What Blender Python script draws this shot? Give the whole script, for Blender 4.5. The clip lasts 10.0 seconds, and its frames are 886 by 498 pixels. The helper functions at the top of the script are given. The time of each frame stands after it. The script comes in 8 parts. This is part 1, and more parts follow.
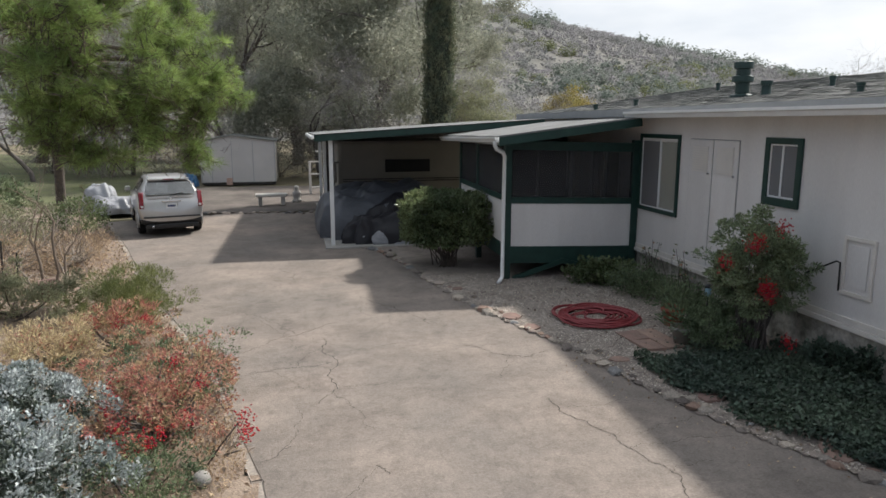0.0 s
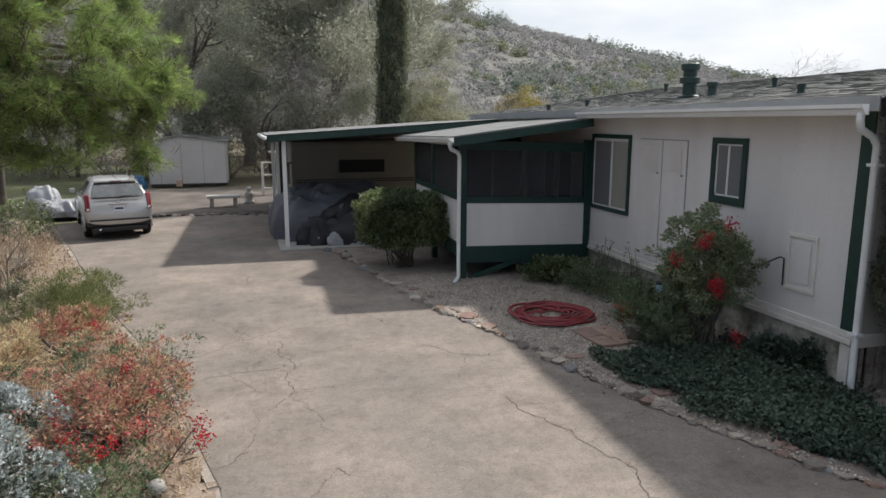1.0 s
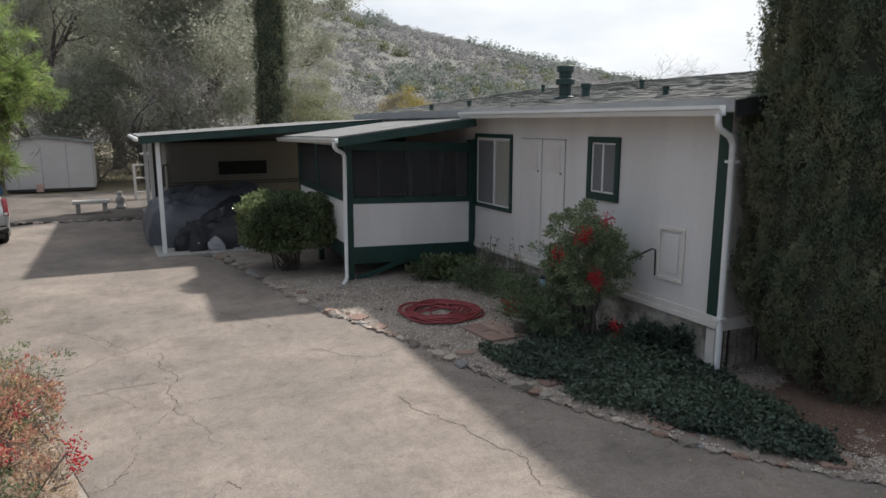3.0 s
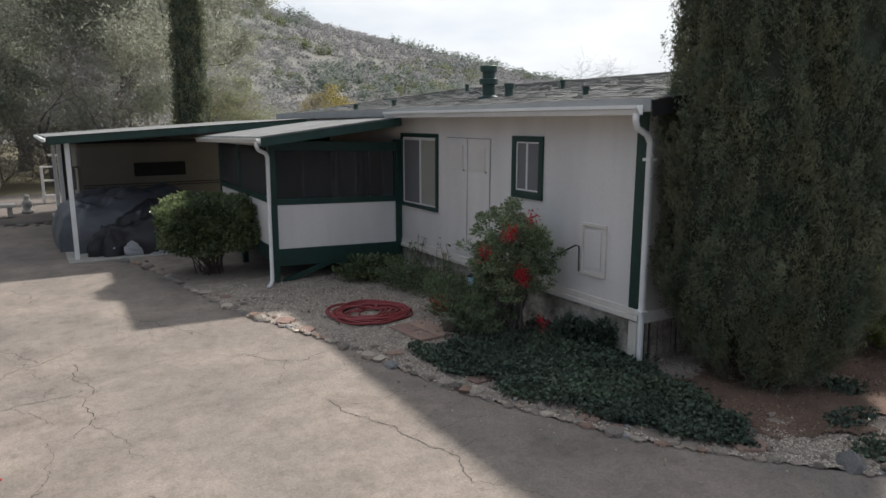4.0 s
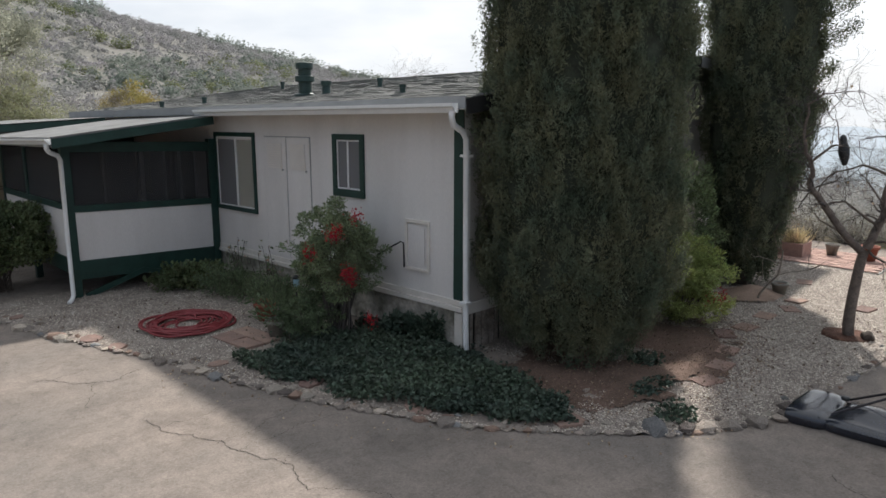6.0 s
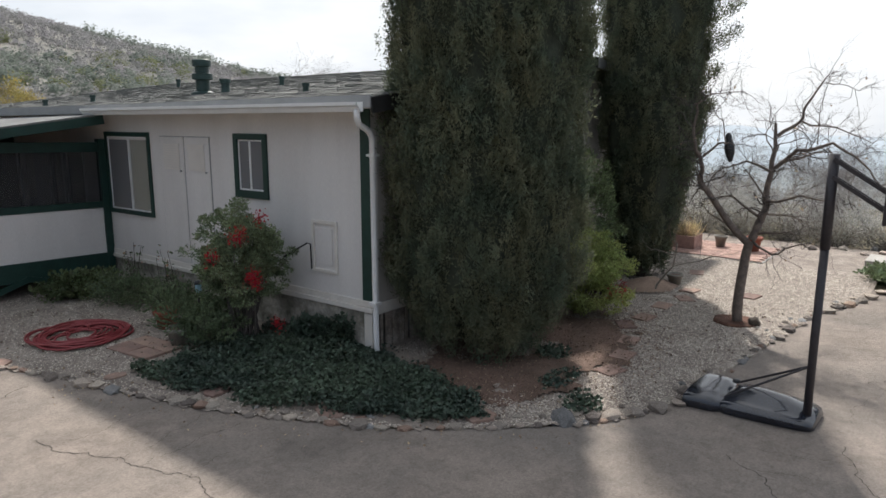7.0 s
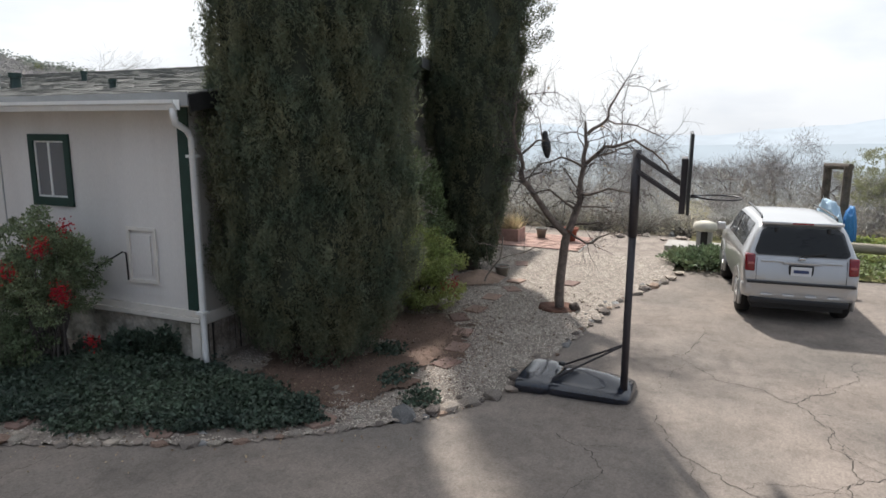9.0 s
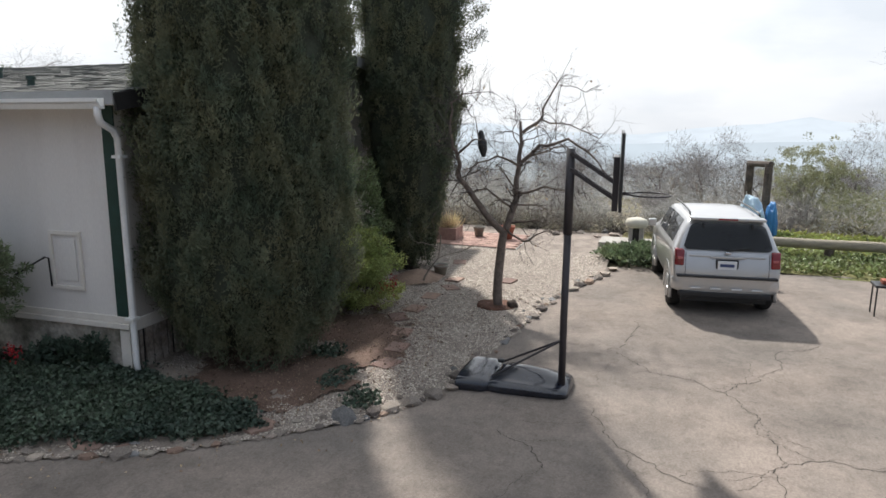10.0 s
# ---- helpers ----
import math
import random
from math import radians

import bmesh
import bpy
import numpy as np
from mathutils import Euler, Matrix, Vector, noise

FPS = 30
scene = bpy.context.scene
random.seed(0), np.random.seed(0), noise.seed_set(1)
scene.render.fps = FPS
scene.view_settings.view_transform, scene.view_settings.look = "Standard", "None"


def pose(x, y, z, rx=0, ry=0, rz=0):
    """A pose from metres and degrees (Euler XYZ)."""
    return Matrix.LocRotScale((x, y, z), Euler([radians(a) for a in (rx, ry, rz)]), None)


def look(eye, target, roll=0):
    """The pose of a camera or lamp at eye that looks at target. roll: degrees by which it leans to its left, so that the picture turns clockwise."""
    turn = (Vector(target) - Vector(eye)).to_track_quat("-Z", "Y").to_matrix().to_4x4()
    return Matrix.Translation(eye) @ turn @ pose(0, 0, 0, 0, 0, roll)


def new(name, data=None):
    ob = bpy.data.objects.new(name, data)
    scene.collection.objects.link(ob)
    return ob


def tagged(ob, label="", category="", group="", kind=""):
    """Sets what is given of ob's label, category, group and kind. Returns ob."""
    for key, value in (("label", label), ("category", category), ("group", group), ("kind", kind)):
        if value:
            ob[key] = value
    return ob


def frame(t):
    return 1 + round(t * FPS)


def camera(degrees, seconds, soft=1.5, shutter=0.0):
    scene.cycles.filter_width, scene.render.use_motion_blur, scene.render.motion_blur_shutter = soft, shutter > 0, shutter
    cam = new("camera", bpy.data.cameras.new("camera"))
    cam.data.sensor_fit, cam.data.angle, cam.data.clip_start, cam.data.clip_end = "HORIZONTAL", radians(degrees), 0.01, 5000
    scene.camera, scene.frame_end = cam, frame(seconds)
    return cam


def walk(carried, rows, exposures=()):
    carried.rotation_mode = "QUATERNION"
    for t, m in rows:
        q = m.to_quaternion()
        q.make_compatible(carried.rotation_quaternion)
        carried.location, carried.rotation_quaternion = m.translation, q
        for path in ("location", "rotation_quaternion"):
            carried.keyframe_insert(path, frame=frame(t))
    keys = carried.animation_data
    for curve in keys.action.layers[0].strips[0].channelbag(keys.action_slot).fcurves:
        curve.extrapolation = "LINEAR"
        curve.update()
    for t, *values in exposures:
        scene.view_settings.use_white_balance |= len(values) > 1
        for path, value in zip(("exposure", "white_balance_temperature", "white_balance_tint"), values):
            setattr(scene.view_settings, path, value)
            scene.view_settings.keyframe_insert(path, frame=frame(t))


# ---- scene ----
cam = camera(64.16, 10.0, soft=1.6)
# t, x, y, z, heading, pitch, roll
ROWS = [
    (0.0, 0.000, 0.000, 3.350, -11.60, -11.00, 0.00),
    (0.5, -0.015, -0.008, 3.356, -13.40, -11.01, 0.03),
    (1.0, -0.027, -0.013, 3.361, -15.32, -11.01, 0.03),
    (1.5, -0.035, -0.015, 3.366, -17.37, -11.02, 0.04),
    (2.0, -0.040, -0.014, 3.369, -19.59, -11.03, 0.03),
    (2.5, -0.042, -0.011, 3.371, -21.99, -11.03, 0.05),
    (4.0, -0.036, 0.009, 3.375, -30.59, -11.09, 0.09),
    (4.5, -0.030, 0.018, 3.375, -33.96, -11.11, 0.09),
    (5.0, -0.024, 0.028, 3.374, -37.51, -11.15, 0.10),
    (5.5, -0.016, 0.039, 3.374, -41.20, -11.19, 0.08),
    (7.0, 0.008, 0.071, 3.371, -52.54, -11.27, 0.18),
    (7.5, 0.016, 0.080, 3.370, -56.25, -11.28, 0.23),
    (8.0, 0.023, 0.089, 3.369, -59.83, -11.28, 0.29),
    (8.5, 0.029, 0.097, 3.369, -63.21, -11.29, 0.33),
    (9.0, 0.034, 0.103, 3.369, -66.35, -11.29, 0.38),
    (9.5, 0.038, 0.107, 3.369, -69.13, -11.30, 0.43),
    (10.0, 0.039, 0.108, 3.370, -71.46, -11.31, 0.50),
]
walk(cam, [(t, pose(x, y, z, 0, 0, h) @ pose(0, 0, 0, 90 + p) @ pose(0, 0, 0, 0, 0, r)) for t, x, y, z, h, p, r in ROWS], exposures=((0.0, 0.24), (5.0, 0.24), (7.5, 0.29), (10.0, 0.34)))

# ---- light: hazy bright sky, soft sun from behind the house ----
SUN_AZ, SUN_EL = 61.0, 46.0
world = bpy.data.worlds.new("sky")
scene.world = world
world.use_nodes = True
wn, wl = world.node_tree.nodes, world.node_tree.links
wn.clear()
w_out = wn.new("ShaderNodeOutputWorld")
w_bg = wn.new("ShaderNodeBackground")
w_sky = wn.new("ShaderNodeTexSky")
w_sky.sky_type = "NISHITA"
w_sky.sun_disc = False
w_sky.sun_elevation = radians(SUN_EL)
w_sky.sun_rotation = radians(SUN_AZ)
w_sky.dust_density = 3.0
w_sky.air_density = 1.2
w_scale = wn.new("ShaderNodeVectorMath")
w_scale.operation = "SCALE"
w_scale.inputs["Scale"].default_value = 0.08
wl.new(w_sky.outputs[0], w_scale.inputs[0])
w_tc = wn.new("ShaderNodeTexCoord")
w_map = wn.new("ShaderNodeMapping")
w_map.inputs["Scale"].default_value = (1.0, 1.0, 3.2)
w_noise = wn.new("ShaderNodeTexNoise")
w_noise.inputs["Scale"].default_value = 2.2
w_noise.inputs["Detail"].default_value = 5.0
wl.new(w_tc.outputs["Generated"], w_map.inputs[0])
wl.new(w_map.outputs[0], w_noise.inputs["Vector"])
w_ramp = wn.new("ShaderNodeValToRGB")
w_ramp.color_ramp.elements[0].position = 0.30
w_ramp.color_ramp.elements[0].color = (0.82, 0.82, 0.82, 1)
w_ramp.color_ramp.elements[1].position = 0.62
w_ramp.color_ramp.elements[1].color = (0.99, 0.99, 0.99, 1)
wl.new(w_noise.outputs["Fac"], w_ramp.inputs[0])
w_mix = wn.new("ShaderNodeMix")
w_mix.data_type = "RGBA"
# cloud is brighter towards the sun
w_dir = wn.new("ShaderNodeVectorMath")
w_dir.operation = "DOT_PRODUCT"
w_dir.inputs[1].default_value = (math.sin(radians(SUN_AZ)) * math.cos(radians(SUN_EL)), math.cos(radians(SUN_AZ)) * math.cos(radians(SUN_EL)), math.sin(radians(SUN_EL)))
wl.new(w_tc.outputs["Generated"], w_dir.inputs[0])
w_lum = wn.new("ShaderNodeMapRange")
w_lum.inputs[1].default_value, w_lum.inputs[2].default_value = -0.7, 0.75
w_lum.inputs[3].default_value, w_lum.inputs[4].default_value = 0.29, 1.02
wl.new(w_dir.outputs["Value"], w_lum.inputs[0])
w_cloud = wn.new("ShaderNodeVectorMath")
w_cloud.operation = "SCALE"
w_tint = wn.new("ShaderNodeMix")
w_tint.data_type = "RGBA"
w_tint.inputs[6].default_value = (0.80, 0.93, 1.16, 1)
w_patch = wn.new("ShaderNodeTexNoise")
w_patch.inputs["Scale"].default_value = 3.4
w_patch.inputs["Detail"].default_value = 6.0
wl.new(w_map.outputs[0], w_patch.inputs["Vector"])
w_shade = wn.new("ShaderNodeValToRGB")
w_shade.color_ramp.elements[0].position = 0.40
w_shade.color_ramp.elements[0].color = (0.79, 0.845, 0.92, 1)
w_shade.color_ramp.elements[1].position = 0.60
w_shade.color_ramp.elements[1].color = (0.97, 1.0, 1.04, 1)
wl.new(w_patch.outputs["Fac"], w_shade.inputs[0])
wl.new(w_shade.outputs[0], w_tint.inputs[7])
w_fac = wn.new("ShaderNodeMapRange")
w_fac.inputs[1].default_value, w_fac.inputs[2].default_value = -0.3, 0.6
wl.new(w_dir.outputs["Value"], w_fac.inputs[0])
wl.new(w_fac.outputs[0], w_tint.inputs[0])
wl.new(w_tint.outputs[2], w_cloud.inputs[0])
wl.new(w_lum.outputs[0], w_cloud.inputs["Scale"])
wl.new(w_cloud.outputs[0], w_mix.inputs[7])
wl.new(w_ramp.outputs[0], w_mix.inputs[0])
wl.new(w_scale.outputs[0], w_mix.inputs[6])
wl.new(w_mix.outputs[2], w_bg.inputs[0])
w_bg.inputs[1].default_value = 0.91
wl.new(w_bg.outputs[0], w_out.inputs[0])

sun_data = bpy.data.lights.new("sun", "SUN")
sun_data.energy = 5.0
sun_data.angle = radians(2.4)
sun_data.color = (1.0, 0.955, 0.895)
sun = new("sun", sun_data)
_az, _el = radians(SUN_AZ), radians(SUN_EL)
sun.matrix_world = look((0, 0, 40), (-40 * math.sin(_az) * math.cos(_el), -40 * math.cos(_az) * math.cos(_el), 40 - 40 * math.sin(_el)))


# ---- materials ----
def mat(name, col, rough=0.85, var=0.25, scale=6.0, fine=60.0, bump=0.15, metal=0.0, col2=None, piece=0.0, island=0.0, clear=0.0, spec=0.4, stain=0.0, stretch=None):
    """A surface with variation at two scales, relief and, for pieces, a shade of its own for each."""
    m = bpy.data.materials.new(name)
    m.use_nodes = True
    n, l = m.node_tree.nodes, m.node_tree.links
    b = n["Principled BSDF"]
    b.inputs["Roughness"].default_value = rough
    b.inputs["Metallic"].default_value = metal
    b.inputs["Specular IOR Level"].default_value = spec
    b.inputs["Coat Weight"].default_value = clear
    tc = n.new("ShaderNodeTexCoord")
    src = tc.outputs["Object"]
    if stretch:
        mp = n.new("ShaderNodeMapping")
        mp.inputs["Scale"].default_value = stretch
        l.new(src, mp.inputs[0])
        src = mp.outputs[0]
    n1 = n.new("ShaderNodeTexNoise")
    n1.inputs["Scale"].default_value = scale
    n1.inputs["Detail"].default_value = 6
    n1.inputs["Roughness"].default_value = 0.6
    n2 = n.new("ShaderNodeTexNoise")
    n2.inputs["Scale"].default_value = fine
    n2.inputs["Detail"].default_value = 4
    l.new(src, n1.inputs["Vector"])
    l.new(src, n2.inputs["Vector"])
    c1 = tuple(col)
    c2 = tuple(col2) if col2 else tuple(c * (1 - var) for c in col)
    r = n.new("ShaderNodeValToRGB")
    r.color_ramp.elements[0].position, r.color_ramp.elements[1].position = 0.36, 0.64
    r.color_ramp.elements[0].color = (*c2, 1)
    r.color_ramp.elements[1].color = (*c1, 1)
    l.new(n1.outputs["Fac"], r.inputs[0])
    mx = n.new("ShaderNodeMix")
    mx.data_type = "RGBA"
    mx.blend_type = "MULTIPLY"
    mx.inputs[0].default_value = 1.0
    r2 = n.new("ShaderNodeMapRange")
    r2.inputs[1].default_value, r2.inputs[2].default_value = 0.3, 0.7
    r2.inputs[3].default_value, r2.inputs[4].default_value = 1 - var * 0.7, 1 + var * 0.4
    l.new(n2.outputs["Fac"], r2.inputs[0])
    l.new(r.outputs[0], mx.inputs[6])
    l.new(r2.outputs[0], mx.inputs[7])
    last = mx.outputs[2]
    if piece or island:
        if piece:
            o = n.new("ShaderNodeObjectInfo").outputs["Random"]
            amount = piece
        else:
            o = n.new("ShaderNodeNewGeometry").outputs["Random Per Island"]
            amount = island
        h = n.new("ShaderNodeHueSaturation")
        r3 = n.new("ShaderNodeMapRange")
        r3.inputs[3].default_value, r3.inputs[4].default_value = 1 - amount, 1 + amount
        r4 = n.new("ShaderNodeMapRange")
        r4.inputs[3].default_value, r4.inputs[4].default_value = 0.5 - amount * 0.035, 0.5 + amount * 0.035
        l.new(o, r3.inputs[0])
        l.new(o, r4.inputs[0])
        l.new(r3.outputs[0], h.inputs["Value"])
        l.new(r4.outputs[0], h.inputs["Hue"])
        l.new(last, h.inputs["Color"])
        last = h.outputs[0]
    l.new(last, b.inputs["Base Color"])
    if bump:
        bp = n.new("ShaderNodeBump")
        bp.inputs["Strength"].default_value = bump
        bp.inputs["Distance"].default_value = 0.02
        l.new(n2.outputs["Fac"], bp.inputs["Height"])
        l.new(bp.outputs[0], b.inputs["Normal"])
    return m


def leaf_mat(name, col, col2, trans=0.25, island=0.35, rough=0.6, scale=0.9):
    """Leaves: two greens by noise, each leaf its own shade, some light let through."""
    m = mat(name, col, rough, 0.2, scale, 9.0, 0.0, col2=col2, island=island)
    n, l = m.node_tree.nodes, m.node_tree.links
    b = n["Principled BSDF"]
    t = n.new("ShaderNodeBsdfTranslucent")
    mx = n.new("ShaderNodeMixShader")
    mx.inputs[0].default_value = trans
    c = b.inputs["Base Color"].links[0].from_socket
    l.new(c, t.inputs[0])
    l.new(b.outputs[0], mx.inputs[1])
    l.new(t.outputs[0], mx.inputs[2])
    l.new(mx.outputs[0], n["Material Output"].inputs[0])
    return m


def glass_mat(name, col, rough=0.03, see=0.6):
    m = bpy.data.materials.new(name)
    m.use_nodes = True
    n, l = m.node_tree.nodes, m.node_tree.links
    b = n["Principled BSDF"]
    b.inputs["Base Color"].default_value = (*col, 1)
    b.inputs["Roughness"].default_value = rough
    b.inputs["Specular IOR Level"].default_value = 0.6
    t = n.new("ShaderNodeBsdfTransparent")
    mx = n.new("ShaderNodeMixShader")
    mx.inputs[0].default_value = see
    l.new(b.outputs[0], mx.inputs[1])
    l.new(t.outputs[0], mx.inputs[2])
    l.new(mx.outputs[0], n["Material Output"].inputs[0])
    return m


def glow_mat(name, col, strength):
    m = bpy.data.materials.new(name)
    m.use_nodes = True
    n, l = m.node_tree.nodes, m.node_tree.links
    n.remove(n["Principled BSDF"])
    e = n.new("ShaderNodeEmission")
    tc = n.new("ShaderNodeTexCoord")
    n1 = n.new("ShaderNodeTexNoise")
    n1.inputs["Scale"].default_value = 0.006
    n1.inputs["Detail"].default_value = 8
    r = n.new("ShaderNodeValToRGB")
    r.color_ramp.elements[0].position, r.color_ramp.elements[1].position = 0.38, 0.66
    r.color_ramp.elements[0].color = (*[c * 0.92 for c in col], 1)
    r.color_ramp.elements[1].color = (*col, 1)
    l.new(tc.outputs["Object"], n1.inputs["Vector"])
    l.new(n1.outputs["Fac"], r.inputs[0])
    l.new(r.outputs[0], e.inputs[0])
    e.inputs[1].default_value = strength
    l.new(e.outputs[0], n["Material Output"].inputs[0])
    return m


def asphalt_mat():
    """Old sun-bleached asphalt: tan dust, dark worn patches, speckled stone grain."""
    m = mat("asphalt", (0.285, 0.2395, 0.206), 0.92, 0.12, 0.45, 150.0, 0.5, col2=(0.215, 0.189, 0.168), spec=0.25)
    n, l = m.node_tree.nodes, m.node_tree.links
    b = n["Principled BSDF"]
    last = b.inputs["Base Color"].links[0].from_socket
    tc = n.new("ShaderNodeTexCoord")
    for sc, lo, hi, first, second, dist, detail in ((1.1, 0.49, 0.62, 1.0, 0.84, 0.35, 12), (0.30, 0.48, 0.68, 1.0, 0.84, 0.6, 8), (5.5, 0.50, 0.66, 1.0, 0.87, 0.4, 9), (38.0, 0.35, 0.68, 0.82, 1.12, 0.0, 3), (2.6, 0.50, 0.57, 1.0, 0.91, 0.2, 14), (9.0, 0.50, 0.60, 1.0, 0.90, 0.1, 11), (0.9, 0.52, 0.68, 1.0, 1.12, 0.3, 9), (16.0, 0.52, 0.66, 1.0, 0.86, 0.0, 8)):
        t = n.new("ShaderNodeTexNoise")
        t.inputs["Scale"].default_value = sc
        t.inputs["Detail"].default_value = detail
        t.inputs["Roughness"].default_value = 0.66
        t.inputs["Distortion"].default_value = dist
        r = n.new("ShaderNodeMapRange")
        r.inputs[1].default_value, r.inputs[2].default_value = lo, hi
        r.inputs[3].default_value, r.inputs[4].default_value = first, second
        x = n.new("ShaderNodeMix")
        x.data_type = "RGBA"
        x.blend_type = "MULTIPLY"
        x.inputs[0].default_value = 1.0
        l.new(tc.outputs["Object"], t.inputs["Vector"])
        l.new(t.outputs["Fac"], r.inputs[0])
        l.new(last, x.inputs[6])
        l.new(r.outputs[0], x.inputs[7])
        last = x.outputs[2]
    l.new(last, b.inputs["Base Color"])
    return m


M_ASPHALT = asphalt_mat()
M_CRACK = mat("crack_filler", (0.075, 0.064, 0.055), 0.95, 0.3)
M_GROUND = mat("dry_ground", (0.20, 0.165, 0.115), 0.95, 0.35, 0.35, 14.0, 0.4, col2=(0.13, 0.12, 0.06))
M_HILL = mat("brush_hill", (0.195, 0.185, 0.165), 0.95, 0.12, 0.02, 0.5, 0.0, col2=(0.155, 0.155, 0.14))
M_GRAVEL = mat("gravel_bed", (0.34, 0.29, 0.25), 0.95, 0.5, 2.0, 60.0, 1.0, col2=(0.215, 0.18, 0.155))
M_THICKET = leaf_mat("thicket_twig", (0.29, 0.265, 0.24), (0.21, 0.205, 0.175), 0.35, 0.2)
M_PEBBLE = mat("pebbles", (0.46, 0.40, 0.35), 0.9, 0.25, 8.0, 40.0, 0.1, island=0.7, spec=0.2)
M_SOIL = mat("red_soil", (0.165, 0.105, 0.08), 0.97, 0.4, 2.2, 45.0, 0.9, col2=(0.105, 0.07, 0.052))
M_MULCH = mat("dry_leaf_litter", (0.28, 0.22, 0.17), 0.97, 0.5, 2.0, 45.0, 0.9, col2=(0.19, 0.14, 0.105))
M_GRASS = mat("grass_ground", (0.13, 0.15, 0.045), 0.95, 0.4, 0.8, 40.0, 0.6, col2=(0.2, 0.17, 0.08))
M_STONE = mat("border_stone", (0.29, 0.25, 0.215), 0.9, 0.4, 9.0, 70.0, 0.5, col2=(0.18, 0.155, 0.135), piece=0.5)
M_FLAG = mat("terracotta_flagstone", (0.285, 0.185, 0.15), 0.9, 0.3, 5.0, 60.0, 0.35, col2=(0.215, 0.15, 0.125), piece=0.25)
M_BRICK = mat("patio_brick", (0.46, 0.30, 0.25), 0.9, 0.25, 6.0, 60.0, 0.35, piece=0.2)
M_SIDING = mat("cream_siding", (0.665, 0.64, 0.62), 0.7, 0.10, 1.6, 90.0, 0.12, col2=(0.60, 0.575, 0.555), stretch=(1, 1, 0.18))
M_TRIMW = mat("white_trim_paint", (0.70, 0.66, 0.61), 0.55, 0.1, 3.0, 60.0, 0.06)
M_GREEN = mat("dark_green_paint", (0.016, 0.05, 0.04), 0.5, 0.3, 4.0, 60.0, 0.08)
M_WHITE = mat("white_metal", (0.74, 0.74, 0.73), 0.4, 0.08, 3.0, 40.0, 0.03)
M_SHINGLE = mat("grey_shingle", (0.175, 0.175, 0.165), 0.95, 0.25, 2.0, 90.0, 0.5, col2=(0.125, 0.13, 0.12), island=0.3)
M_PALECAST = mat("pale_concrete", (0.60, 0.57, 0.52), 0.9, 0.2, 4.0, 60.0, 0.2)
M_FASCIA = mat("grey_fascia", (0.30, 0.31, 0.315), 0.6, 0.12, 3.0, 40.0, 0.05)
M_ROLLROOF = mat("pale_rolled_roof", (0.19, 0.192, 0.19), 0.9, 0.3, 1.5, 80.0, 0.25, col2=(0.13, 0.132, 0.13))
M_DARK = mat("dark_void", (0.02, 0.02, 0.02), 0.9, 0.3)
M_PLYWOOD = mat("dark_boards", (0.07, 0.065, 0.06), 0.9, 0.4, 3.0, 30.0, 0.3)
M_CONCRETE = mat("concrete", (0.40, 0.385, 0.355), 0.92, 0.2, 3.0, 70.0, 0.3, col2=(0.30, 0.285, 0.26))
M_SCREEN = glass_mat("insect_screen", (0.04, 0.04, 0.042), 0.8, 0.52)
M_GLASS = glass_mat("window_glass", (0.04, 0.045, 0.05), 0.03, 0.76)
M_WSCREEN = glass_mat("window_screen", (0.19, 0.19, 0.195), 0.8, 0.25)
M_BLIND = mat("cream_blind", (0.85, 0.82, 0.70), 0.8, 0.06)
M_BARK = mat("bark", (0.135, 0.11, 0.09), 0.95, 0.4, 5.0, 40.0, 0.7, col2=(0.07, 0.058, 0.05))
M_TWIG = mat("grey_twigs", (0.165, 0.145, 0.135), 0.95, 0.3, 3.0, 20.0, 0.0, island=0.3)
# lightened to take in the haze over the falling slope
M_FINETWIG = mat("fine_grey_twigs", (0.36, 0.34, 0.335), 0.95, 0.3, 3.0, 20.0, 0.0, island=0.35, spec=0.05)
M_PALETWIG = mat("pale_twigs", (0.33, 0.29, 0.25), 0.95, 0.3, 3.0, 20.0, 0.0, island=0.3)
M_CYP = leaf_mat("cypress_leaf", (0.185, 0.185, 0.115), (0.10, 0.13, 0.09), 0.38, 0.20, 0.7, 2.0)
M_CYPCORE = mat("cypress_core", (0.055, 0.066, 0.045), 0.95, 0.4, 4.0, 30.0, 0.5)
M_PINE = leaf_mat("pine_needles", (0.35, 0.44, 0.145), (0.165, 0.23, 0.075), 0.45, 0.5, 0.45, 1.6)
M_DEADPINE = leaf_mat("dead_needles", (0.20, 0.15, 0.11), (0.12, 0.09, 0.07), 0.2, 0.3)
M_OAK = leaf_mat("oak_leaf", (0.40, 0.40, 0.325), (0.29, 0.305, 0.24), 0.45, 0.25, 0.6, 0.7)
M_SHRUB = leaf_mat("shrub_leaf", (0.185, 0.225, 0.12), (0.095, 0.135, 0.075), 0.3, 0.5)
M_DARKSHRUB = leaf_mat("dark_shrub_leaf", (0.20, 0.235, 0.11), (0.085, 0.115, 0.06), 0.4, 0.55, 0.25)
M_YELLOW = leaf_mat("yellow_green_leaf", (0.36, 0.37, 0.11), (0.20, 0.25, 0.075), 0.4, 0.4)
M_IVY = leaf_mat("ivy_leaf", (0.08, 0.11, 0.072), (0.038, 0.06, 0.044), 0.15, 0.5, 0.5)
M_BLUEBUSH = leaf_mat("silver_leaf", (0.52, 0.55, 0.55), (0.24, 0.285, 0.265), 0.2, 0.5, 0.6, 5.0)
M_ORANGE = leaf_mat("orange_leaf", (0.62, 0.48, 0.33), (0.42, 0.36, 0.20), 0.35, 0.5, 0.6, 5.0)
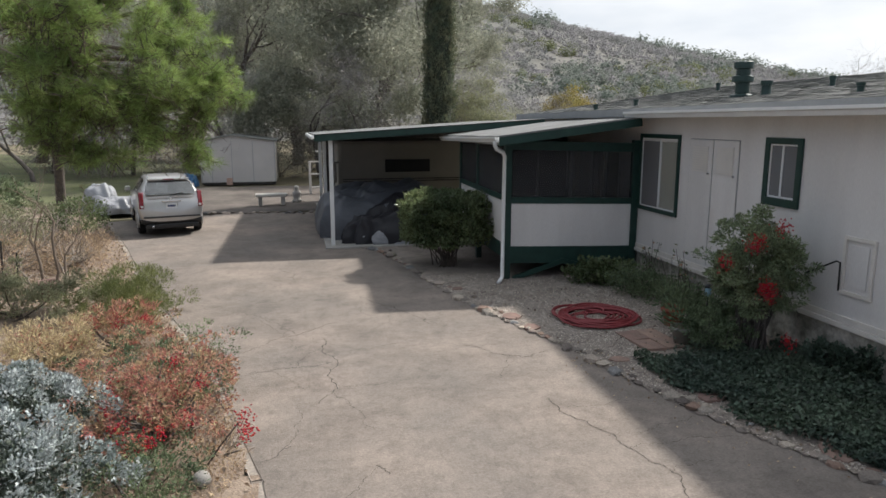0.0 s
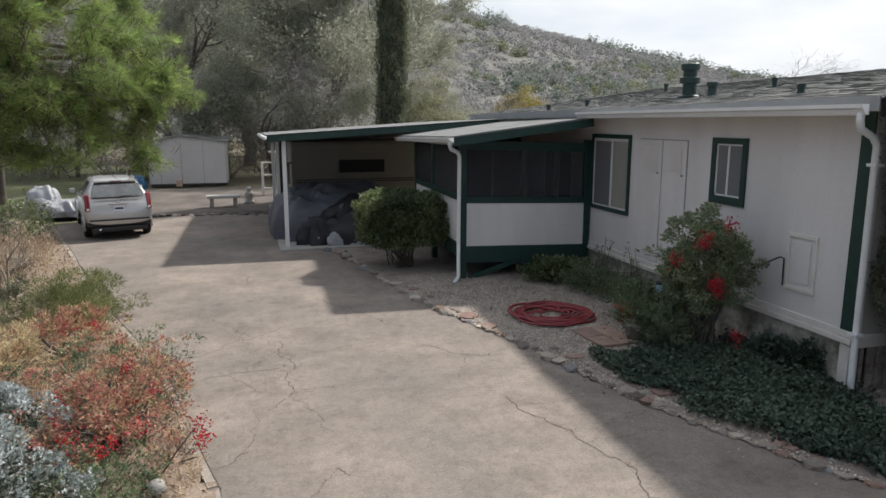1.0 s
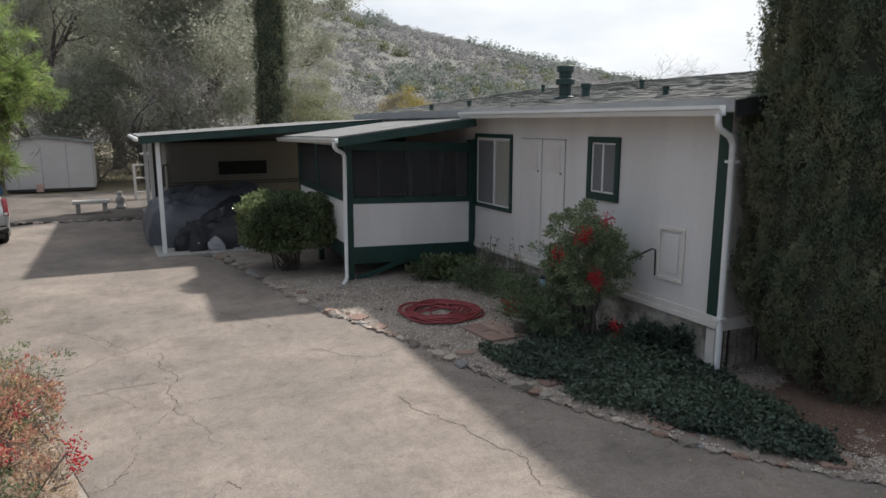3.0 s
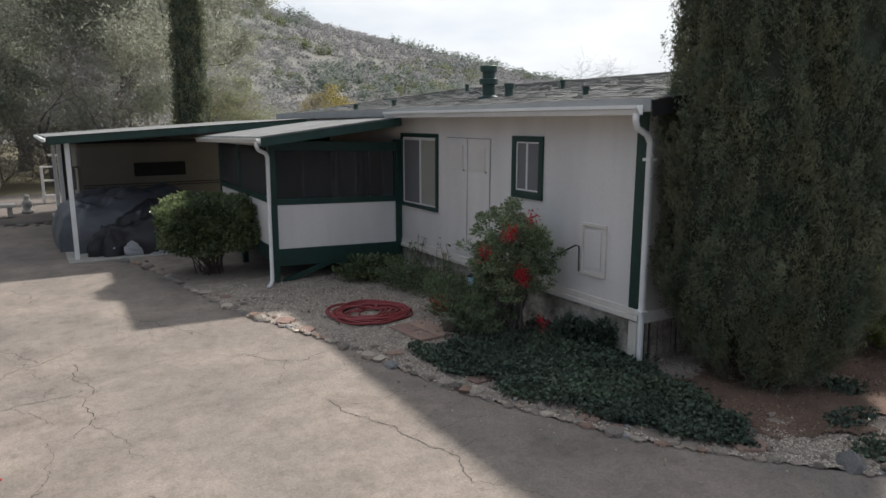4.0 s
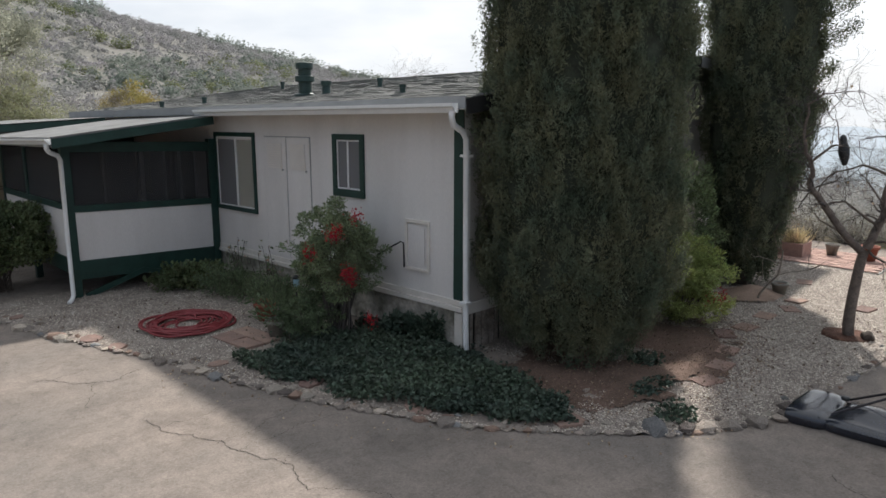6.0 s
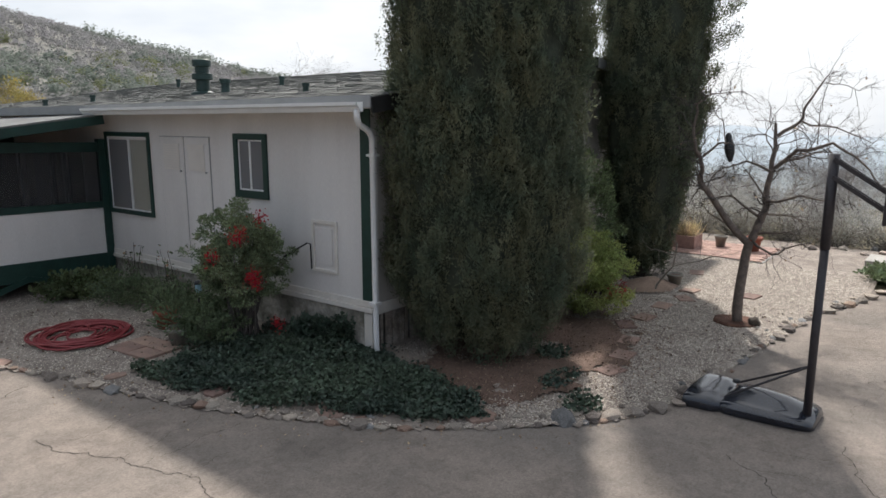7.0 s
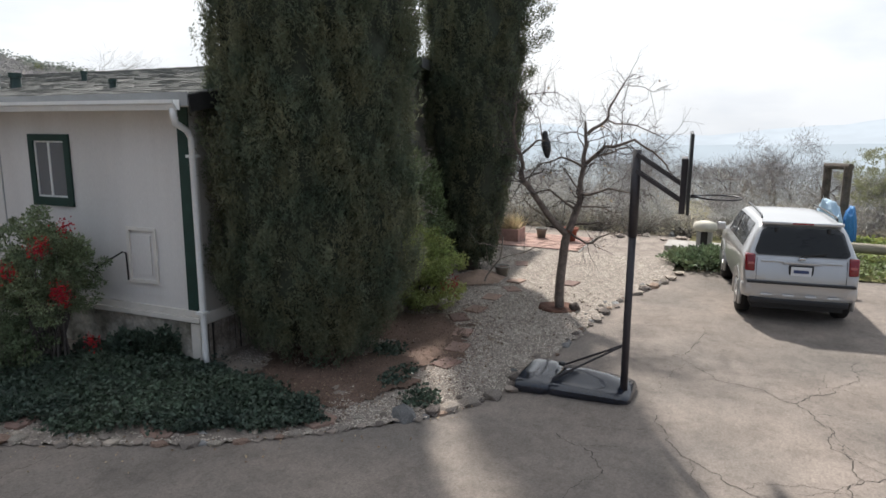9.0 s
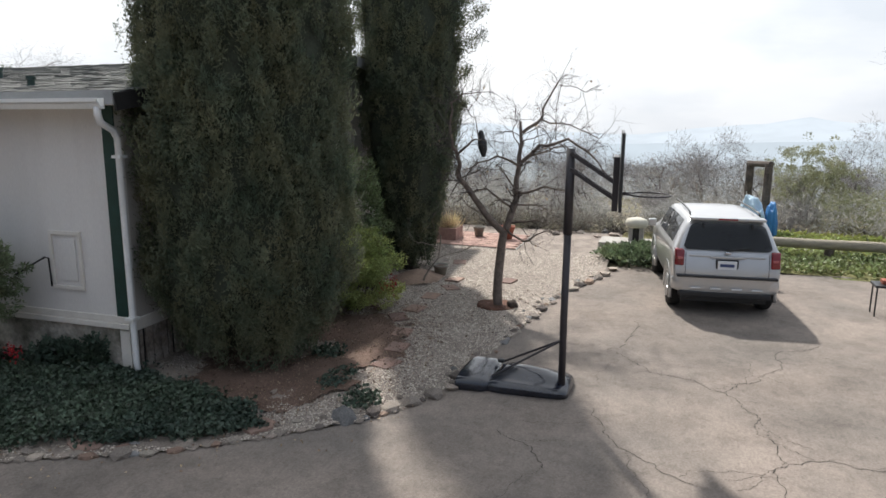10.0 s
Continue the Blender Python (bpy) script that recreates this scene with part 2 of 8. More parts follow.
M_PINK = leaf_mat("reddish_leaf", (0.50, 0.155, 0.15), (0.35, 0.325, 0.18), 0.4, 0.5, 0.6, 6.0)
M_DRY = leaf_mat("dry_leaf", (0.47, 0.35, 0.24), (0.31, 0.225, 0.15), 0.3, 0.45)
# pale grey base holds the haze seen over the falling slope
M_BRUSH = leaf_mat("hill_brush", (0.46, 0.445, 0.43), (0.35, 0.355, 0.335), 0.35, 0.25)
M_BERRY = mat("red_berry", (0.42, 0.008, 0.022), 0.35, 0.2, 9.0, 60.0, 0.0, island=0.3)
M_DIRT = mat("grey_dirt", (0.155, 0.132, 0.115), 0.97, 0.4, 0.8, 30.0, 0.6, col2=(0.085, 0.073, 0.063))
# brush colour greyed and paled to carry the hill's distance haze
M_HILLBRUSH = leaf_mat("hazed_hill_brush", (0.335, 0.315, 0.325), (0.25, 0.255, 0.235), 0.4, 0.10, 0.95, 0.09)
M_HILLOAK = leaf_mat("hill_oak_leaf", (0.20, 0.225, 0.18), (0.15, 0.18, 0.15), 0.4, 0.10, 0.95, 0.09)
for dull in (M_HILLBRUSH, M_OAK, M_THICKET, M_BRUSH, M_CYP, M_HILL, M_TWIG, M_PALETWIG):
    dull.node_tree.nodes["Principled BSDF"].inputs["Specular IOR Level"].default_value = 0.08


# ---- building blocks ----
BASE = {}


def thing(name, label, category, at=(0, 0, 0), rz=0.0, group="", kind="", plan=True):
    """An Empty at a thing's base. plan: its parts are given in the plan's metres, else in its own."""
    ob = new(name)
    ob.empty_display_size = 0.2
    ob.matrix_world = pose(*at, 0, 0, rz)
    if plan:
        BASE[ob] = Vector(at)
    return tagged(ob, label, category, group, kind)


def finish(ob, mesh, mate, smooth):
    mesh.materials.append(mate)
    if smooth:
        mesh.shade_smooth()
    return ob


def part(name, bm, mate, parent, label="", smooth=False, kind=""):
    """Links a bmesh as one mesh object under a thing or a part."""
    if parent in BASE:
        bmesh.ops.translate(bm, verts=bm.verts, vec=-BASE[parent])
    mesh = bpy.data.meshes.new(name)
    bm.to_mesh(mesh)
    bm.free()
    ob = new(name, mesh)
    finish(ob, mesh, mate, smooth)
    ob.parent = parent
    if parent in BASE:
        BASE[ob] = BASE[parent]
    return tagged(ob, label, kind=kind)


def solo(name, bm, mate, label, category="", kind="", group="", smooth=False):
    """A top-level thing of one mesh, given in the plan's metres; its origin is moved to its base."""
    zs = [v.co for v in bm.verts]
    c = Vector((sum(v.x for v in zs) / len(zs), sum(v.y for v in zs) / len(zs), min(v.z for v in zs)))
    if kind == "structure":
        c = Vector((0, 0, 0))
    bmesh.ops.translate(bm, verts=bm.verts, vec=-c)
    mesh = bpy.data.meshes.new(name)
    bm.to_mesh(mesh)
    bm.free()
    ob = new(name, mesh)
    ob.location = c
    finish(ob, mesh, mate, smooth)
    return tagged(ob, label, category, group, kind)


def B():
    return bmesh.new()


def box(bm, x0, x1, y0, y1, z0, z1, bevel=0.0):
    r = bmesh.ops.create_cube(bm, size=1.0)
    for v in r["verts"]:
        v.co = Vector(((x0 + x1) / 2 + v.co.x * (x1 - x0), (y0 + y1) / 2 + v.co.y * (y1 - y0), (z0 + z1) / 2 + v.co.z * (z1 - z0)))
    if bevel:
        es = list({e for v in r["verts"] for e in v.link_edges})
        bmesh.ops.bevel(bm, geom=es, offset=bevel, segments=2, affect="EDGES", profile=0.6)
    return bm


def beam(bm, p, q, w, h, bevel=0.0):
    """A straight bar from p to q, w wide and h high."""
    p, q = Vector(p), Vector(q)
    d = q - p
    r = bmesh.ops.create_cube(bm, size=1.0)
    m = Matrix.Translation((p + q) / 2) @ d.to_track_quat("Y", "Z").to_matrix().to_4x4()
    for v in r["verts"]:
        v.co = m @ Vector((v.co.x * w, v.co.y * d.length, v.co.z * h))
    if bevel:
        es = list({e for v in r["verts"] for e in v.link_edges})
        bmesh.ops.bevel(bm, geom=es, offset=bevel, segments=1, affect="EDGES")
    return bm


def tube(bm, pts, radii, n=8, caps=True):
    pts = [Vector(p) for p in pts]
    if not hasattr(radii, "__len__"):
        radii = [radii] * len(pts)
    rings = []
    side = None
    for i, p in enumerate(pts):
        d = (pts[min(i + 1, len(pts) - 1)] - pts[max(i - 1, 0)]).normalized()
        if side is None:
            side = d.orthogonal().normalized()
        side = (side - d * side.dot(d)).normalized()
        up = d.cross(side)
        rings.append([bm.verts.new(p + (side * math.cos(a) + up * math.sin(a)) * radii[i]) for a in (2 * math.pi * k / n for k in range(n))])
    for a, b in zip(rings, rings[1:]):
        for k in range(n):
            bm.faces.new((a[k], a[(k + 1) % n], b[(k + 1) % n], b[k]))
    if caps:
        bm.faces.new(rings[0][::-1])
        bm.faces.new(rings[-1])
    return bm


def lathe(bm, profile, at=(0, 0, 0), n=20):
    """A turned shape from (radius, height) pairs."""
    at = Vector(at)
    rings = [[bm.verts.new(at + Vector((r * math.cos(2 * math.pi * k / n), r * math.sin(2 * math.pi * k / n), h))) for k in range(n)] for r, h in profile]
    for a, b in zip(rings, rings[1:]):
        for k in range(n):
            bm.faces.new((a[k], a[(k + 1) % n], b[(k + 1) % n], b[k]))
    bm.faces.new(rings[0][::-1])
    bm.faces.new(rings[-1])
    return bm


def slab(bm, outline, z0, z1, bevel=0.0):
    """A flat piece of that outline, counter-clockwise."""
    lo = [bm.verts.new((x, y, z0)) for x, y in outline]
    hi = [bm.verts.new((x, y, z1)) for x, y in outline]
    n = len(outline)
    bm.faces.new(lo[::-1])
    top = bm.faces.new(hi)
    for i in range(n):
        bm.faces.new((lo[i], lo[(i + 1) % n], hi[(i + 1) % n], hi[i]))
    if bevel:
        bmesh.ops.bevel(bm, geom=list(top.edges), offset=bevel, segments=1, affect="EDGES")
    return bm


def shear(bm, axis, k, zero):
    for v in bm.verts:
        v.co.z += k * (v.co[axis] - zero)
    return bm


def pydata(name, verts, faces, mate, smooth=False):
    mesh = bpy.data.meshes.new(name)
    mesh.from_pydata(np.asarray(verts).tolist(), [], np.asarray(faces).tolist() if not isinstance(faces, list) else faces)
    ob = new(name, mesh)
    return finish(ob, mesh, mate, smooth)


def unit(v):
    return v / np.maximum(np.linalg.norm(v, axis=-1, keepdims=True), 1e-9)


def leaves(name, P, D, L, W, mate, parent=None, rng=None, fold=0.25, facing=None):
    """Many leaves: folded blades from P along D, each of four corners; facing: the way their upper sides turn."""
    rng = rng or np.random.default_rng(1)
    P, D = np.asarray(P, float), unit(np.asarray(D, float))
    n = len(P)
    S = unit(np.cross(D, unit(rng.normal(size=(n, 3))) if facing is None else unit(np.asarray(facing))))
    if facing is not None:
        D = unit(np.cross(unit(np.asarray(facing)), S))
    N = np.cross(D, S)
    L = (np.asarray(L) * rng.uniform(0.7, 1.3, n))[:, None]
    W = (np.asarray(W) * rng.uniform(0.7, 1.3, n))[:, None]
    V = np.empty((n, 4, 3))
    V[:, 0] = P
    V[:, 1] = P + D * L * 0.5 + S * W * 0.5 + N * W * fold
    V[:, 2] = P + D * L
    V[:, 3] = P + D * L * 0.5 - S * W * 0.5 + N * W * fold
    base = np.arange(n)[:, None] * 4
    F = base + np.array([[0, 1, 2, 3]])
    V = V.reshape(-1, 3)
    if parent is not None and parent in BASE:
        V = V - np.array(BASE[parent])
    ob = pydata(name, V, F, mate)
    if parent is not None:
        ob.parent = parent
    return ob


class Sticks:
    """Thin tapered branches gathered into one mesh."""

    def __init__(self):
        self.v, self.f = [], []

    def add(self, pts, radii, n=4):
        start = len(self.v)
        side = None
        for i, p in enumerate(pts):
            d = pts[min(i + 1, len(pts) - 1)] - pts[max(i - 1, 0)]
            if d.length < 1e-9:
                d = Vector((0, 0, 1))
            d.normalize()
            if side is None:
                side = d.orthogonal().normalized()
            side = (side - d * side.dot(d))
            side = side.normalized() if side.length > 1e-6 else d.orthogonal().normalized()
            up = d.cross(side)
            for k in range(n):
                a = 2 * math.pi * k / n
                self.v.append(tuple(p + (side * math.cos(a) + up * math.sin(a)) * radii[i]))
        for i in range(len(pts) - 1):
            for k in range(n):
                a, b = start + i * n + k, start + i * n + (k + 1) % n
                self.f.append((a, b, b + n, a + n))

    def mesh(self, name, mate, parent, label="", kind=""):
        off = np.array(BASE[parent]) if parent in BASE else np.zeros(3)
        ob = pydata(name, np.array(self.v) - off, self.f, mate, True)
        ob.parent = parent
        return tagged(ob, label, kind=kind)


def grow(limbs, twigs, tips, rng, p, d, length, radius, depth, droop=0.0, wander=0.25, fork=3, shrink=0.68, level=0):
    """A branch with side branches; thick ones go to limbs, thin ones to twigs, ends to tips."""
    pts, radii = [Vector(p)], [radius]
    steps = 5
    d = Vector(d).normalized()
    for i in range(steps):
        d = (d + Vector(rng.normal(size=3)) * wander * 0.5 + Vector((0, 0, -droop))).normalized()
        pts.append(pts[-1] + d * (length / steps))
        radii.append(radius * (1 - 0.45 * (i + 1) / steps))
    (limbs if level < 2 else twigs).add(pts, radii, 7 if level == 0 else (5 if level < 2 else 3))
    if depth == 0:
        tips.append((pts[-1], d.copy()))
        tips.append((pts[-3], d.copy()))
        return
    for k in range(fork):
        i = steps - (k % 4)
        a = Vector(rng.normal(size=3))
        a = (a - d * a.dot(d)).normalized()
        nd = (d * rng.uniform(0.55, 1.0) + a * rng.uniform(0.5, 0.95)).normalized()
        grow(limbs, twigs, tips, rng, pts[i], nd, length * shrink * rng.uniform(0.8, 1.15), radii[i] * rng.uniform(0.55, 0.75), depth - 1, droop, wander, fork, shrink, level + 1)


def lumpy(rng, n, c, r, lump=0.3, freq=2.2, inner=0.5, seed=0.0):
    """Points in the outer part of an uneven ellipsoid, and their outward directions."""
    d = unit(rng.normal(size=(n, 3)))
    k = np.array([noise.noise(Vector(q) * freq + Vector((seed, 3.1, 0))) for q in d])
    t = rng.uniform(inner ** 3, 1, n) ** (1 / 3) * (1 + lump * k * 1.6)
    return np.asarray(c) + d * np.asarray(r) * t[:, None], d


def bush(name, label, at, r, n, leaf, mate, seed, category="shrub", lift=0.0, stems=10, up=0.5, inner=0.45, lump=0.35, group="", stem_mat=None, foliage_label="", clumps=None, square=0):
    """A shrub: stems from the ground and a crown of single leaves with an uneven outline."""
    rng = np.random.default_rng(seed)
    t = thing(name, label, category, at, group=group)
    s = Sticks()
    c = Vector((at[0], at[1], at[2] + lift + r[2]))
    for _ in range(stems):
        e = c + Vector(unit(rng.normal(size=3))) * 0.75 * min(r)
        e.x, e.y = c.x + (e.x - c.x) * r[0] / min(r), c.y + (e.y - c.y) * r[1] / min(r)
        b = Vector((at[0] + rng.normal() * 0.12 * r[0], at[1] + rng.normal() * 0.12 * r[1], at[2] - 0.02))
        mid = b.lerp(e, 0.5) + Vector(rng.normal(size=3)) * 0.06 * r[0]
        s.add([b, mid, e], [0.014 + 0.008 * r[2], 0.012, 0.004], 4)
    s.mesh("stem", stem_mat or M_BARK, t)
    if clumps:
        # sprays gathered into tufts: how many, their radius, their flatness
        m, cr, flat_ = clumps
        C, CD = lumpy(rng, m, c, r, lump, 2.4, inner, seed * 1.7)
        size = cr * rng.uniform(0.6, 1.35, m)
        k = rng.integers(0, m, n)
        o = unit(rng.normal(size=(n, 3)) + CD[k] * 0.6)
        P = C[k] + o * (size[k] * rng.uniform(0.1, 1, n) ** 0.5)[:, None] * np.array([1, 1, flat_])
        D = unit(o + CD[k] * 0.5)
    else:
        P, D = lumpy(rng, n, c, r, lump, 2.4, inner, seed * 1.7)
    if square:
        u = (P - np.array(c)) / np.array(r)
        P = np.array(c) + u * np.array(r) * (np.linalg.norm(u, axis=1) / np.maximum((np.abs(u) ** square).sum(1) ** (1 / square), 1e-6))[:, None] * 0.92
    keep = P[:, 2] > at[2] + 0.01
    P, D = P[keep], D[keep]
    D = unit(D + rng.normal(size=D.shape) * 0.7 + np.array([0, 0, up]))
    tagged(leaves("foliage", P, D, leaf[0], leaf[1], mate, t, rng), foliage_label)
    return t


def berries(parent, at, n, size, seed, spread=0.06):
    """Clusters of red berries at the given places."""
    rng = np.random.default_rng(seed)
    oct_v = np.array([[1, 0, 0], [-1, 0, 0], [0, 1, 0], [0, -1, 0], [0, 0, 1], [0, 0, -1]], float)
    oct_f = np.array([[0, 2, 4], [2, 1, 4], [1, 3, 4], [3, 0, 4], [2, 0, 5], [1, 2, 5], [3, 1, 5], [0, 3, 5]])
    for c in at:
        q = np.asarray(c) + rng.normal(size=(n, 3)) * np.array([spread, spread, spread * 1.2])
        V = (q[:, None, :] + oct_v[None] * size * rng.uniform(0.7, 1.2, (n, 1, 1))).reshape(-1, 3)
        F = (np.arange(n)[:, None, None] * 6 + oct_f[None]).reshape(-1, 3)
        if parent in BASE:
            V = V - np.array(BASE[parent])
        ob = pydata("berry_cluster", V, F, M_BERRY, True)
        ob.parent = parent
        tagged(ob, "cluster of bright red berries", kind="stuff")


# ---- the lie of the land ----
LEFT_EDGE = [(-9.0, 30.0), (-5.75, 23.2), (-4.07, 17.98), (-2.8, 13.68), (-1.81, 11.05), (-1.1, 8.99), (-0.64, 7.0), (-0.42, 6.16), (-0.1, 4.0), (-0.2, 0.0), (-1.5, -6.0), (-4.0, -14.0)]
RIGHT_EDGE = [(1.55, 17.35), (1.97, 16.69), (2.33, 14.69), (2.61, 13.08), (3.0, 11.34), (3.63, 9.57), (3.95, 8.25), (4.27, 6.95), (4.74, 5.84), (5.3, 4.75), (5.99, 3.89), (6.62, 3.19), (7.5, 2.72), (8.38, 2.55), (9.4, 2.42), (10.4, 2.3), (11.6, 2.2), (12.88, 2.0), (14.34, 1.5)]


def edge_x(y, pts):
    if y >= pts[0][1]:
        return pts[0][0]
    for (x0, y0), (x1, y1) in zip(pts, pts[1:]):
        if y1 <= y <= y0:
            return x0 + (x1 - x0) * (y - y0) / (y1 - y0)
    return pts[-1][0]


def smooth_step(a, b, v):
    t = min(max((v - a) / (b - a), 0.0), 1.0)
    return t * t * (3 - 2 * t)


HILL_LINE = [(-75, 4.0), (-45, 8.0), (-20, 10.5), (0, 10.3), (8, 8.9), (13.2, 7.75), (19.3, 6.45), (25.3, 5.1), (31.4, 3.55), (37.2, 2.2), (43, 1.2), (49, 0.2), (56, -1.6), (64, -5.0)]


def hill_angle(az):
    if az < HILL_LINE[0][0] or az > HILL_LINE[-1][0]:
        return -5.0
    for (a0, e0), (a1, e1) in zip(HILL_LINE, HILL_LINE[1:]):
        if a0 <= az <= a1:
            return e0 + (e1 - e0) * (az - a0) / (a1 - a0)
    return -5.0


def land(x, y):
    """Height of the ground."""
    r, az = math.hypot(x, y), math.degrees(math.atan2(x, y))
    h = -0.06
    if y > -14 and r < 60:
        d = edge_x(y, LEFT_EDGE) - x
        h += 1.5 * smooth_step(0.2, 13.0, d) * (1 - smooth_step(28, 34, y) * 0.5)
    top = 3.4 + 420 * math.tan(radians(hill_angle(az)))
    hill = smooth_step(45, 430, r) ** 1.15
    if top > 0:
        h += hill * (top + 4 * noise.noise((x * 0.012, y * 0.012, 0.3)) * (1 if r > 150 else 0))
        if r > 430:
            h -= (r - 430) * 0.12
    if az > 47 or az < -75:
        fall = smooth_step(47, 66, az) if az > 0 else smooth_step(-75, -95, az)
        h -= fall * (26 * smooth_step(21, 160, r) + 200 * smooth_step(120, 1100, r))
    return max(h, -240.0)


def ground_sheet():
    radii = [0, 2, 4, 6, 8, 10, 12, 14, 16, 18, 20, 22, 24, 26, 28, 30, 33, 36, 40, 45, 50, 56, 63, 72, 84, 98, 115, 135, 160, 185, 210, 240, 270, 300, 330, 360, 395, 430, 470, 540, 650, 850, 1150, 1600, 2300, 3300, 4900]
    n = 180
    V, F = [(0, 0, land(0, 0))], []
    for r in radii[1:]:
        for k in range(n):
            a = 2 * math.pi * k / n
            x, y = r * math.sin(a), r * math.cos(a)
            V.append((x, y, land(x, y)))
    for k in range(n):
        F.append((0, 1 + (k + 1) % n, 1 + k))
    for i in range(len(radii) - 2):
        for k in range(n):
            a, b = 1 + i * n + k, 1 + i * n + (k + 1) % n
            F.append((a, b, b + n, a + n))
    ob = pydata("ground", V, F, M_GROUND, True)
    ob.data.materials.append(M_HILL)
    for p in ob.data.polygons:
        if math.hypot(p.center.x, p.center.y) > 70:
            p.material_index = 1
    return tagged(ob, "dry brown and green foothill ground", kind="structure")


ground_sheet()


def draped(name, inside, x0, x1, y0, y1, step, z, mate, label, rough=0.0, seed=0):
    """A sheet of cells over a part of the plan, its height given by z(x, y)."""
    rng = random.Random(seed)
    V, F, at = [], [], {}
    nx, ny = int((x1 - x0) / step) + 1, int((y1 - y0) / step) + 1

    def vert(i, j):
        if (i, j) not in at:
            x, y = x0 + i * step, y0 + j * step
            at[i, j] = len(V)
            V.append((x, y, z(x, y) + rng.uniform(-rough, rough)))
        return at[i, j]

    for i in range(nx):
        for j in range(ny):
            if inside(x0 + (i + 0.5) * step, y0 + (j + 0.5) * step):
                F.append((vert(i, j), vert(i + 1, j), vert(i + 1, j + 1), vert(i, j + 1)))
    return tagged(pydata(name, V, F, mate, True), label, kind="structure")


# driveway: one asphalt sheet with a little thickness
bm = B()
outline = LEFT_EDGE[1:] + [(24.0, -16.0), (18.0, -8.0), (16.4, -3.9), (16.0, -2.2), (15.85, 0.4), (15.35, 1.6), (14.9, 1.75)] + RIGHT_EDGE[::-1] + [(1.3, 18.0), (1.4, 24.2), (-2.0, 24.5)]
slab(bm, outline, -0.12, 0.0)
bmesh.ops.triangulate(bm, faces=[f for f in bm.faces if len(f.verts) > 4])
driveway = solo("driveway", bm, M_ASPHALT, "sun-bleached cracked asphalt driveway", kind="structure")


def right_x(y):
    return edge_x(y, RIGHT_EDGE)


def in_bed(x, y):
    """The gravel bed between driveway and house."""
    if y > 1.4 and y < 17.4 and x > 1.5:
        if y >= 1.5:
            return x > right_x(y) - 0.02 and x < 19.6
    return False


bed = draped("gravel_bed", in_bed, 1.4, 19.7, 1.4, 17.4, 0.1, lambda x, y: 0.015 + 0.02 * noise.noise((x * 1.3, y * 1.3, 2)), M_GRAVEL, "pale pea gravel bed along the house")
soil = draped("soil_patch", lambda x, y: ((x - 8.35) / 2.1) ** 2 + ((y - 4.8) / 1.2) ** 2 + 0.8 * noise.noise((x * 2, y * 2, 5)) + 0.22 * noise.noise((x * 7, y * 7, 5)) < 1 and x > right_x(y) + 0.15, 5.8, 14.5, 2.4, 6.7, 0.06,
              lambda x, y: 0.035 + 0.035 * noise.noise((x * 1.1, y * 1.1, 4)) + 0.012 * noise.noise((x * 6, y * 6, 4)) + 0.16 * math.exp(-((x - 13.2) ** 2 + (y - 4.9) ** 2)), M_SOIL, "bare reddish soil under the cypress")
mulch = draped("planting_bed", lambda x, y: edge_x(y, LEFT_EDGE) - 12 < x < edge_x(y, LEFT_EDGE) - 0.08 and y > -3, -21, 0.0, -3, 27, 0.15,
               lambda x, y: land(x, y) + 0.09 + 0.04 * noise.noise((x * 1.5, y * 1.5, 8)), M_MULCH, "planting bed of dry leaf litter and soil")
mound = draped("soil_mound", lambda x, y: ((x - 12.95) / 0.62) ** 2 + ((y - 4.95) / 0.5) ** 2 < 1, 12.2, 13.7, 4.3, 5.6, 0.06, lambda x, y: 0.0 + 0.19 * math.exp(-1.6 * (((x - 12.95) / 0.62) ** 2 + ((y - 4.95) / 0.5) ** 2)) + 0.015 * noise.noise((x * 7, y * 7, 2)), mat("tan_soil", (0.33, 0.235, 0.18), 0.97, 0.3, 3.0, 45.0, 0.7), "low mound of tan soil at the cypress foot")
yard = draped("far_yard", lambda x, y: -9 < x < 4 and 24.3 < y < 33, -9, 4, 24, 33.4, 0.5, lambda x, y: 0.02 + 0.03 * noise.noise((x, y, 8)), M_DIRT, "bare brown dirt yard before the shed")
draped("far_lawn", lambda x, y: x < -5 and y > 27 and x > -30 and y < 50, -30, -5, 27, 50, 1.0, lambda x, y: land(x, y) + 0.12, mat("winter_lawn", (0.11, 0.125, 0.05), 0.95, 0.4, 0.8, 40.0, 0.6, col2=(0.08, 0.08, 0.045)), "green winter grass slope")
verge = draped("grass_verge", lambda x, y: 16.0 + 0.25 * math.sin(y * 2) * 0.3 < x < 20.5 and -14 < y < 1.6, 15.9, 20.6, -14, 1.6, 0.25, lambda x, y: 0.004 + 0.012 * noise.noise((x * 2, y * 2, 1)), M_GRASS, "weedy green verge beyond the parking area")

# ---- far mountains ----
# haze put into glowing ridge colours, paler and bluer with distance
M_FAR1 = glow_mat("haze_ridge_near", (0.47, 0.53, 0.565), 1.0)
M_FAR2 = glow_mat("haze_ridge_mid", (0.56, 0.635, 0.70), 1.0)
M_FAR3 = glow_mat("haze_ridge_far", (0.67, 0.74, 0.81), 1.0)


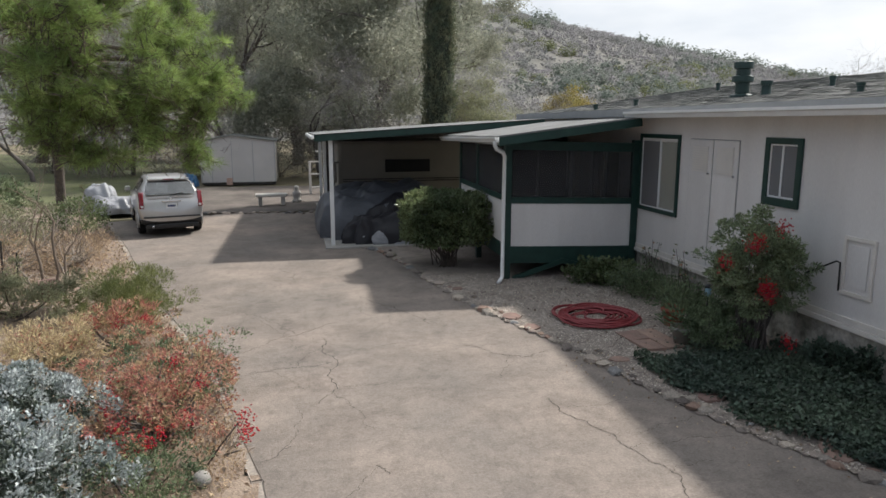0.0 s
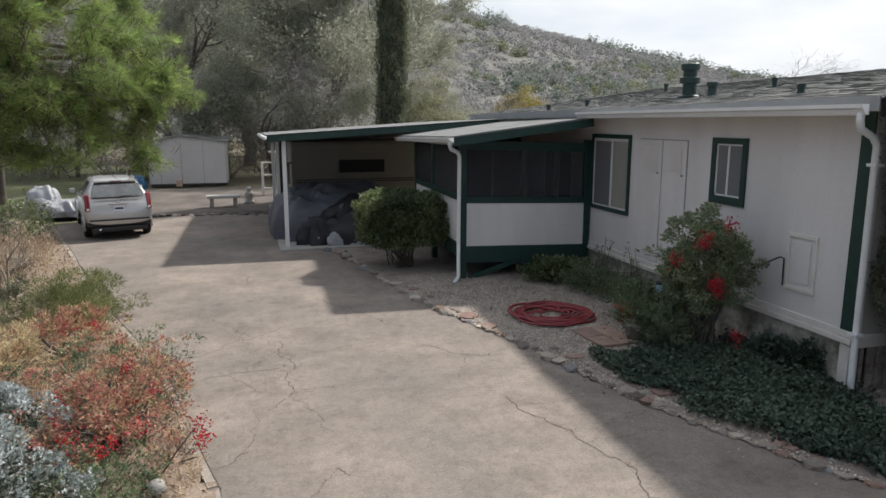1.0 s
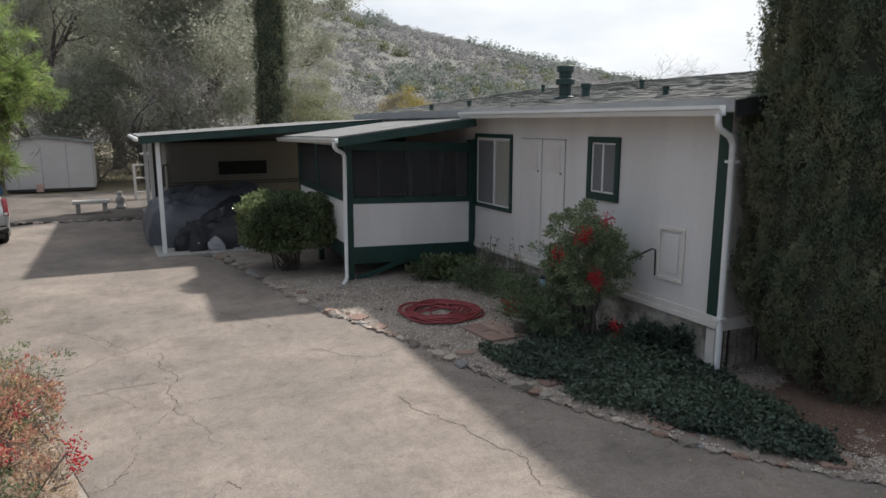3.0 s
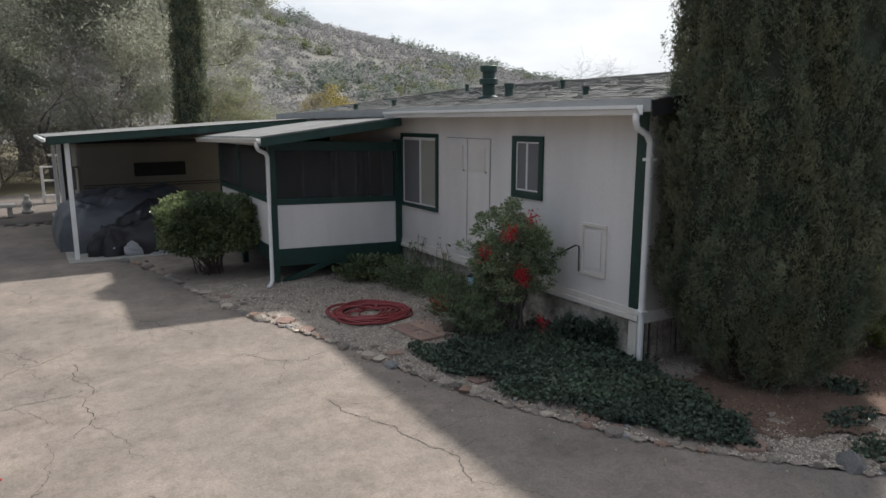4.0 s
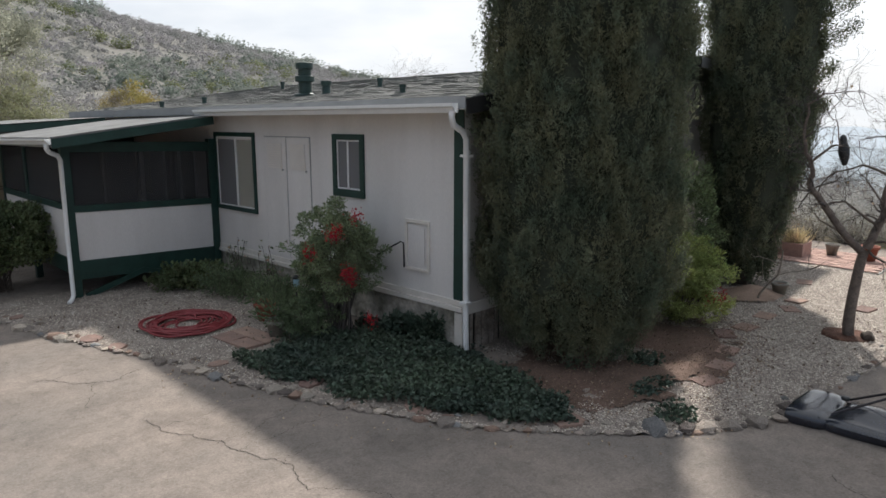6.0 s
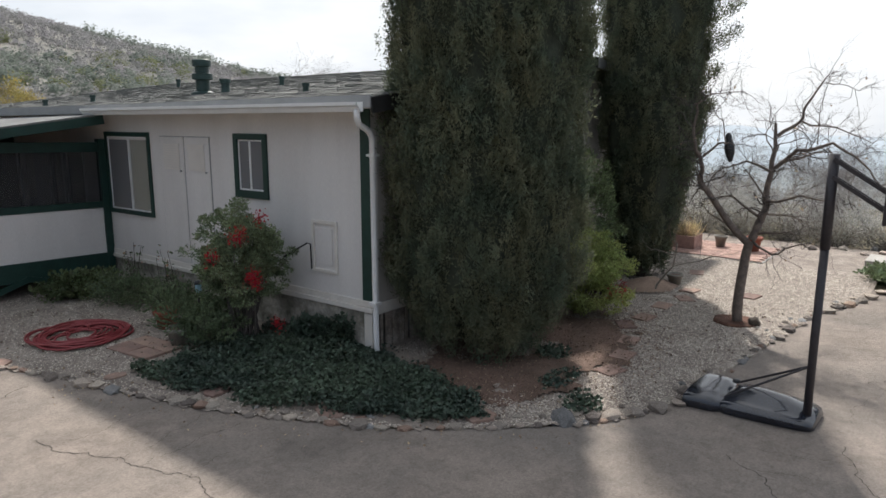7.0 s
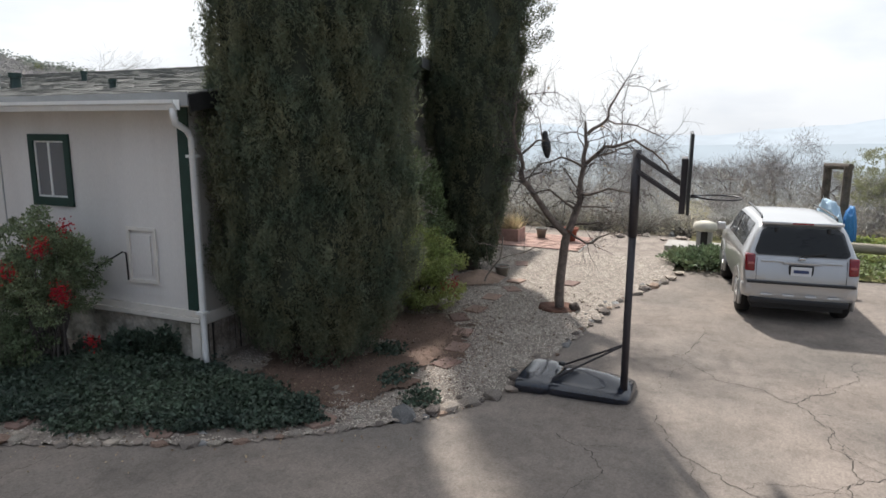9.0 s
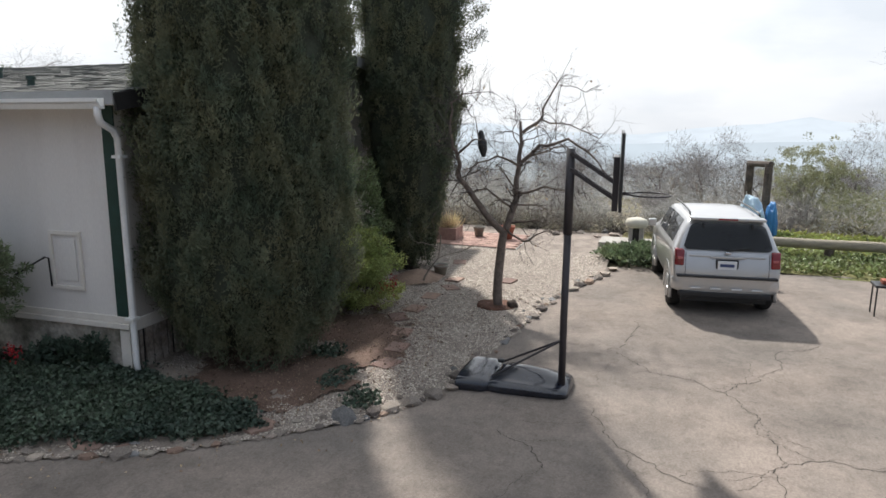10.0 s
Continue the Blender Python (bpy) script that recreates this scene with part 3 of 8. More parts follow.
def ridge(name, radius, line, mate, seed, rough):
    """A ridge that runs round at a distance; line: bearing and elevation angle of its crest."""
    V, F = [], []
    n = 160
    a0, a1 = line[0][0], line[-1][0]
    for i in range(n + 1):
        a = a0 + (a1 - a0) * i / n
        e = next(e0 + (e1 - e0) * (a - b0) / (b1 - b0) for (b0, e0), (b1, e1) in zip(line, line[1:]) if b0 <= a <= b1 + 1e-6)
        e += rough * (noise.noise((a * 0.25, seed, 0)) + 0.5 * noise.noise((a * 0.9, seed, 1)) + 0.2 * noise.noise((a * 3.0, seed, 1)))
        s, c = math.sin(radians(a)), math.cos(radians(a))
        top = 3.4 + radius * math.tan(radians(e))
        for rr, hh in ((radius * 0.80, -260), (radius * 0.92, -260 + (top + 260) * 0.6), (radius, top), (radius * 1.08, -260)):
            V.append((rr * s, rr * c, hh))
    for i in range(n):
        for k in range(3):
            a = i * 4 + k
            F.append((a, a + 4, a + 5, a + 1))
    return tagged(pydata(name, V, F, mate, True), "hazy blue mountain ridge across the valley", kind="structure")


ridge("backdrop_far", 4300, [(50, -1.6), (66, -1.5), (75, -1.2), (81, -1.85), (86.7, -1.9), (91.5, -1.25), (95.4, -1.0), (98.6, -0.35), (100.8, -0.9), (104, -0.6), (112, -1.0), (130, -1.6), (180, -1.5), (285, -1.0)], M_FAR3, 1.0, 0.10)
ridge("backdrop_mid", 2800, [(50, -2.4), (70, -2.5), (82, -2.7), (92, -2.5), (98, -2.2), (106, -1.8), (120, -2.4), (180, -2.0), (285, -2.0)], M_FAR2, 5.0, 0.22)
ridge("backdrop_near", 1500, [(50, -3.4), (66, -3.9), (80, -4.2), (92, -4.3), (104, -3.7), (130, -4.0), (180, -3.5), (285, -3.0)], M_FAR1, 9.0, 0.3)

# ---- house ----
HX, HY0, HY1 = 6.87, 6.54, 20.3
RIDGE_X, EAVE_X, FAR_X = 12.8, 6.52, 19.0


def sag(bm):
    return shear(bm, 1, -0.0125, 6.7)


def roof_sag(bm):
    return shear(bm, 1, -0.018, 6.7)


house = thing("house", "cream manufactured home with dark green trim and shingle roof", "house", (HX, HY0, 0))


def wall_cells(bm, axis, c0, c1, u0, u1, z0, z1, holes):
    """A wall as a row of blocks round its openings; axis: the direction that it faces along."""
    us = sorted({u0, u1, *[h[0] for h in holes], *[h[1] for h in holes]})
    zs = sorted({z0, z1, *[h[2] for h in holes], *[h[3] for h in holes]})
    for a, b in zip(us, us[1:]):
        for c, d in zip(zs, zs[1:]):
            um, zm = (a + b) / 2, (c + d) / 2
            if any(h[0] < um < h[1] and h[2] < zm < h[3] for h in holes):
                continue
            if axis == 0:
                box(bm, c0, c1, a, b, c, d)
            else:
                box(bm, a, b, c0, c1, c, d)
    bmesh.ops.remove_doubles(bm, verts=bm.verts, dist=0.0005)
    return bm


bm = B()
wall_cells(bm, 0, HX, HX + 0.13, HY0, HY1, 0.58, 3.42, [(8.72, 9.36, 2.11, 2.9), (11.94, 13.33, 1.52, 2.86), (14.3, 15.9, 0.62, 2.65), (16.6, 17.6, 1.5, 2.6)])
part("west_wall", sag(bm), M_SIDING, house, "cream vertical-grain siding wall")
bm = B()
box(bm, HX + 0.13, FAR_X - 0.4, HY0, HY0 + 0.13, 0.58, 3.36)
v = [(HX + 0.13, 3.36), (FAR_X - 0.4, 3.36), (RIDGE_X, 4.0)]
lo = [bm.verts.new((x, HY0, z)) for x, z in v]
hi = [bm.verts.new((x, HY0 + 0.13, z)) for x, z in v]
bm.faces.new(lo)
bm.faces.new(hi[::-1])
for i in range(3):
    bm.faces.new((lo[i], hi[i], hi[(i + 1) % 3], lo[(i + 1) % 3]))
# gable colour is greyer and darker than the cream west wall
part("south_wall", bm, mat("grey_siding", (0.46, 0.43, 0.40), 0.75, 0.1, 1.2, 80.0, 0.1), house, "grey gable wall")
bm = B()
box(bm, FAR_X - 0.53, FAR_X - 0.4, HY0 + 0.13, HY1, 0.58, 3.25)
box(bm, HX + 0.13, FAR_X - 0.4, HY1 - 0.13, HY1, 0.58, 3.2)
part("rear_wall", sag(bm), M_SIDING, house)
bm = B()
box(bm, HX + 0.13, FAR_X - 0.53, HY0 + 0.13, HY1 - 0.13, 0.5, 0.6)
part("floor_deck", sag(bm), M_DARK, house)
bm = B()
box(bm, 7.9, 8.0, HY0 + 0.14, HY1 - 0.14, 0.61, 3.2)
part("inner_wall", sag(bm), M_BLIND, house)
# roof: two slopes with thickness
for nm, xa, xb in (("roof_slope", EAVE_X, RIDGE_X), ("roof_slope", FAR_X, RIDGE_X)):
    bm = B()
    q = []
    for y in (6.2, 20.75):
        q.append([bm.verts.new((x, y, z)) for x, z in ((xa, 3.49), (RIDGE_X, 4.33), (RIDGE_X, 4.21), (xa, 3.39))])
    for i in range(4):
        bm.faces.new((q[0][i], q[0][(i + 1) % 4], q[1][(i + 1) % 4], q[1][i]))
    bm.faces.new(q[0][::-1])
    bm.faces.new(q[1])
    part(nm, roof_sag(bm), M_SHINGLE, house, "grey composition shingle roof slope")
# shingle courses on the slope that shows
V, F = [], []
rg = random.Random(3)
for i in range(34):
    u0 = i / 34
    x0 = EAVE_X - 0.02 + (RIDGE_X - EAVE_X) * u0
    x1 = EAVE_X + (RIDGE_X - EAVE_X) * (u0 + 1.25 / 34)
    y = 6.18 - rg.random() * 0.3
    while y < 20.76:
        w = rg.uniform(0.24, 0.34)
        a, b = max(y, 6.18), min(y + w - 0.008, 20.77)
        if b - a > 0.03:
            t = rg.uniform(0.010, 0.022)
            z0 = 3.49 + 0.84 * (x0 - EAVE_X) / (RIDGE_X - EAVE_X)
            z1 = 3.49 + 0.84 * (x1 - EAVE_X) / (RIDGE_X - EAVE_X)
            k = len(V)
            for (xx, zz) in ((x0, z0 + t), (x1, z1 + 0.004), (x0, z0 - 0.002)):
                V += [(xx, a, zz - 0.018 * (a - 6.7)), (xx, b, zz - 0.018 * (b - 6.7))]
            F += [(k, k + 2, k + 3, k + 1), (k, k + 1, k + 5, k + 4)]
        y += w
ob = pydata("shingles", np.array(V) - np.array(BASE[house]), F, M_SHINGLE)
ob.parent = house
tagged(ob, "rows of grey shingles", kind="stuff")
bm = B()
beam(bm, (EAVE_X - 0.012, 6.18, 3.445), (EAVE_X - 0.012, 20.7, 3.445), 0.02, 0.16)
part("fascia", roof_sag(bm), M_FASCIA, house, "grey painted eave fascia")
bm = B()
beam(bm, (EAVE_X, 6.175, 3.40), (RIDGE_X, 6.175, 4.24), 0.03, 0.19)
part("rake_board", bm, M_DARK, house, "dark rake board under the gable")
bm = B()
beam(bm, (FAR_X, 6.175, 3.40), (RIDGE_X, 6.175, 4.24), 0.03, 0.19)
part("rake_board", bm, M_FASCIA, house)
bm = B()
box(bm, EAVE_X + 0.02, HX, 6.2, 20.5, 3.36, 3.385)
part("soffit", sag(bm), M_TRIMW, house)


def gutter(parent, p, q, size=0.12):
    """An open white K-profile gutter from p to q."""
    p, q = Vector(p), Vector(q)
    d = (q - p).normalized()
    out = d.cross(Vector((0, 0, 1))).normalized()
    prof = [(0.0, 0.0), (0.0, -size), (size * 0.55, -size), (size * 0.75, -size * 0.5), (size, -size * 0.35), (size, 0.0), (size * 0.9, 0.0), (size * 0.9, -size * 0.3), (size * 0.66, -size * 0.45), (size * 0.5, -size * 0.9), (0.01, -size * 0.9), (0.01, 0.0)]
    bm = B()
    rows = [[bm.verts.new(e + out * a + Vector((0, 0, b))) for a, b in prof] for e in (p, q)]
    n = len(prof)
    for i in range(n):
        bm.faces.new((rows[0][i], rows[0][(i + 1) % n], rows[1][(i + 1) % n], rows[1][i]))
    bm.faces.new(rows[0][::-1])
    bm.faces.new(rows[1])
    return part("gutter", bm, M_WHITE, parent, "white metal rain gutter")


gutter(house, (EAVE_X - 0.02, 13.3, 3.345), (EAVE_X - 0.02, 6.30, 3.445), 0.12)
bm = B()
tube(bm, [(6.45, 6.36, 3.35), (6.45, 6.36, 3.26), (6.49, 6.37, 3.17), (6.70, 6.40, 3.08), (6.78, 6.42, 2.98), (6.80, 6.43, 1.6), (6.82, 6.44, 0.2), (6.80, 6.40, 0.05)], 0.042, 8)
part("downspout", bm, M_WHITE, house, "white metal downspout at the corner", True)
for z in (2.75, 0.75):
    bm = B()
    box(bm, 6.745, 6.875, 6.375, 6.50, z, z + 0.035, 0.004)
    part("downspout_strap", bm, M_WHITE, house)
bm = B()
box(bm, HX - 0.022, HX - 0.002, HY0 - 0.01, HY0 + 0.17, 0.66, 3.38, 0.004)
part("corner_board", bm, M_GREEN, house, "dark green corner board")
bm = B()
box(bm, HX - 0.05, HX - 0.002, HY0 - 0.03, 13.4, 0.60, 0.67, 0.01)
box(bm, HX - 0.028, HX - 0.002, HY0 - 0.03, 13.4, 0.672, 0.76, 0.008)
part("belt_trim", sag(bm), M_TRIMW, house, "white stepped trim board at the wall's foot")
bm = B()
box(bm, HX, FAR_X - 0.4, HY0 - 0.04, HY0 - 0.002, 0.56, 0.72, 0.01)
part("belt_trim", bm, M_TRIMW, house)
# skirting
bm = B()
box(bm, HX + 0.03, HX + 0.09, HY0 + 0.02, HY1, -0.05, 0.58)
part("skirting", sag(bm), mat("mottled_skirting", (0.52, 0.48, 0.42), 0.9, 0.4, 3.0, 20.0, 0.3, col2=(0.16, 0.15, 0.12)), house, "mottled cream skirting panel")
M_SLAT = mat("weathered_slat", (0.40, 0.355, 0.31), 0.9, 0.45, 5.0, 30.0, 0.3, col2=(0.20, 0.165, 0.14))
bm = B()
box(bm, HX - 0.01, HX + 0.13, HY0 + 0.005, HY0 + 0.16, -0.05, 0.575, 0.006)
part("skirting_post", bm, M_TRIMW, house, "cream corner post under the wall")
rg = random.Random(8)
x = HX + 0.16
while x < 16:
    w = rg.uniform(0.10, 0.16)
    bm = B()
    box(bm, x, x + w - rg.uniform(0.02, 0.06), HY0 + 0.01, HY0 + 0.035, -0.05, 0.57 - rg.random() * 0.05)
    part("skirting_slat", bm, M_SLAT, house, "weathered skirting slat")
    x += w
# added near-black sheet for the shade under the house behind the slats
bm = B()
box(bm, HX + 0.1, FAR_X - 0.5, HY0 + 0.06, HY0 + 0.09, -0.05, 0.56)
part("skirting_gap_shade", bm, M_DARK, house)

def house_window(parent, y0, y1, z0, z1, trim, slider, blind=None):
    """A slider window in the west wall: green casing, white sash, two panes. y0..y1, z0..z1: outside of the casing."""
    bm = B()
    b0, b1, t = trim
    x0, x1 = HX - 0.035, HX - 0.002
    box(bm, x0, x1, y0, y1, z1 - t, z1, 0.004)
    box(bm, x0, x1, y0, y1, z0, z0 + b1, 0.004)
    box(bm, x0, x1, y0, y0 + b0, z0 + b1, z1 - t, 0.004)
    box(bm, x0, x1, y1 - b0, y1, z0 + b1, z1 - t, 0.004)
    w = part("window", sag(bm), M_GREEN, parent, "dark green window casing")
    a0, a1, c0, c1 = y0 + b0, y1 - b0, z0 + b1, z1 - t
    bm = B()
    f = 0.024
    for q in ((a0, a1, c1 - f, c1), (a0, a1, c0, c0 + f), (a0, a0 + f, c0, c1), (a1 - f, a1, c0, c1), (slider - f * 0.7, slider + f * 0.7, c0, c1)):
        box(bm, HX - 0.012, HX + 0.05, *q)
    part("sash", sag(bm), M_WHITE, w, "white metal sash")
    for k, (u0, u1) in enumerate(((a0 + f, slider - f * 0.7), (slider + f * 0.7, a1 - f))):
        bm = B()
        box(bm, HX + 0.012 + 0.012 * k, HX + 0.016 + 0.012 * k, u0, u1, c0 + f, c1 - f)
        p = part("pane", sag(bm), M_GLASS, w)
        p.visible_shadow = False
        if k == 1 or not blind:
            bm = B()
            box(bm, HX + 0.002, HX + 0.004, u0, u1, c0 + f, c1 - f)
            part("insect_screen", sag(bm), M_WSCREEN, w, "grey insect screen")
    if blind:
        bm = B()
        y = blind[0]
        while y < blind[1]:
            box(bm, HX + 0.020, HX + 0.024, y, y + 0.085, c0 + f, c1 - f)
            y += 0.09
        part("blind", sag(bm), M_BLIND, w, "cream vertical blind")
    return w


house_window(house, 8.64, 9.44, 2.02, 3.01, (0.10, 0.12, 0.09), 9.06)
house_window(house, 11.86, 13.40, 1.48, 3.0, (0.08, 0.08, 0.08), 12.60, (11.98, 12.56))
# utility doors with louvres
for y0, y1 in ((10.1, 10.79), (10.82, 11.52)):
    bm = B()
    box(bm, HX - 0.018, HX - 0.002, y0, y1, 0.80, 2.93, 0.004)
    door = part("utility_door", sag(bm), M_SIDING, house, "cream utility closet door with louvred top")
    bm = B()
    for q in ((y0 - 0.016, y0 - 0.004, 0.79, 2.945), (y1 + 0.004, y1 + 0.016, 0.79, 2.945), (y0 - 0.016, y1 + 0.016, 2.934, 2.948)):
        box(bm, HX - 0.008, HX - 0.001, *q)
    part("door_gap", sag(bm), M_FASCIA, door)
    bm = B()
    box(bm, HX - 0.0215, HX - 0.0185, y0 + 0.11, y1 - 0.11, 2.37, 2.83)
    part("louvre_backing", sag(bm), M_SIDING, door)
    for i in range(11):
        z = 2.40 + i * 0.04
        bm = B()
        beam(bm, (HX - 0.028, y0 + 0.12, z), (HX - 0.028, y1 - 0.12, z), 0.014, 0.026)
        part("louvre", sag(bm), M_TRIMW, door)
    bm = B()
    lathe(bm, [(0.012, 0), (0.022, 0.015), (0.016, 0.03)], (HX - 0.05, y0 + 0.06, 2.35), 8)
    part("door_knob", sag(bm), M_FASCIA, door)
# service hatch
bm = B()
for q in ((7.19, 7.71, 1.76, 1.81), (7.19, 7.71, 1.05, 1.10), (7.19, 7.24, 1.10, 1.76), (7.66, 7.71, 1.10, 1.76)):
    box(bm, HX - 0.03, HX - 0.002, *q, 0.004)
hatch = part("service_hatch", sag(bm), M_TRIMW, house, "cream framed service hatch")
bm = B()
box(bm, HX - 0.014, HX - 0.002, 7.30, 7.60, 1.16, 1.70, 0.004)
part("hatch_panel", sag(bm), M_SIDING, hatch)
bm = B()
tube(bm, [(HX - 0.05, 7.70, 1.08), (HX - 0.06, 7.70, 1.45), (HX - 0.10, 7.72, 1.47), (HX - 0.30, 8.0, 1.27)], 0.012, 6)
part("conduit", sag(bm), M_DARK, house, "thin dark bent pipe")


def roof_z(x, y):
    return 3.50 + 0.84 * (x - EAVE_X) / (RIDGE_X - EAVE_X) - 0.018 * (y - 6.7)


M_VENT = mat("green_vent_metal", (0.03, 0.06, 0.055), 0.45, 0.2, 4.0, 40.0, 0.05)


def roof_vent(x, y, r, h, cap):
    z = roof_z(x, y) - 0.03
    bm = B()
    pr = [(r * 1.8, 0), (r * 1.75, 0.05), (r * 1.05, 0.08), (r * 1.05, h * 0.42), (r * 1.55, h * 0.45), (r * 1.55, h * 0.60), (r * 1.05, h * 0.63), (r * 1.05, h * 0.80), (r * 1.4, h * 0.82), (r * 1.4, h * 0.99), (r * 1.3, h)] if cap else [(r * 1.3, 0), (r, 0.05), (r, h * 0.7), (r * 1.25, h * 0.72), (r * 1.25, h)]
    lathe(bm, pr, (x, y, z), 14)
    v = part("roof_vent", bm, M_VENT, house, "dark green capped flue on the roof" if cap else "small dark roof vent pipe", True)
    v.data.set_sharp_from_angle(angle=radians(28))
    return v


roof_vent(8.25, 12.21, 0.125, 0.66, True)
for x, y, h in ((8.4, 11.71, 0.27), (9.45, 11.33, 0.2), (7.67, 8.65, 0.16), (7.52, 15.04, 0.16), (7.04, 16.13, 0.15), (11.01, 17.36, 0.22)):
    roof_vent(x, y, 0.085 if h > 0.25 else 0.05, h, False)

# ---- screened porch ----
M_MULLION = mat("grey_mullion", (0.22, 0.21, 0.20), 0.8, 0.2, 3.0, 40.0, 0.1)
porch = thing("screened_porch", "screened porch with dark green framing and cream panels", "porch", (4.0, 13.42, 0))
PY, PX = 13.42, 4.0


def tilt(bm):
    return shear(bm, 0, -0.03, 4.1)


for x in (4.0, 6.72):
    bm = B()
    box(bm, x, x + 0.14, PY - 0.02, PY + 0.12, 0.0, 2.86, 0.006)
    part("post", tilt(bm), M_GREEN, porch)
for y in (15.6, 17.3):
    bm = B()
    box(bm, PX, PX + 0.12, y, y + 0.12, 0.0, 2.8, 0.006)
    part("post", bm, M_GREEN, porch)
bm = B()
box(bm, 4.14, 6.72, PY - 0.005, PY + 0.06, 1.56, 1.68, 0.006)
part("mid_rail", tilt(bm), M_GREEN, porch)
bm = B()
box(bm, 4.14, 6.72, PY - 0.005, PY + 0.06, 0.34, 0.68, 0.006)
part("bottom_rail", tilt(bm), M_GREEN, porch)
bm = B()
box(bm, 4.14, 6.72, PY + 0.012, PY + 0.05, 0.685, 1.555)
part("panel", tilt(bm), M_SIDING, porch, "cream infill panel")
bm = B()
box(bm, 4.14, 6.72, PY + 0.01, PY + 0.10, 2.62, 2.8, 0.006)
part("header", tilt(bm), M_GREEN, porch)
for x, w in ((4.70, 0.02), (5.40, 0.045), (5.95, 0.02), (6.06, 0.02)):
    bm = B()
    box(bm, x - w, x + w, PY + 0.045, PY + 0.09, 1.69, 2.62)
    part("mullion", tilt(bm), M_MULLION, porch, "grey wooden mullion behind the screen")
bm = B()
box(bm, 4.14, 6.72, PY + 0.036, PY + 0.039, 1.685, 2.62)
part("screen", tilt(bm), M_SCREEN, porch, "dark insect screen")
for a, b in ((PY + 0.12, 15.6), (15.72, 17.3)):
    bm = B()
    box(bm, PX + 0.02, PX + 0.06, a, b, 0.74, 1.60)
    part("panel", bm, M_SIDING, porch)
    bm = B()
    box(bm, PX, PX + 0.07, a, b, 1.60, 1.71, 0.006)
    part("mid_rail", bm, M_GREEN, porch)
    bm = B()
    box(bm, PX, PX + 0.07, a, b, 0.45, 0.735, 0.006)
    part("bottom_rail", bm, M_GREEN, porch)
    bm = B()
    box(bm, PX + 0.03, PX + 0.033, a, b, 1.71, 2.75)
    part("screen", bm, M_SCREEN, porch)
bm = B()
box(bm, PX + 0.1, HX - 0.01, PY + 0.12, 17.4, 0.44, 0.56)
part("deck", bm, M_PLYWOOD, porch, "dark wooden deck")
bm = B()
box(bm, PX + 0.05, HX - 0.02, 17.42, 17.5, 0.4, 2.8)
part("end_wall", bm, M_PLYWOOD, porch)
bm = B()
beam(bm, (4.2, PY + 0.0, 0.02), (5.3, PY + 0.0, 0.36), 0.05, 0.10)
part("brace", bm, M_GREEN, porch)
bm = B()
beam(bm, (5.2, PY + 0.0, 0.36), (6.5, PY + 0.0, 0.02), 0.05, 0.10)
part("brace", bm, M_GREEN, porch)
# porch roof: pale sheet over green fascia
bm = B()
q = []
for y in (12.88, 18.1):
    q.append([bm.verts.new((x, y, z)) for x, z in ((3.70, 2.905), (6.62, 3.262), (6.62, 3.235), (3.70, 2.875))])
for i in range(4):
    bm.faces.new((q[0][i], q[0][(i + 1) % 4], q[1][(i + 1) % 4], q[1][i]))
bm.faces.new(q[0][::-1])
bm.faces.new(q[1])
for v in bm.verts:
    v.co.z -= 0.028 * (v.co.y - 12.88)
part("roof", bm, M_ROLLROOF, porch, "pale rolled roofing on the porch")
bm = B()
beam(bm, (3.72, 12.90, 2.795), (6.60, 12.90, 3.15), 0.035, 0.155)
part("fascia", bm, M_GREEN, porch, "dark green fascia")
bm = B()
beam(bm, (3.73, 12.93, 2.80), (3.73, 18.05, 2.70), 0.035, 0.13)
part("fascia", bm, M_FASCIA, porch)
gutter(porch, (3.71, 18.05, 2.72), (3.71, 12.86, 2.885), 0.10)
bm = B()
tube(bm, [(3.66, 12.96, 2.80), (3.66, 12.96, 2.72), (3.70, 13.0, 2.66), (3.88, 13.16, 2.58), (3.93, 13.22, 2.50), (3.93, 13.26, 1.2), (3.93, 13.26, 0.12), (3.88, 13.20, 0.05), (3.80, 13.08, 0.04)], 0.04, 8)
part("downspout", bm, M_WHITE, porch, "white metal downspout", True)
# sliding door on the house wall inside the porch
bm = B()
for qd in ((14.3, 15.9, 2.58, 2.65), (14.3, 14.36, 0.62, 2.58), (15.84, 15.9, 0.62, 2.58), (15.05, 15.13, 0.62, 2.58)):
    box(bm, HX - 0.02, HX + 0.06, *qd)
dfr = part("sliding_door", sag(bm), M_WHITE, house, "white framed sliding door inside the porch")
bm = B()
box(bm, HX + 0.02, HX + 0.026, 14.36, 15.84, 0.64, 2.57)
part("pane", sag(bm), M_GLASS, dfr)

# ---- carport ----
carport = thing("carport", "open carport with pale roof and dark green fascia", "carport", (0.83, 17.8, 0))
bm = B()
q = []
for y in (17.58, 26.5):
    q.append([bm.verts.new((x, y, z)) for x, z in ((0.42, 2.83), (6.5, 3.20), (6.5, 3.17), (0.42, 2.80))])
for i in range(4):
    bm.faces.new((q[0][i], q[0][(i + 1) % 4], q[1][(i + 1) % 4], q[1][i]))
bm.faces.new(q[0][::-1])
bm.faces.new(q[1])
for v in bm.verts:
    v.co.z -= 0.02 + 0.022 * (v.co.y - 17.58)
part("roof", bm, M_ROLLROOF, carport, "pale corrugated carport roof")
bm = B()
beam(bm, (0.44, 17.6, 2.715), (6.3, 17.6, 3.08), 0.04, 0.165)
part("fascia", bm, M_GREEN, carport, "dark green front beam")
bm = B()
beam(bm, (0.44, 17.62, 2.70), (0.44, 26.4, 2.52), 0.04, 0.14)
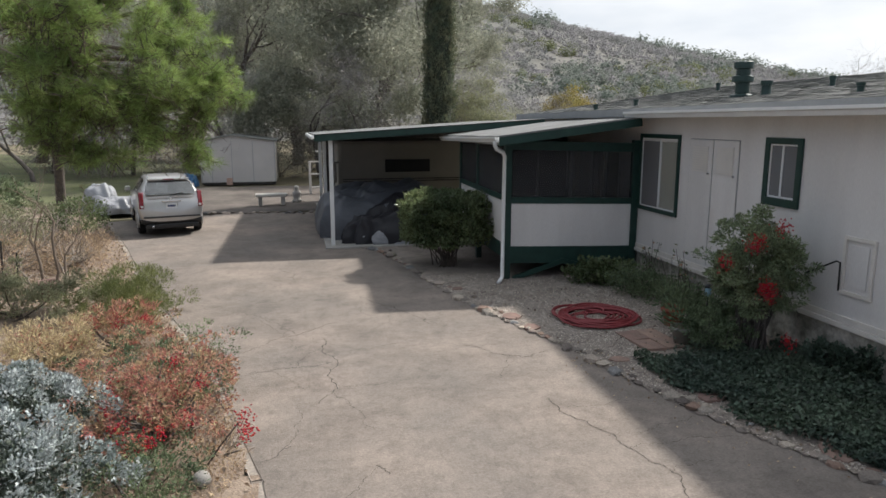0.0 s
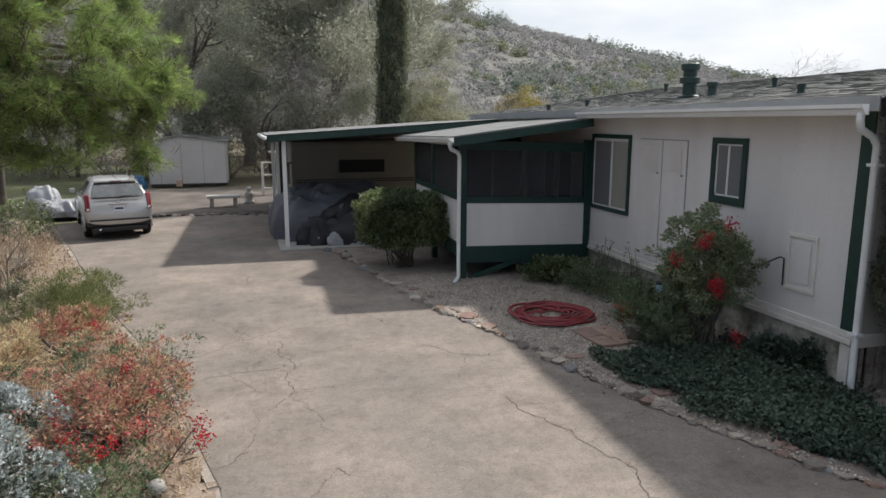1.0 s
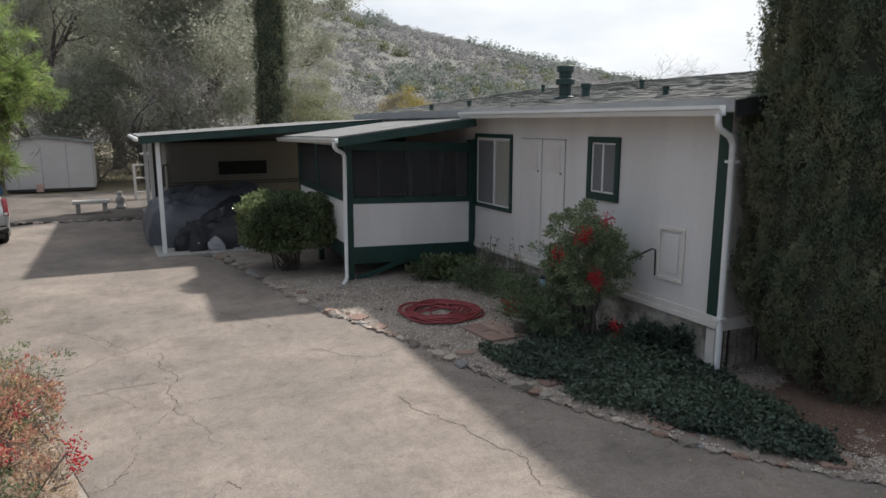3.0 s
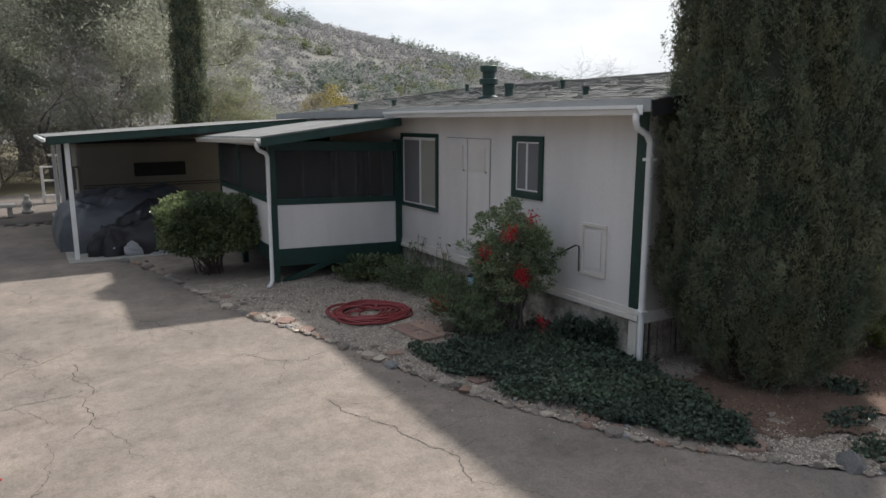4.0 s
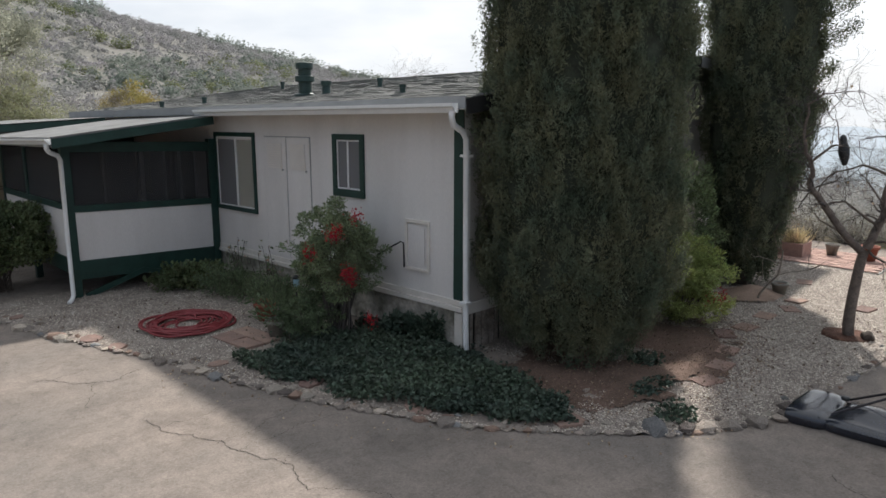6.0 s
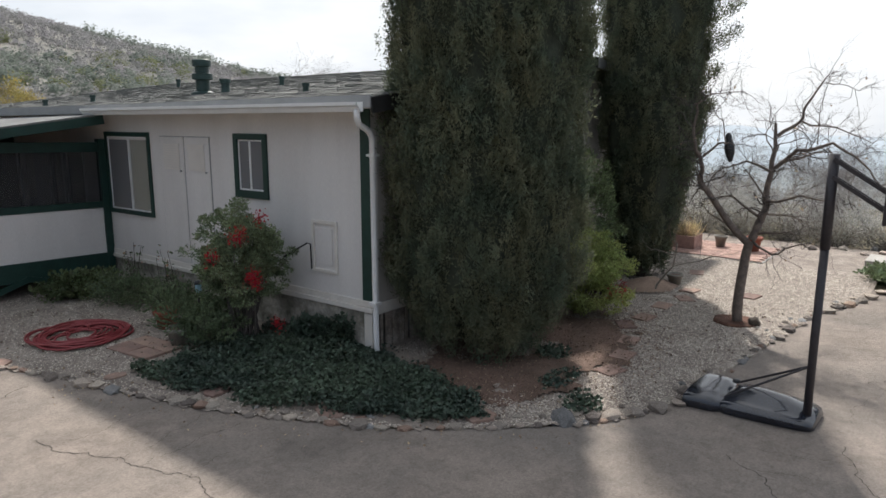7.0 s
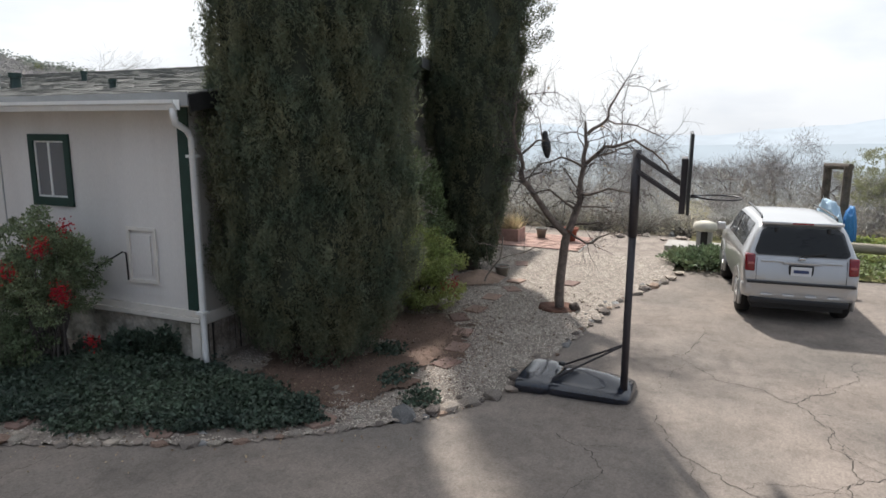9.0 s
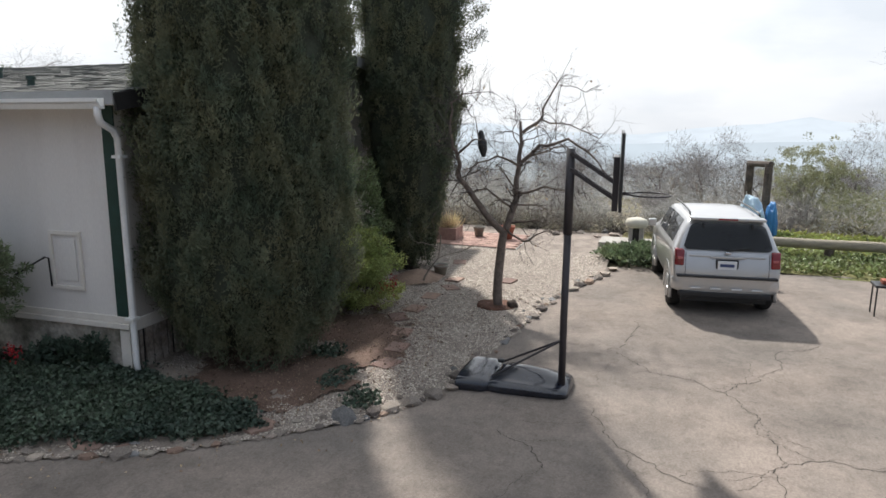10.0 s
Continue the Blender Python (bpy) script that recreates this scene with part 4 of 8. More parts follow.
part("fascia", bm, M_GREEN, carport)
bm = B()
beam(bm, (0.37, 17.5, 2.735), (0.37, 26.4, 2.55), 0.09, 0.09, 0.02)
part("gutter", bm, M_WHITE, carport)
for i in range(6):
    y = 18.6 + i * 1.5
    bm = B()
    beam(bm, (0.5, y, 2.68 - 0.022 * (y - 17.6)), (6.4, y, 3.05 - 0.022 * (y - 17.6)), 0.05, 0.14)
    part("rafter", bm, M_PLYWOOD, carport)
for x, y, h in ((0.82, 17.82, 2.66), (0.82, 21.9, 2.62), (0.82, 26.2, 2.55)):
    bm = B()
    box(bm, x - 0.05, x + 0.05, y - 0.05, y + 0.05, 0.0, h, 0.008)
    box(bm, x - 0.10, x + 0.10, y - 0.10, y + 0.10, 0.0, 0.03, 0.006)
    part("post", bm, M_WHITE, carport, "white painted post")
bm = B()
box(bm, 1.0, 6.8, 26.45, 26.6, 0.0, 2.62)
part("back_wall", bm, M_PLYWOOD, carport)
bm = B()
box(bm, 0.62, 3.9, 17.42, 26.45, -0.05, 0.035, 0.01)
solo("carport_slab", bm, M_CONCRETE, "pale concrete carport slab", kind="structure")

# travel trailer in the carport
M_RV = mat("trailer_skin", (0.19, 0.175, 0.15), 0.45, 0.1, 1.5, 30.0, 0.05)
trailer = thing("travel_trailer", "beige travel trailer with brown stripes parked under the carport", "trailer", (3.5, 23.5, 0.03))
bm = B()
box(bm, 1.25, 6.2, 22.6, 24.9, 0.5, 2.45, 0.12)
part("body", bm, M_RV, trailer)
for z in (1.15, 1.22):
    bm = B()
    box(bm, 1.4, 6.0, 22.585, 22.598, z, z + 0.03)
    part("stripe", bm, M_PLYWOOD, trailer, "dark brown stripe")
bm = B()
box(bm, 2.75, 4.2, 22.57, 22.598, 1.45, 1.85, 0.01)
part("window", bm, M_DARK, trailer, "dark trailer window")
for x in (3.3, 4.1):
    bm = B()
    lathe(bm, [(0.2, 0), (0.33, 0.02), (0.34, 0.16), (0.2, 0.18)], (0, 0, 0), 16)
    bmesh.ops.transform(bm, matrix=pose(x, 22.85, 0.37, 90), verts=bm.verts)
    part("tyre", bm, M_DARK, trailer, "", True)
bm = B()
tube(bm, [(1.0, 22.5, 1.2), (1.02, 22.5, 1.75), (1.3, 22.55, 1.8)], 0.03, 6)
box(bm, 1.0, 1.2, 22.45, 22.6, 1.15, 1.75, 0.03)
part("ladder_rack", bm, M_RV, trailer)


def cloth(name, label, at, r, mate, seed, fold=0.12, flat=0.0):
    """A tarpaulin draped over a thing: a lumpy dome with creases that reaches the ground."""
    bm = B()
    n, m = 84, 34
    rings = []
    for j in range(m + 1):
        t = j / m
        ring = []
        for k in range(n):
            a = 2 * math.pi * k / n
            ca, sa = math.cos(a), math.sin(a)
            e = 0.62
            cx = math.copysign(abs(ca) ** e, ca)
            cy = math.copysign(abs(sa) ** e, sa)
            prof = math.sin(t * math.pi / 2) ** 0.55
            hh = r[2] * (math.cos(t * math.pi / 2) ** 0.8)
            crease = fold * t * math.sin(a * 11 + 3 * noise.noise((ca * 2, sa * 2, seed))) * 0.45
            lump = fold * 1.8 * noise.noise((cx * prof * 2.2, cy * prof * 2.2, seed + 0.5))
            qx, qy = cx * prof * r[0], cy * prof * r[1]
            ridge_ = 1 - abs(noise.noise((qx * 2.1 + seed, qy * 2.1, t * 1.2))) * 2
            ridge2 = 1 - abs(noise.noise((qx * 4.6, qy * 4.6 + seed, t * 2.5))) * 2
            lump += fold * (0.75 * (ridge_ - 0.5) + 0.4 * (ridge2 - 0.5))
            crease += fold * 0.5 * t * (ridge2 - 0.5)
            zz = max(hh * (1 + lump) + flat * cx * prof * hh, 0.0)
            ring.append(bm.verts.new((at[0] + r[0] * cx * prof * (1 + crease), at[1] + r[1] * cy * prof * (1 + crease), at[2] + zz)))
            if j == 0:
                break
        rings.append(ring)
    for k in range(n):
        bm.faces.new((rings[0][0], rings[1][k], rings[1][(k + 1) % n]))
    for a, b in zip(rings[1:], rings[2:]):
        for k in range(n):
            bm.faces.new((a[k], b[k], b[(k + 1) % n], a[(k + 1) % n]))
    return solo(name, bm, mate, label, "tarp", smooth=True)


M_TARP = mat("grey_tarp", (0.10, 0.108, 0.125), 0.5, 0.25, 2.0, 30.0, 0.15)
M_TARPD = mat("dark_tarp", (0.022, 0.021, 0.026), 0.5, 0.3, 2.0, 30.0, 0.2)
M_TARPS = mat("silver_tarp", (0.30, 0.305, 0.325), 0.3, 0.2, 2.0, 30.0, 0.15)
M_BLUE = mat("blue_tarp", (0.05, 0.22, 0.50), 0.5, 0.2, 2.0, 30.0, 0.1)
cloth("covered_vehicle", "vehicle under a grey tarpaulin in the carport", (2.35, 20.0, 0.03), (1.85, 1.7, 1.30), M_TARP, 1.0, 0.10)
cloth("covered_vehicle", "low dark purple-black tarpaulin thrown over stored goods", (2.5, 18.5, 0.03), (1.40, 0.80, 1.0), M_TARPD, 4.0, 0.22, 0.25)
cloth("tarpaulin", "crumpled silver-grey tarpaulin at the carport's edge", (2.65, 17.96, 0.03), (1.1, 0.34, 0.36), M_TARPS, 7.0, 0.30, 0.30)

# ---- cars ----
M_SILVER = mat("silver_paint", (0.52, 0.52, 0.52), 0.30, 0.06, 2.0, 300.0, 0.0, metal=0.6, clear=0.7)
M_WARM = mat("pale_silver_paint", (0.52, 0.51, 0.50), 0.3, 0.06, 2.0, 300.0, 0.0, metal=0.55, clear=0.7)
M_TYRE = mat("tyre_rubber", (0.018, 0.018, 0.018), 0.85, 0.3, 8.0, 60.0, 0.2)
M_RIM = mat("alloy_rim", (0.5, 0.5, 0.5), 0.3, 0.1, 5.0, 60.0, 0.0, metal=0.8)
M_CARGLASS = glass_mat("dark_car_glass", (0.012, 0.014, 0.016), 0.03, 0.12)
M_PALEGLASS = mat("pale_reflecting_glass", (0.36, 0.37, 0.37), 0.08, 0.25, 1.6, 8.0, 0.0, metal=0.85, clear=0.5)
M_RED = mat("tail_lamp_red", (0.20, 0.006, 0.012), 0.15, 0.15, 6.0, 60.0, 0.0, clear=0.8)
M_CLEAR = mat("clear_lamp", (0.65, 0.65, 0.65), 0.15, 0.1, 6.0, 60.0, 0.0, clear=0.8)
M_CHROME = mat("chrome", (0.75, 0.75, 0.75), 0.12, 0.03, 6.0, 60.0, 0.0, metal=1.0)
M_BLACKPL = mat("black_plastic", (0.025, 0.026, 0.028), 0.38, 0.2, 5.0, 80.0, 0.1)
M_PALERED = mat("pale_red_lens", (0.45, 0.11, 0.11), 0.2, 0.15, 6.0, 60.0, 0.0, clear=0.8)
M_PLATE = mat("plate_white", (0.70, 0.71, 0.72), 0.4, 0.05, 9.0, 60.0, 0.0)
M_PLATEBAR = mat("plate_ink", (0.04, 0.06, 0.15), 0.5, 0.05)


def car(name, label, at, heading, paint, st, wheels, wr, tail, W):
    """A station-bodied car, rear at y = 0, nose towards +y. st: rows of y, bottom, waist height, top height, half widths at sill, waist and top."""
    t = thing(name, label, "car", at, heading, plan=False)

    def ring(s):
        y, zb, zw, zt, wb, ww, wt = s
        return [(wb * 0.55, zb), (wb * 0.94, zb + 0.03), (wb, zb + 0.14), (ww, zb + (zw - zb) * 0.62), (ww * 0.985, zw - 0.03), (ww * 0.965, zw), (wt + (ww * 0.965 - wt) * 0.45, zw + (zt - zw) * 0.5), (wt, zt - (zt - zw) * 0.12), (wt * 0.90, zt - 0.015), (wt * 0.5, zt)], y

    bm = B()
    rows = []
    for s in st:
        half, y = ring(s)
        pts = [(-x, y, z) for x, z in half] + [(x, y, z) for x, z in half[::-1]]
        rows.append([bm.verts.new(p) for p in pts])
    n = len(rows[0])
    for a, b in zip(rows, rows[1:]):
        for k in range(n):
            bm.faces.new((a[k], b[k], b[(k + 1) % n], a[(k + 1) % n]))
    bm.faces.new(rows[0])
    bm.faces.new(rows[-1][::-1])
    bmesh.ops.recalc_face_normals(bm, faces=bm.faces)
    body = part("body", bm, paint, t, smooth=True)
    body.modifiers.new("rounding", "SUBSURF").render_levels = 2
    body.modifiers["rounding"].levels = 2

    def skin(i, j, fy, fz, out):
        """A point on the right flank between stations i, i+1 and ring points j, j+1, pushed outwards."""
        (ha, ya), (hb, yb) = ring(st[i]), ring(st[i + 1])
        p = [Vector((h[k][0], y, h[k][1])) for h, y in ((ha, ya), (hb, yb)) for k in (j, j + 1)]
        a, b = p[0].lerp(p[2], fy), p[1].lerp(p[3], fy)
        q = a.lerp(b, fz)
        return q + Vector((out, 0, out * 0.25))

    # side windows
    for i0, i1, f0, f1 in tail["windows"]:
        for sgn in (1, -1):
            bm = B()
            lo = [skin(i, 5, f, 0.25, 0.006) for i, f in ((i0, f0), (i1, f1))]
            mid = [skin(i, 6, f, 0.0, 0.008) for i, f in ((i0, f0), (i1, f1))]
            hi = [skin(i, 6, f, 0.85, 0.006) for i, f in ((i0, f0), (i1, f1))]
            g = [[bm.verts.new((p.x * sgn, p.y, p.z)) for p in r] for r in (lo, mid, hi)]
            for a, b in zip(g, g[1:]):
                bm.faces.new((a[0], a[1], b[1], b[0]))
            bmesh.ops.recalc_face_normals(bm, faces=bm.faces)
            bmesh.ops.solidify(bm, geom=list(bm.faces), thickness=0.004)
            part("side_window", bm, M_CARGLASS, t)
    # rear window on the tailgate
    y0, z0, y1, z1, w0, w1 = tail["glass"]
    bm = B()
    nx, nz = 12, 10
    grid = []
    for b in range(nz + 1):
        f = b / nz
        e = min(f, 1 - f)
        w = w0 + (w1 - w0) * f - 0.07 * (1 - math.sqrt(max(0.0, 1 - (1 - min(1.0, e / 0.2)) ** 2)))
        grid.append([bm.verts.new((w * (2 * a / nx - 1), y0 + (y1 - y0) * f, z0 + (z1 - z0) * f)) for a in range(nx + 1)])
    for a, b in zip(grid, grid[1:]):
        for k in range(nx):
            bm.faces.new((a[k], a[k + 1], b[k + 1], b[k]))
    bmesh.ops.solidify(bm, geom=list(bm.faces), thickness=-0.01)
    rear_glass = part("rear_window", bm, tail.get("glass_mat", M_CARGLASS), t, tail.get("glass_label", "dark tinted rear window"), True)
    rear_glass.data.set_sharp_from_angle(angle=radians(38))
    for sgn in tail.get("hinges", ()):
        bm = B()
        box(bm, sgn * w1 * 0.66 - 0.02, sgn * w1 * 0.66 + 0.02, y1 - 0.045, y1 + 0.02, z1 - 0.075, z1 + 0.01, 0.008)
        part("glass_hinge", bm, M_BLACKPL, t)
    # windscreen
    i = tail["screen"]
    (ha, ya), (hb, yb) = ring(st[i]), ring(st[i + 1])
    bm = B()
    f = [bm.verts.new(p) for p in ((-ha[8][0] * 0.95, ya + 0.03, ha[8][1]), (ha[8][0] * 0.95, ya + 0.03, ha[8][1]), (hb[8][0] * 0.95, yb - 0.02, hb[8][1] + 0.03), (-hb[8][0] * 0.95, yb - 0.02, hb[8][1] + 0.03))]
    bm.faces.new(f)
    bmesh.ops.solidify(bm, geom=list(bm.faces), thickness=0.01)
    part("windscreen", bm, M_CARGLASS, t)
    for x0, x1, ya, z0, z1, dy in tail["lamps"]:
        for sgn in (1, -1):
            bm = B()
            a, b = sorted((x0 * sgn, x1 * sgn))
            box(bm, a, b, ya, ya + dy, z0, z1, 0.03)
            for v in bm.verts:
                v.co.y += 0.18 * max(0, (abs(v.co.x) - x0) / (x1 - x0)) * (x1 - x0)
                v.co.y += (v.co.z - z0) * tail["rake"]
            lamp = part("tail_lamp", bm, M_RED, t, "red tail lamp", True)
            bm = B()
            a, b = sorted(((x0 + 0.02) * sgn, (x1 - 0.04) * sgn))
            zc = z0 + (z1 - z0) * tail.get("strip_at", 0.40)
            yc = ya + (zc - z0) * tail["rake"]
            box(bm, a, b, yc - 0.006, yc + 0.05, zc, zc + (z1 - z0) * 0.15, 0.008)
            part("lamp_strip", bm, tail.get("strip_mat", M_CLEAR), lamp)
    y, z0, z1, w = tail["bumper"]
    bm = B()
    box(bm, -w, w, y, y + 0.30, z0, z1, 0.085)
    for v in bm.verts:
        v.co.y += 0.10 * (abs(v.co.x) / w) ** 4
    part("bumper", bm, tail["bumper_mat"], t, "", True)
    bm = B()
    box(bm, -w * 0.92, w * 0.92, y - 0.012, y + 0.1, z1 - 0.012, z1 + 0.028, 0.008)
    part("bumper_step", bm, M_BLACKPL, t)
    for x in tail.get("slots", ()):
        bm = B()
        box(bm, x - 0.085, x + 0.085, y - 0.006, y + 0.03, z0 + 0.06, z0 + 0.095, 0.012)
        part("bumper_slot", bm, M_CLEAR, t)
    # seams of the tailgate
    for sgn in (1, -1):
        bm = B()
        gy0, gz0, gy1, gz1 = tail["gate"]
        gx = tail["lamps"][0][0] - 0.025
        beam(bm, (sgn * gx, gy0 - 0.004, gz0), (sgn * gx, gy1 - 0.004, gz1), 0.008, 0.012)
        part("tailgate_seam", bm, M_BLACKPL, t)
    bm = B()
    box(bm, -gx, gx, gy0 - 0.006, gy0 + 0.02, gz0 - 0.008, gz0 + 0.004)
    part("tailgate_seam", bm, M_BLACKPL, t)
    if "crease" in tail:
        bm = B()
        cy_, cz_ = tail["crease"]
        box(bm, -gx + 0.06, gx - 0.06, cy_ - 0.016, cy_ + 0.03, cz_, cz_ + 0.03, 0.012)
        part("tailgate_crease", bm, paint, t)
    if "exhaust" in tail:
        bm = B()
        tube(bm, [(tail["exhaust"], y + 0.02, z0 - 0.06), (tail["exhaust"], y + 0.4, z0 - 0.04)], 0.035, 10)
        part("exhaust_pipe", bm, M_CHROME, t, "", True)
    bm = B()
    box(bm, -w * 0.85, w * 0.85, y + 0.05, y + 0.25, z0 - 0.10, z0 + 0.01, 0.03)
    part("valance", bm, M_BLACKPL, t)
    y, z = tail["plate"]
    bm = B()
    box(bm, -0.185, 0.185, y - 0.004, y + 0.02, z - 0.095, z + 0.095, 0.02)
    part("plate_recess", bm, tail["recess"], t)
    bm = B()
    box(bm, -0.155, 0.155, y - 0.018, y - 0.006, z - 0.075, z + 0.075, 0.004)
    plate = part("number_plate", bm, M_PLATE, t, "pale number plate with plain dark bar")
    bm = B()
    box(bm, -0.115, 0.115, y - 0.022, y - 0.0195, z - 0.028, z + 0.024)
    part("plate_bar", bm, M_PLATEBAR, plate)
    bm = B()
    box(bm, -0.28, 0.28, y - 0.03, y + 0.01, z + 0.115, z + 0.15, 0.01)
    part("handle_strip", bm, tail["strip"], t)
    bm = B()
    box(bm, -0.045, 0.045, y - 0.02, y, z + 0.19, z + 0.23, 0.015)
    part("badge", bm, M_CHROME, t, "small plain badge")
    # wiper
    bm = B()
    yw, zw = tail["wiper"]
    beam(bm, (-0.02, yw - 0.03, zw), (0.36, yw + 0.015, zw + 0.05), 0.02, 0.025)
    part("wiper", bm, M_BLACKPL, t)
    # roof rails
    for sgn in (1, -1):
        bm = B()
        x, ra, rb, z = tail["rails"]
        tube(bm, [(x * sgn, ra, z), (x * sgn, ra + 0.12, z + 0.04), (x * sgn, (ra + rb) / 2, z + 0.05), (x * sgn, rb - 0.12, z + 0.04), (x * sgn, rb, z)], 0.016, 6)
        part("roof_rail", bm, tail["rail_mat"], t, "", True)
    bm = B()
    ys, zs, ws = tail["spoiler"]
    box(bm, -ws, ws, ys, ys + 0.2, zs, zs + 0.05, 0.02)
    sp = part("spoiler", bm, paint, t)
    bm = B()
    box(bm, -0.16, 0.16, ys - 0.008, ys + 0.02, zs + 0.012, zs + 0.04, 0.006)
    part("stop_lamp", bm, M_RED, sp)
    for sgn in (1, -1):
        bm = B()
        ym, zm = tail["mirror"]
        a, b = sorted((sgn * (W / 2 + 0.0), sgn * (W / 2 + 0.16)))
        box(bm, a, b, ym, ym + 0.12, zm, zm + 0.15, 0.03)
        part("wing_mirror", bm, paint, t)
        for yw in wheels:
            bm = B()
            lathe(bm, [(wr * 0.62, 0.0), (wr * 0.93, 0.01), (wr, 0.05), (wr, 0.18), (wr * 0.93, 0.22), (wr * 0.62, 0.225)], (0, 0, 0), 28)
            m = pose(sgn * (W / 2 - 0.015), yw, wr, 0, -90 * sgn, 0)
            bmesh.ops.transform(bm, matrix=m, verts=bm.verts)
            wh = part("wheel", bm, M_TYRE, t, "", True)
            bm = B()
            lathe(bm, [(wr * 0.60, -0.004), (wr * 0.62, 0.03), (wr * 0.3, 0.02), (0.03, 0.0)], (0, 0, 0), 20)
            for k in range(5):
                beam(bm, (0, 0, -0.002), (wr * 0.56 * math.cos(k * 1.2566), wr * 0.56 * math.sin(k * 1.2566), -0.002), 0.05, 0.02)
            bmesh.ops.transform(bm, matrix=m, verts=bm.verts)
            part("rim", bm, M_RIM, wh)
            bm = B()
            pts = [(sgn * (W / 2 - 0.03), yw + (wr + 0.07) * math.cos(a), wr + (wr + 0.07) * math.sin(a)) for a in (math.pi * (k / 10) for k in range(-1, 12))]
            tube(bm, pts, 0.035, 6)
            part("wheel_arch", bm, tail.get("arch", paint), t, "", True)
    bm = B()
    box(bm, -W / 2 + 0.2, W / 2 - 0.2, 0.15, st[-1][0] - 0.3, 0.22, 0.5)
    part("underbody", bm, M_BLACKPL, t)
    return t


SUV_ST = [
    (0.02, 0.40, 0.66, 0.72, 0.78, 0.80, 0.70), (0.07, 0.36, 0.80, 0.98, 0.82, 0.865, 0.74), (0.12, 0.34, 1.02, 1.10, 0.84, 0.885, 0.80), (0.22, 0.33, 1.08, 1.36, 0.86, 0.895, 0.74),
    (0.36, 0.33, 1.09, 1.62, 0.87, 0.90, 0.665), (0.55, 0.33, 1.09, 1.655, 0.875, 0.90, 0.66), (1.2, 0.33, 1.08, 1.675, 0.88, 0.90, 0.675), (1.9, 0.33, 1.06, 1.67, 0.88, 0.90, 0.68), (2.6, 0.33, 1.05, 1.62, 0.88, 0.90, 0.66),
    (2.85, 0.33, 1.05, 1.58, 0.88, 0.90, 0.65), (3.45, 0.33, 1.03, 1.12, 0.88, 0.895, 0.74), (4.0, 0.34, 0.96, 1.04, 0.87, 0.88, 0.72), (4.35, 0.38, 0.82, 0.92, 0.82, 0.82, 0.66), (4.43, 0.42, 0.70, 0.76, 0.74, 0.74, 0.6)]
ESC_TAIL = dict(windows=[(5, 6, 0.15, 0.75), (6, 7, 0.1, 0.95), (7, 8, 0.1, 0.95)], glass=(0.085, 1.13, 0.285, 1.555, 0.735, 0.60), screen=9, lamps=[(0.70, 0.855, 0.015, 0.85, 1.13, 0.20)], rake=0.16,
                bumper=(-0.03, 0.41, 0.68, 0.885), bumper_mat=M_SILVER, slots=(-0.5, -0.17, 0.17, 0.5), hinges=(-1, 1), arch=M_SILVER, gate=(0.03, 0.70, 0.10, 1.08), crease=(0.075, 1.01), strip_mat=M_PALERED, plate=(0.045, 0.885), recess=M_BLACKPL, strip=M_SILVER, wiper=(0.085, 1.13), rails=(0.58, 0.6, 2.5, 1.66), rail_mat=M_BLACKPL,
                spoiler=(0.27, 1.60, 0.62), mirror=(3.0, 1.05))
escape = car("suv", "silver boxy SUV parked on the asphalt, dusty", (12.23, -0.72, 0), -82.6, M_SILVER, SUV_ST, (0.72, 3.34), 0.36, ESC_TAIL, 1.80)
escape.scale = (0.965, 0.97, 0.98)
CAD_ST = [
    (0.02, 0.44, 0.70, 0.76, 0.80, 0.84, 0.74), (0.08, 0.40, 0.86, 1.02, 0.86, 0.915, 0.80), (0.16, 0.38, 1.06, 1.14, 0.89, 0.94, 0.80), (0.42, 0.37, 1.13, 1.42, 0.91, 0.95, 0.72),
    (0.66, 0.37, 1.13, 1.60, 0.92, 0.955, 0.64), (1.0, 0.37, 1.12, 1.65, 0.93, 0.955, 0.63), (1.6, 0.37, 1.10, 1.67, 0.93, 0.955, 0.64), (2.2, 0.37, 1.07, 1.66, 0.93, 0.955, 0.64), (2.75, 0.37, 1.05, 1.58, 0.93, 0.955, 0.63),
    (3.0, 0.37, 1.04, 1.48, 0.93, 0.95, 0.64), (3.7, 0.37, 1.02, 1.10, 0.93, 0.94, 0.78), (4.3, 0.38, 0.96, 1.02, 0.92, 0.92, 0.74), (4.72, 0.42, 0.84, 0.92, 0.86, 0.86, 0.68), (4.83, 0.48, 0.72, 0.78, 0.76, 0.76, 0.6)]
CAD_TAIL = dict(windows=[(5, 6, 0.15, 0.95), (6, 7, 0.1, 0.95), (7, 8, 0.1, 0.95)], glass=(0.14, 1.20, 0.54, 1.55, 0.74, 0.62), screen=9, lamps=[(0.765, 0.905, 0.02, 0.82, 1.27, 0.28)], rake=0.34, strip_at=0.06, glass_mat=M_PALEGLASS, glass_label="rear window reflecting the pale sky", gate=(0.05, 0.70, 0.16, 1.12), crease=(0.09, 1.12), exhaust=-0.55,
                bumper=(-0.02, 0.36, 0.56, 0.88), bumper_mat=M_BLACKPL, plate=(0.055, 0.88), recess=M_WARM, strip=M_CHROME, wiper=(0.12, 1.18), rails=(0.56, 0.8, 2.6, 1.64), rail_mat=M_CHROME,
                spoiler=(0.50, 1.57, 0.60), mirror=(3.2, 1.05))
cad = car("crossover", "pale silver crossover with tall red tail lamps parked on the drive", (-3.39, 20.2, 0), 15.0, M_WARM, CAD_ST, (0.95, 3.75), 0.37, CAD_TAIL, 1.91)
cad.scale = (0.90, 0.94, 0.95)

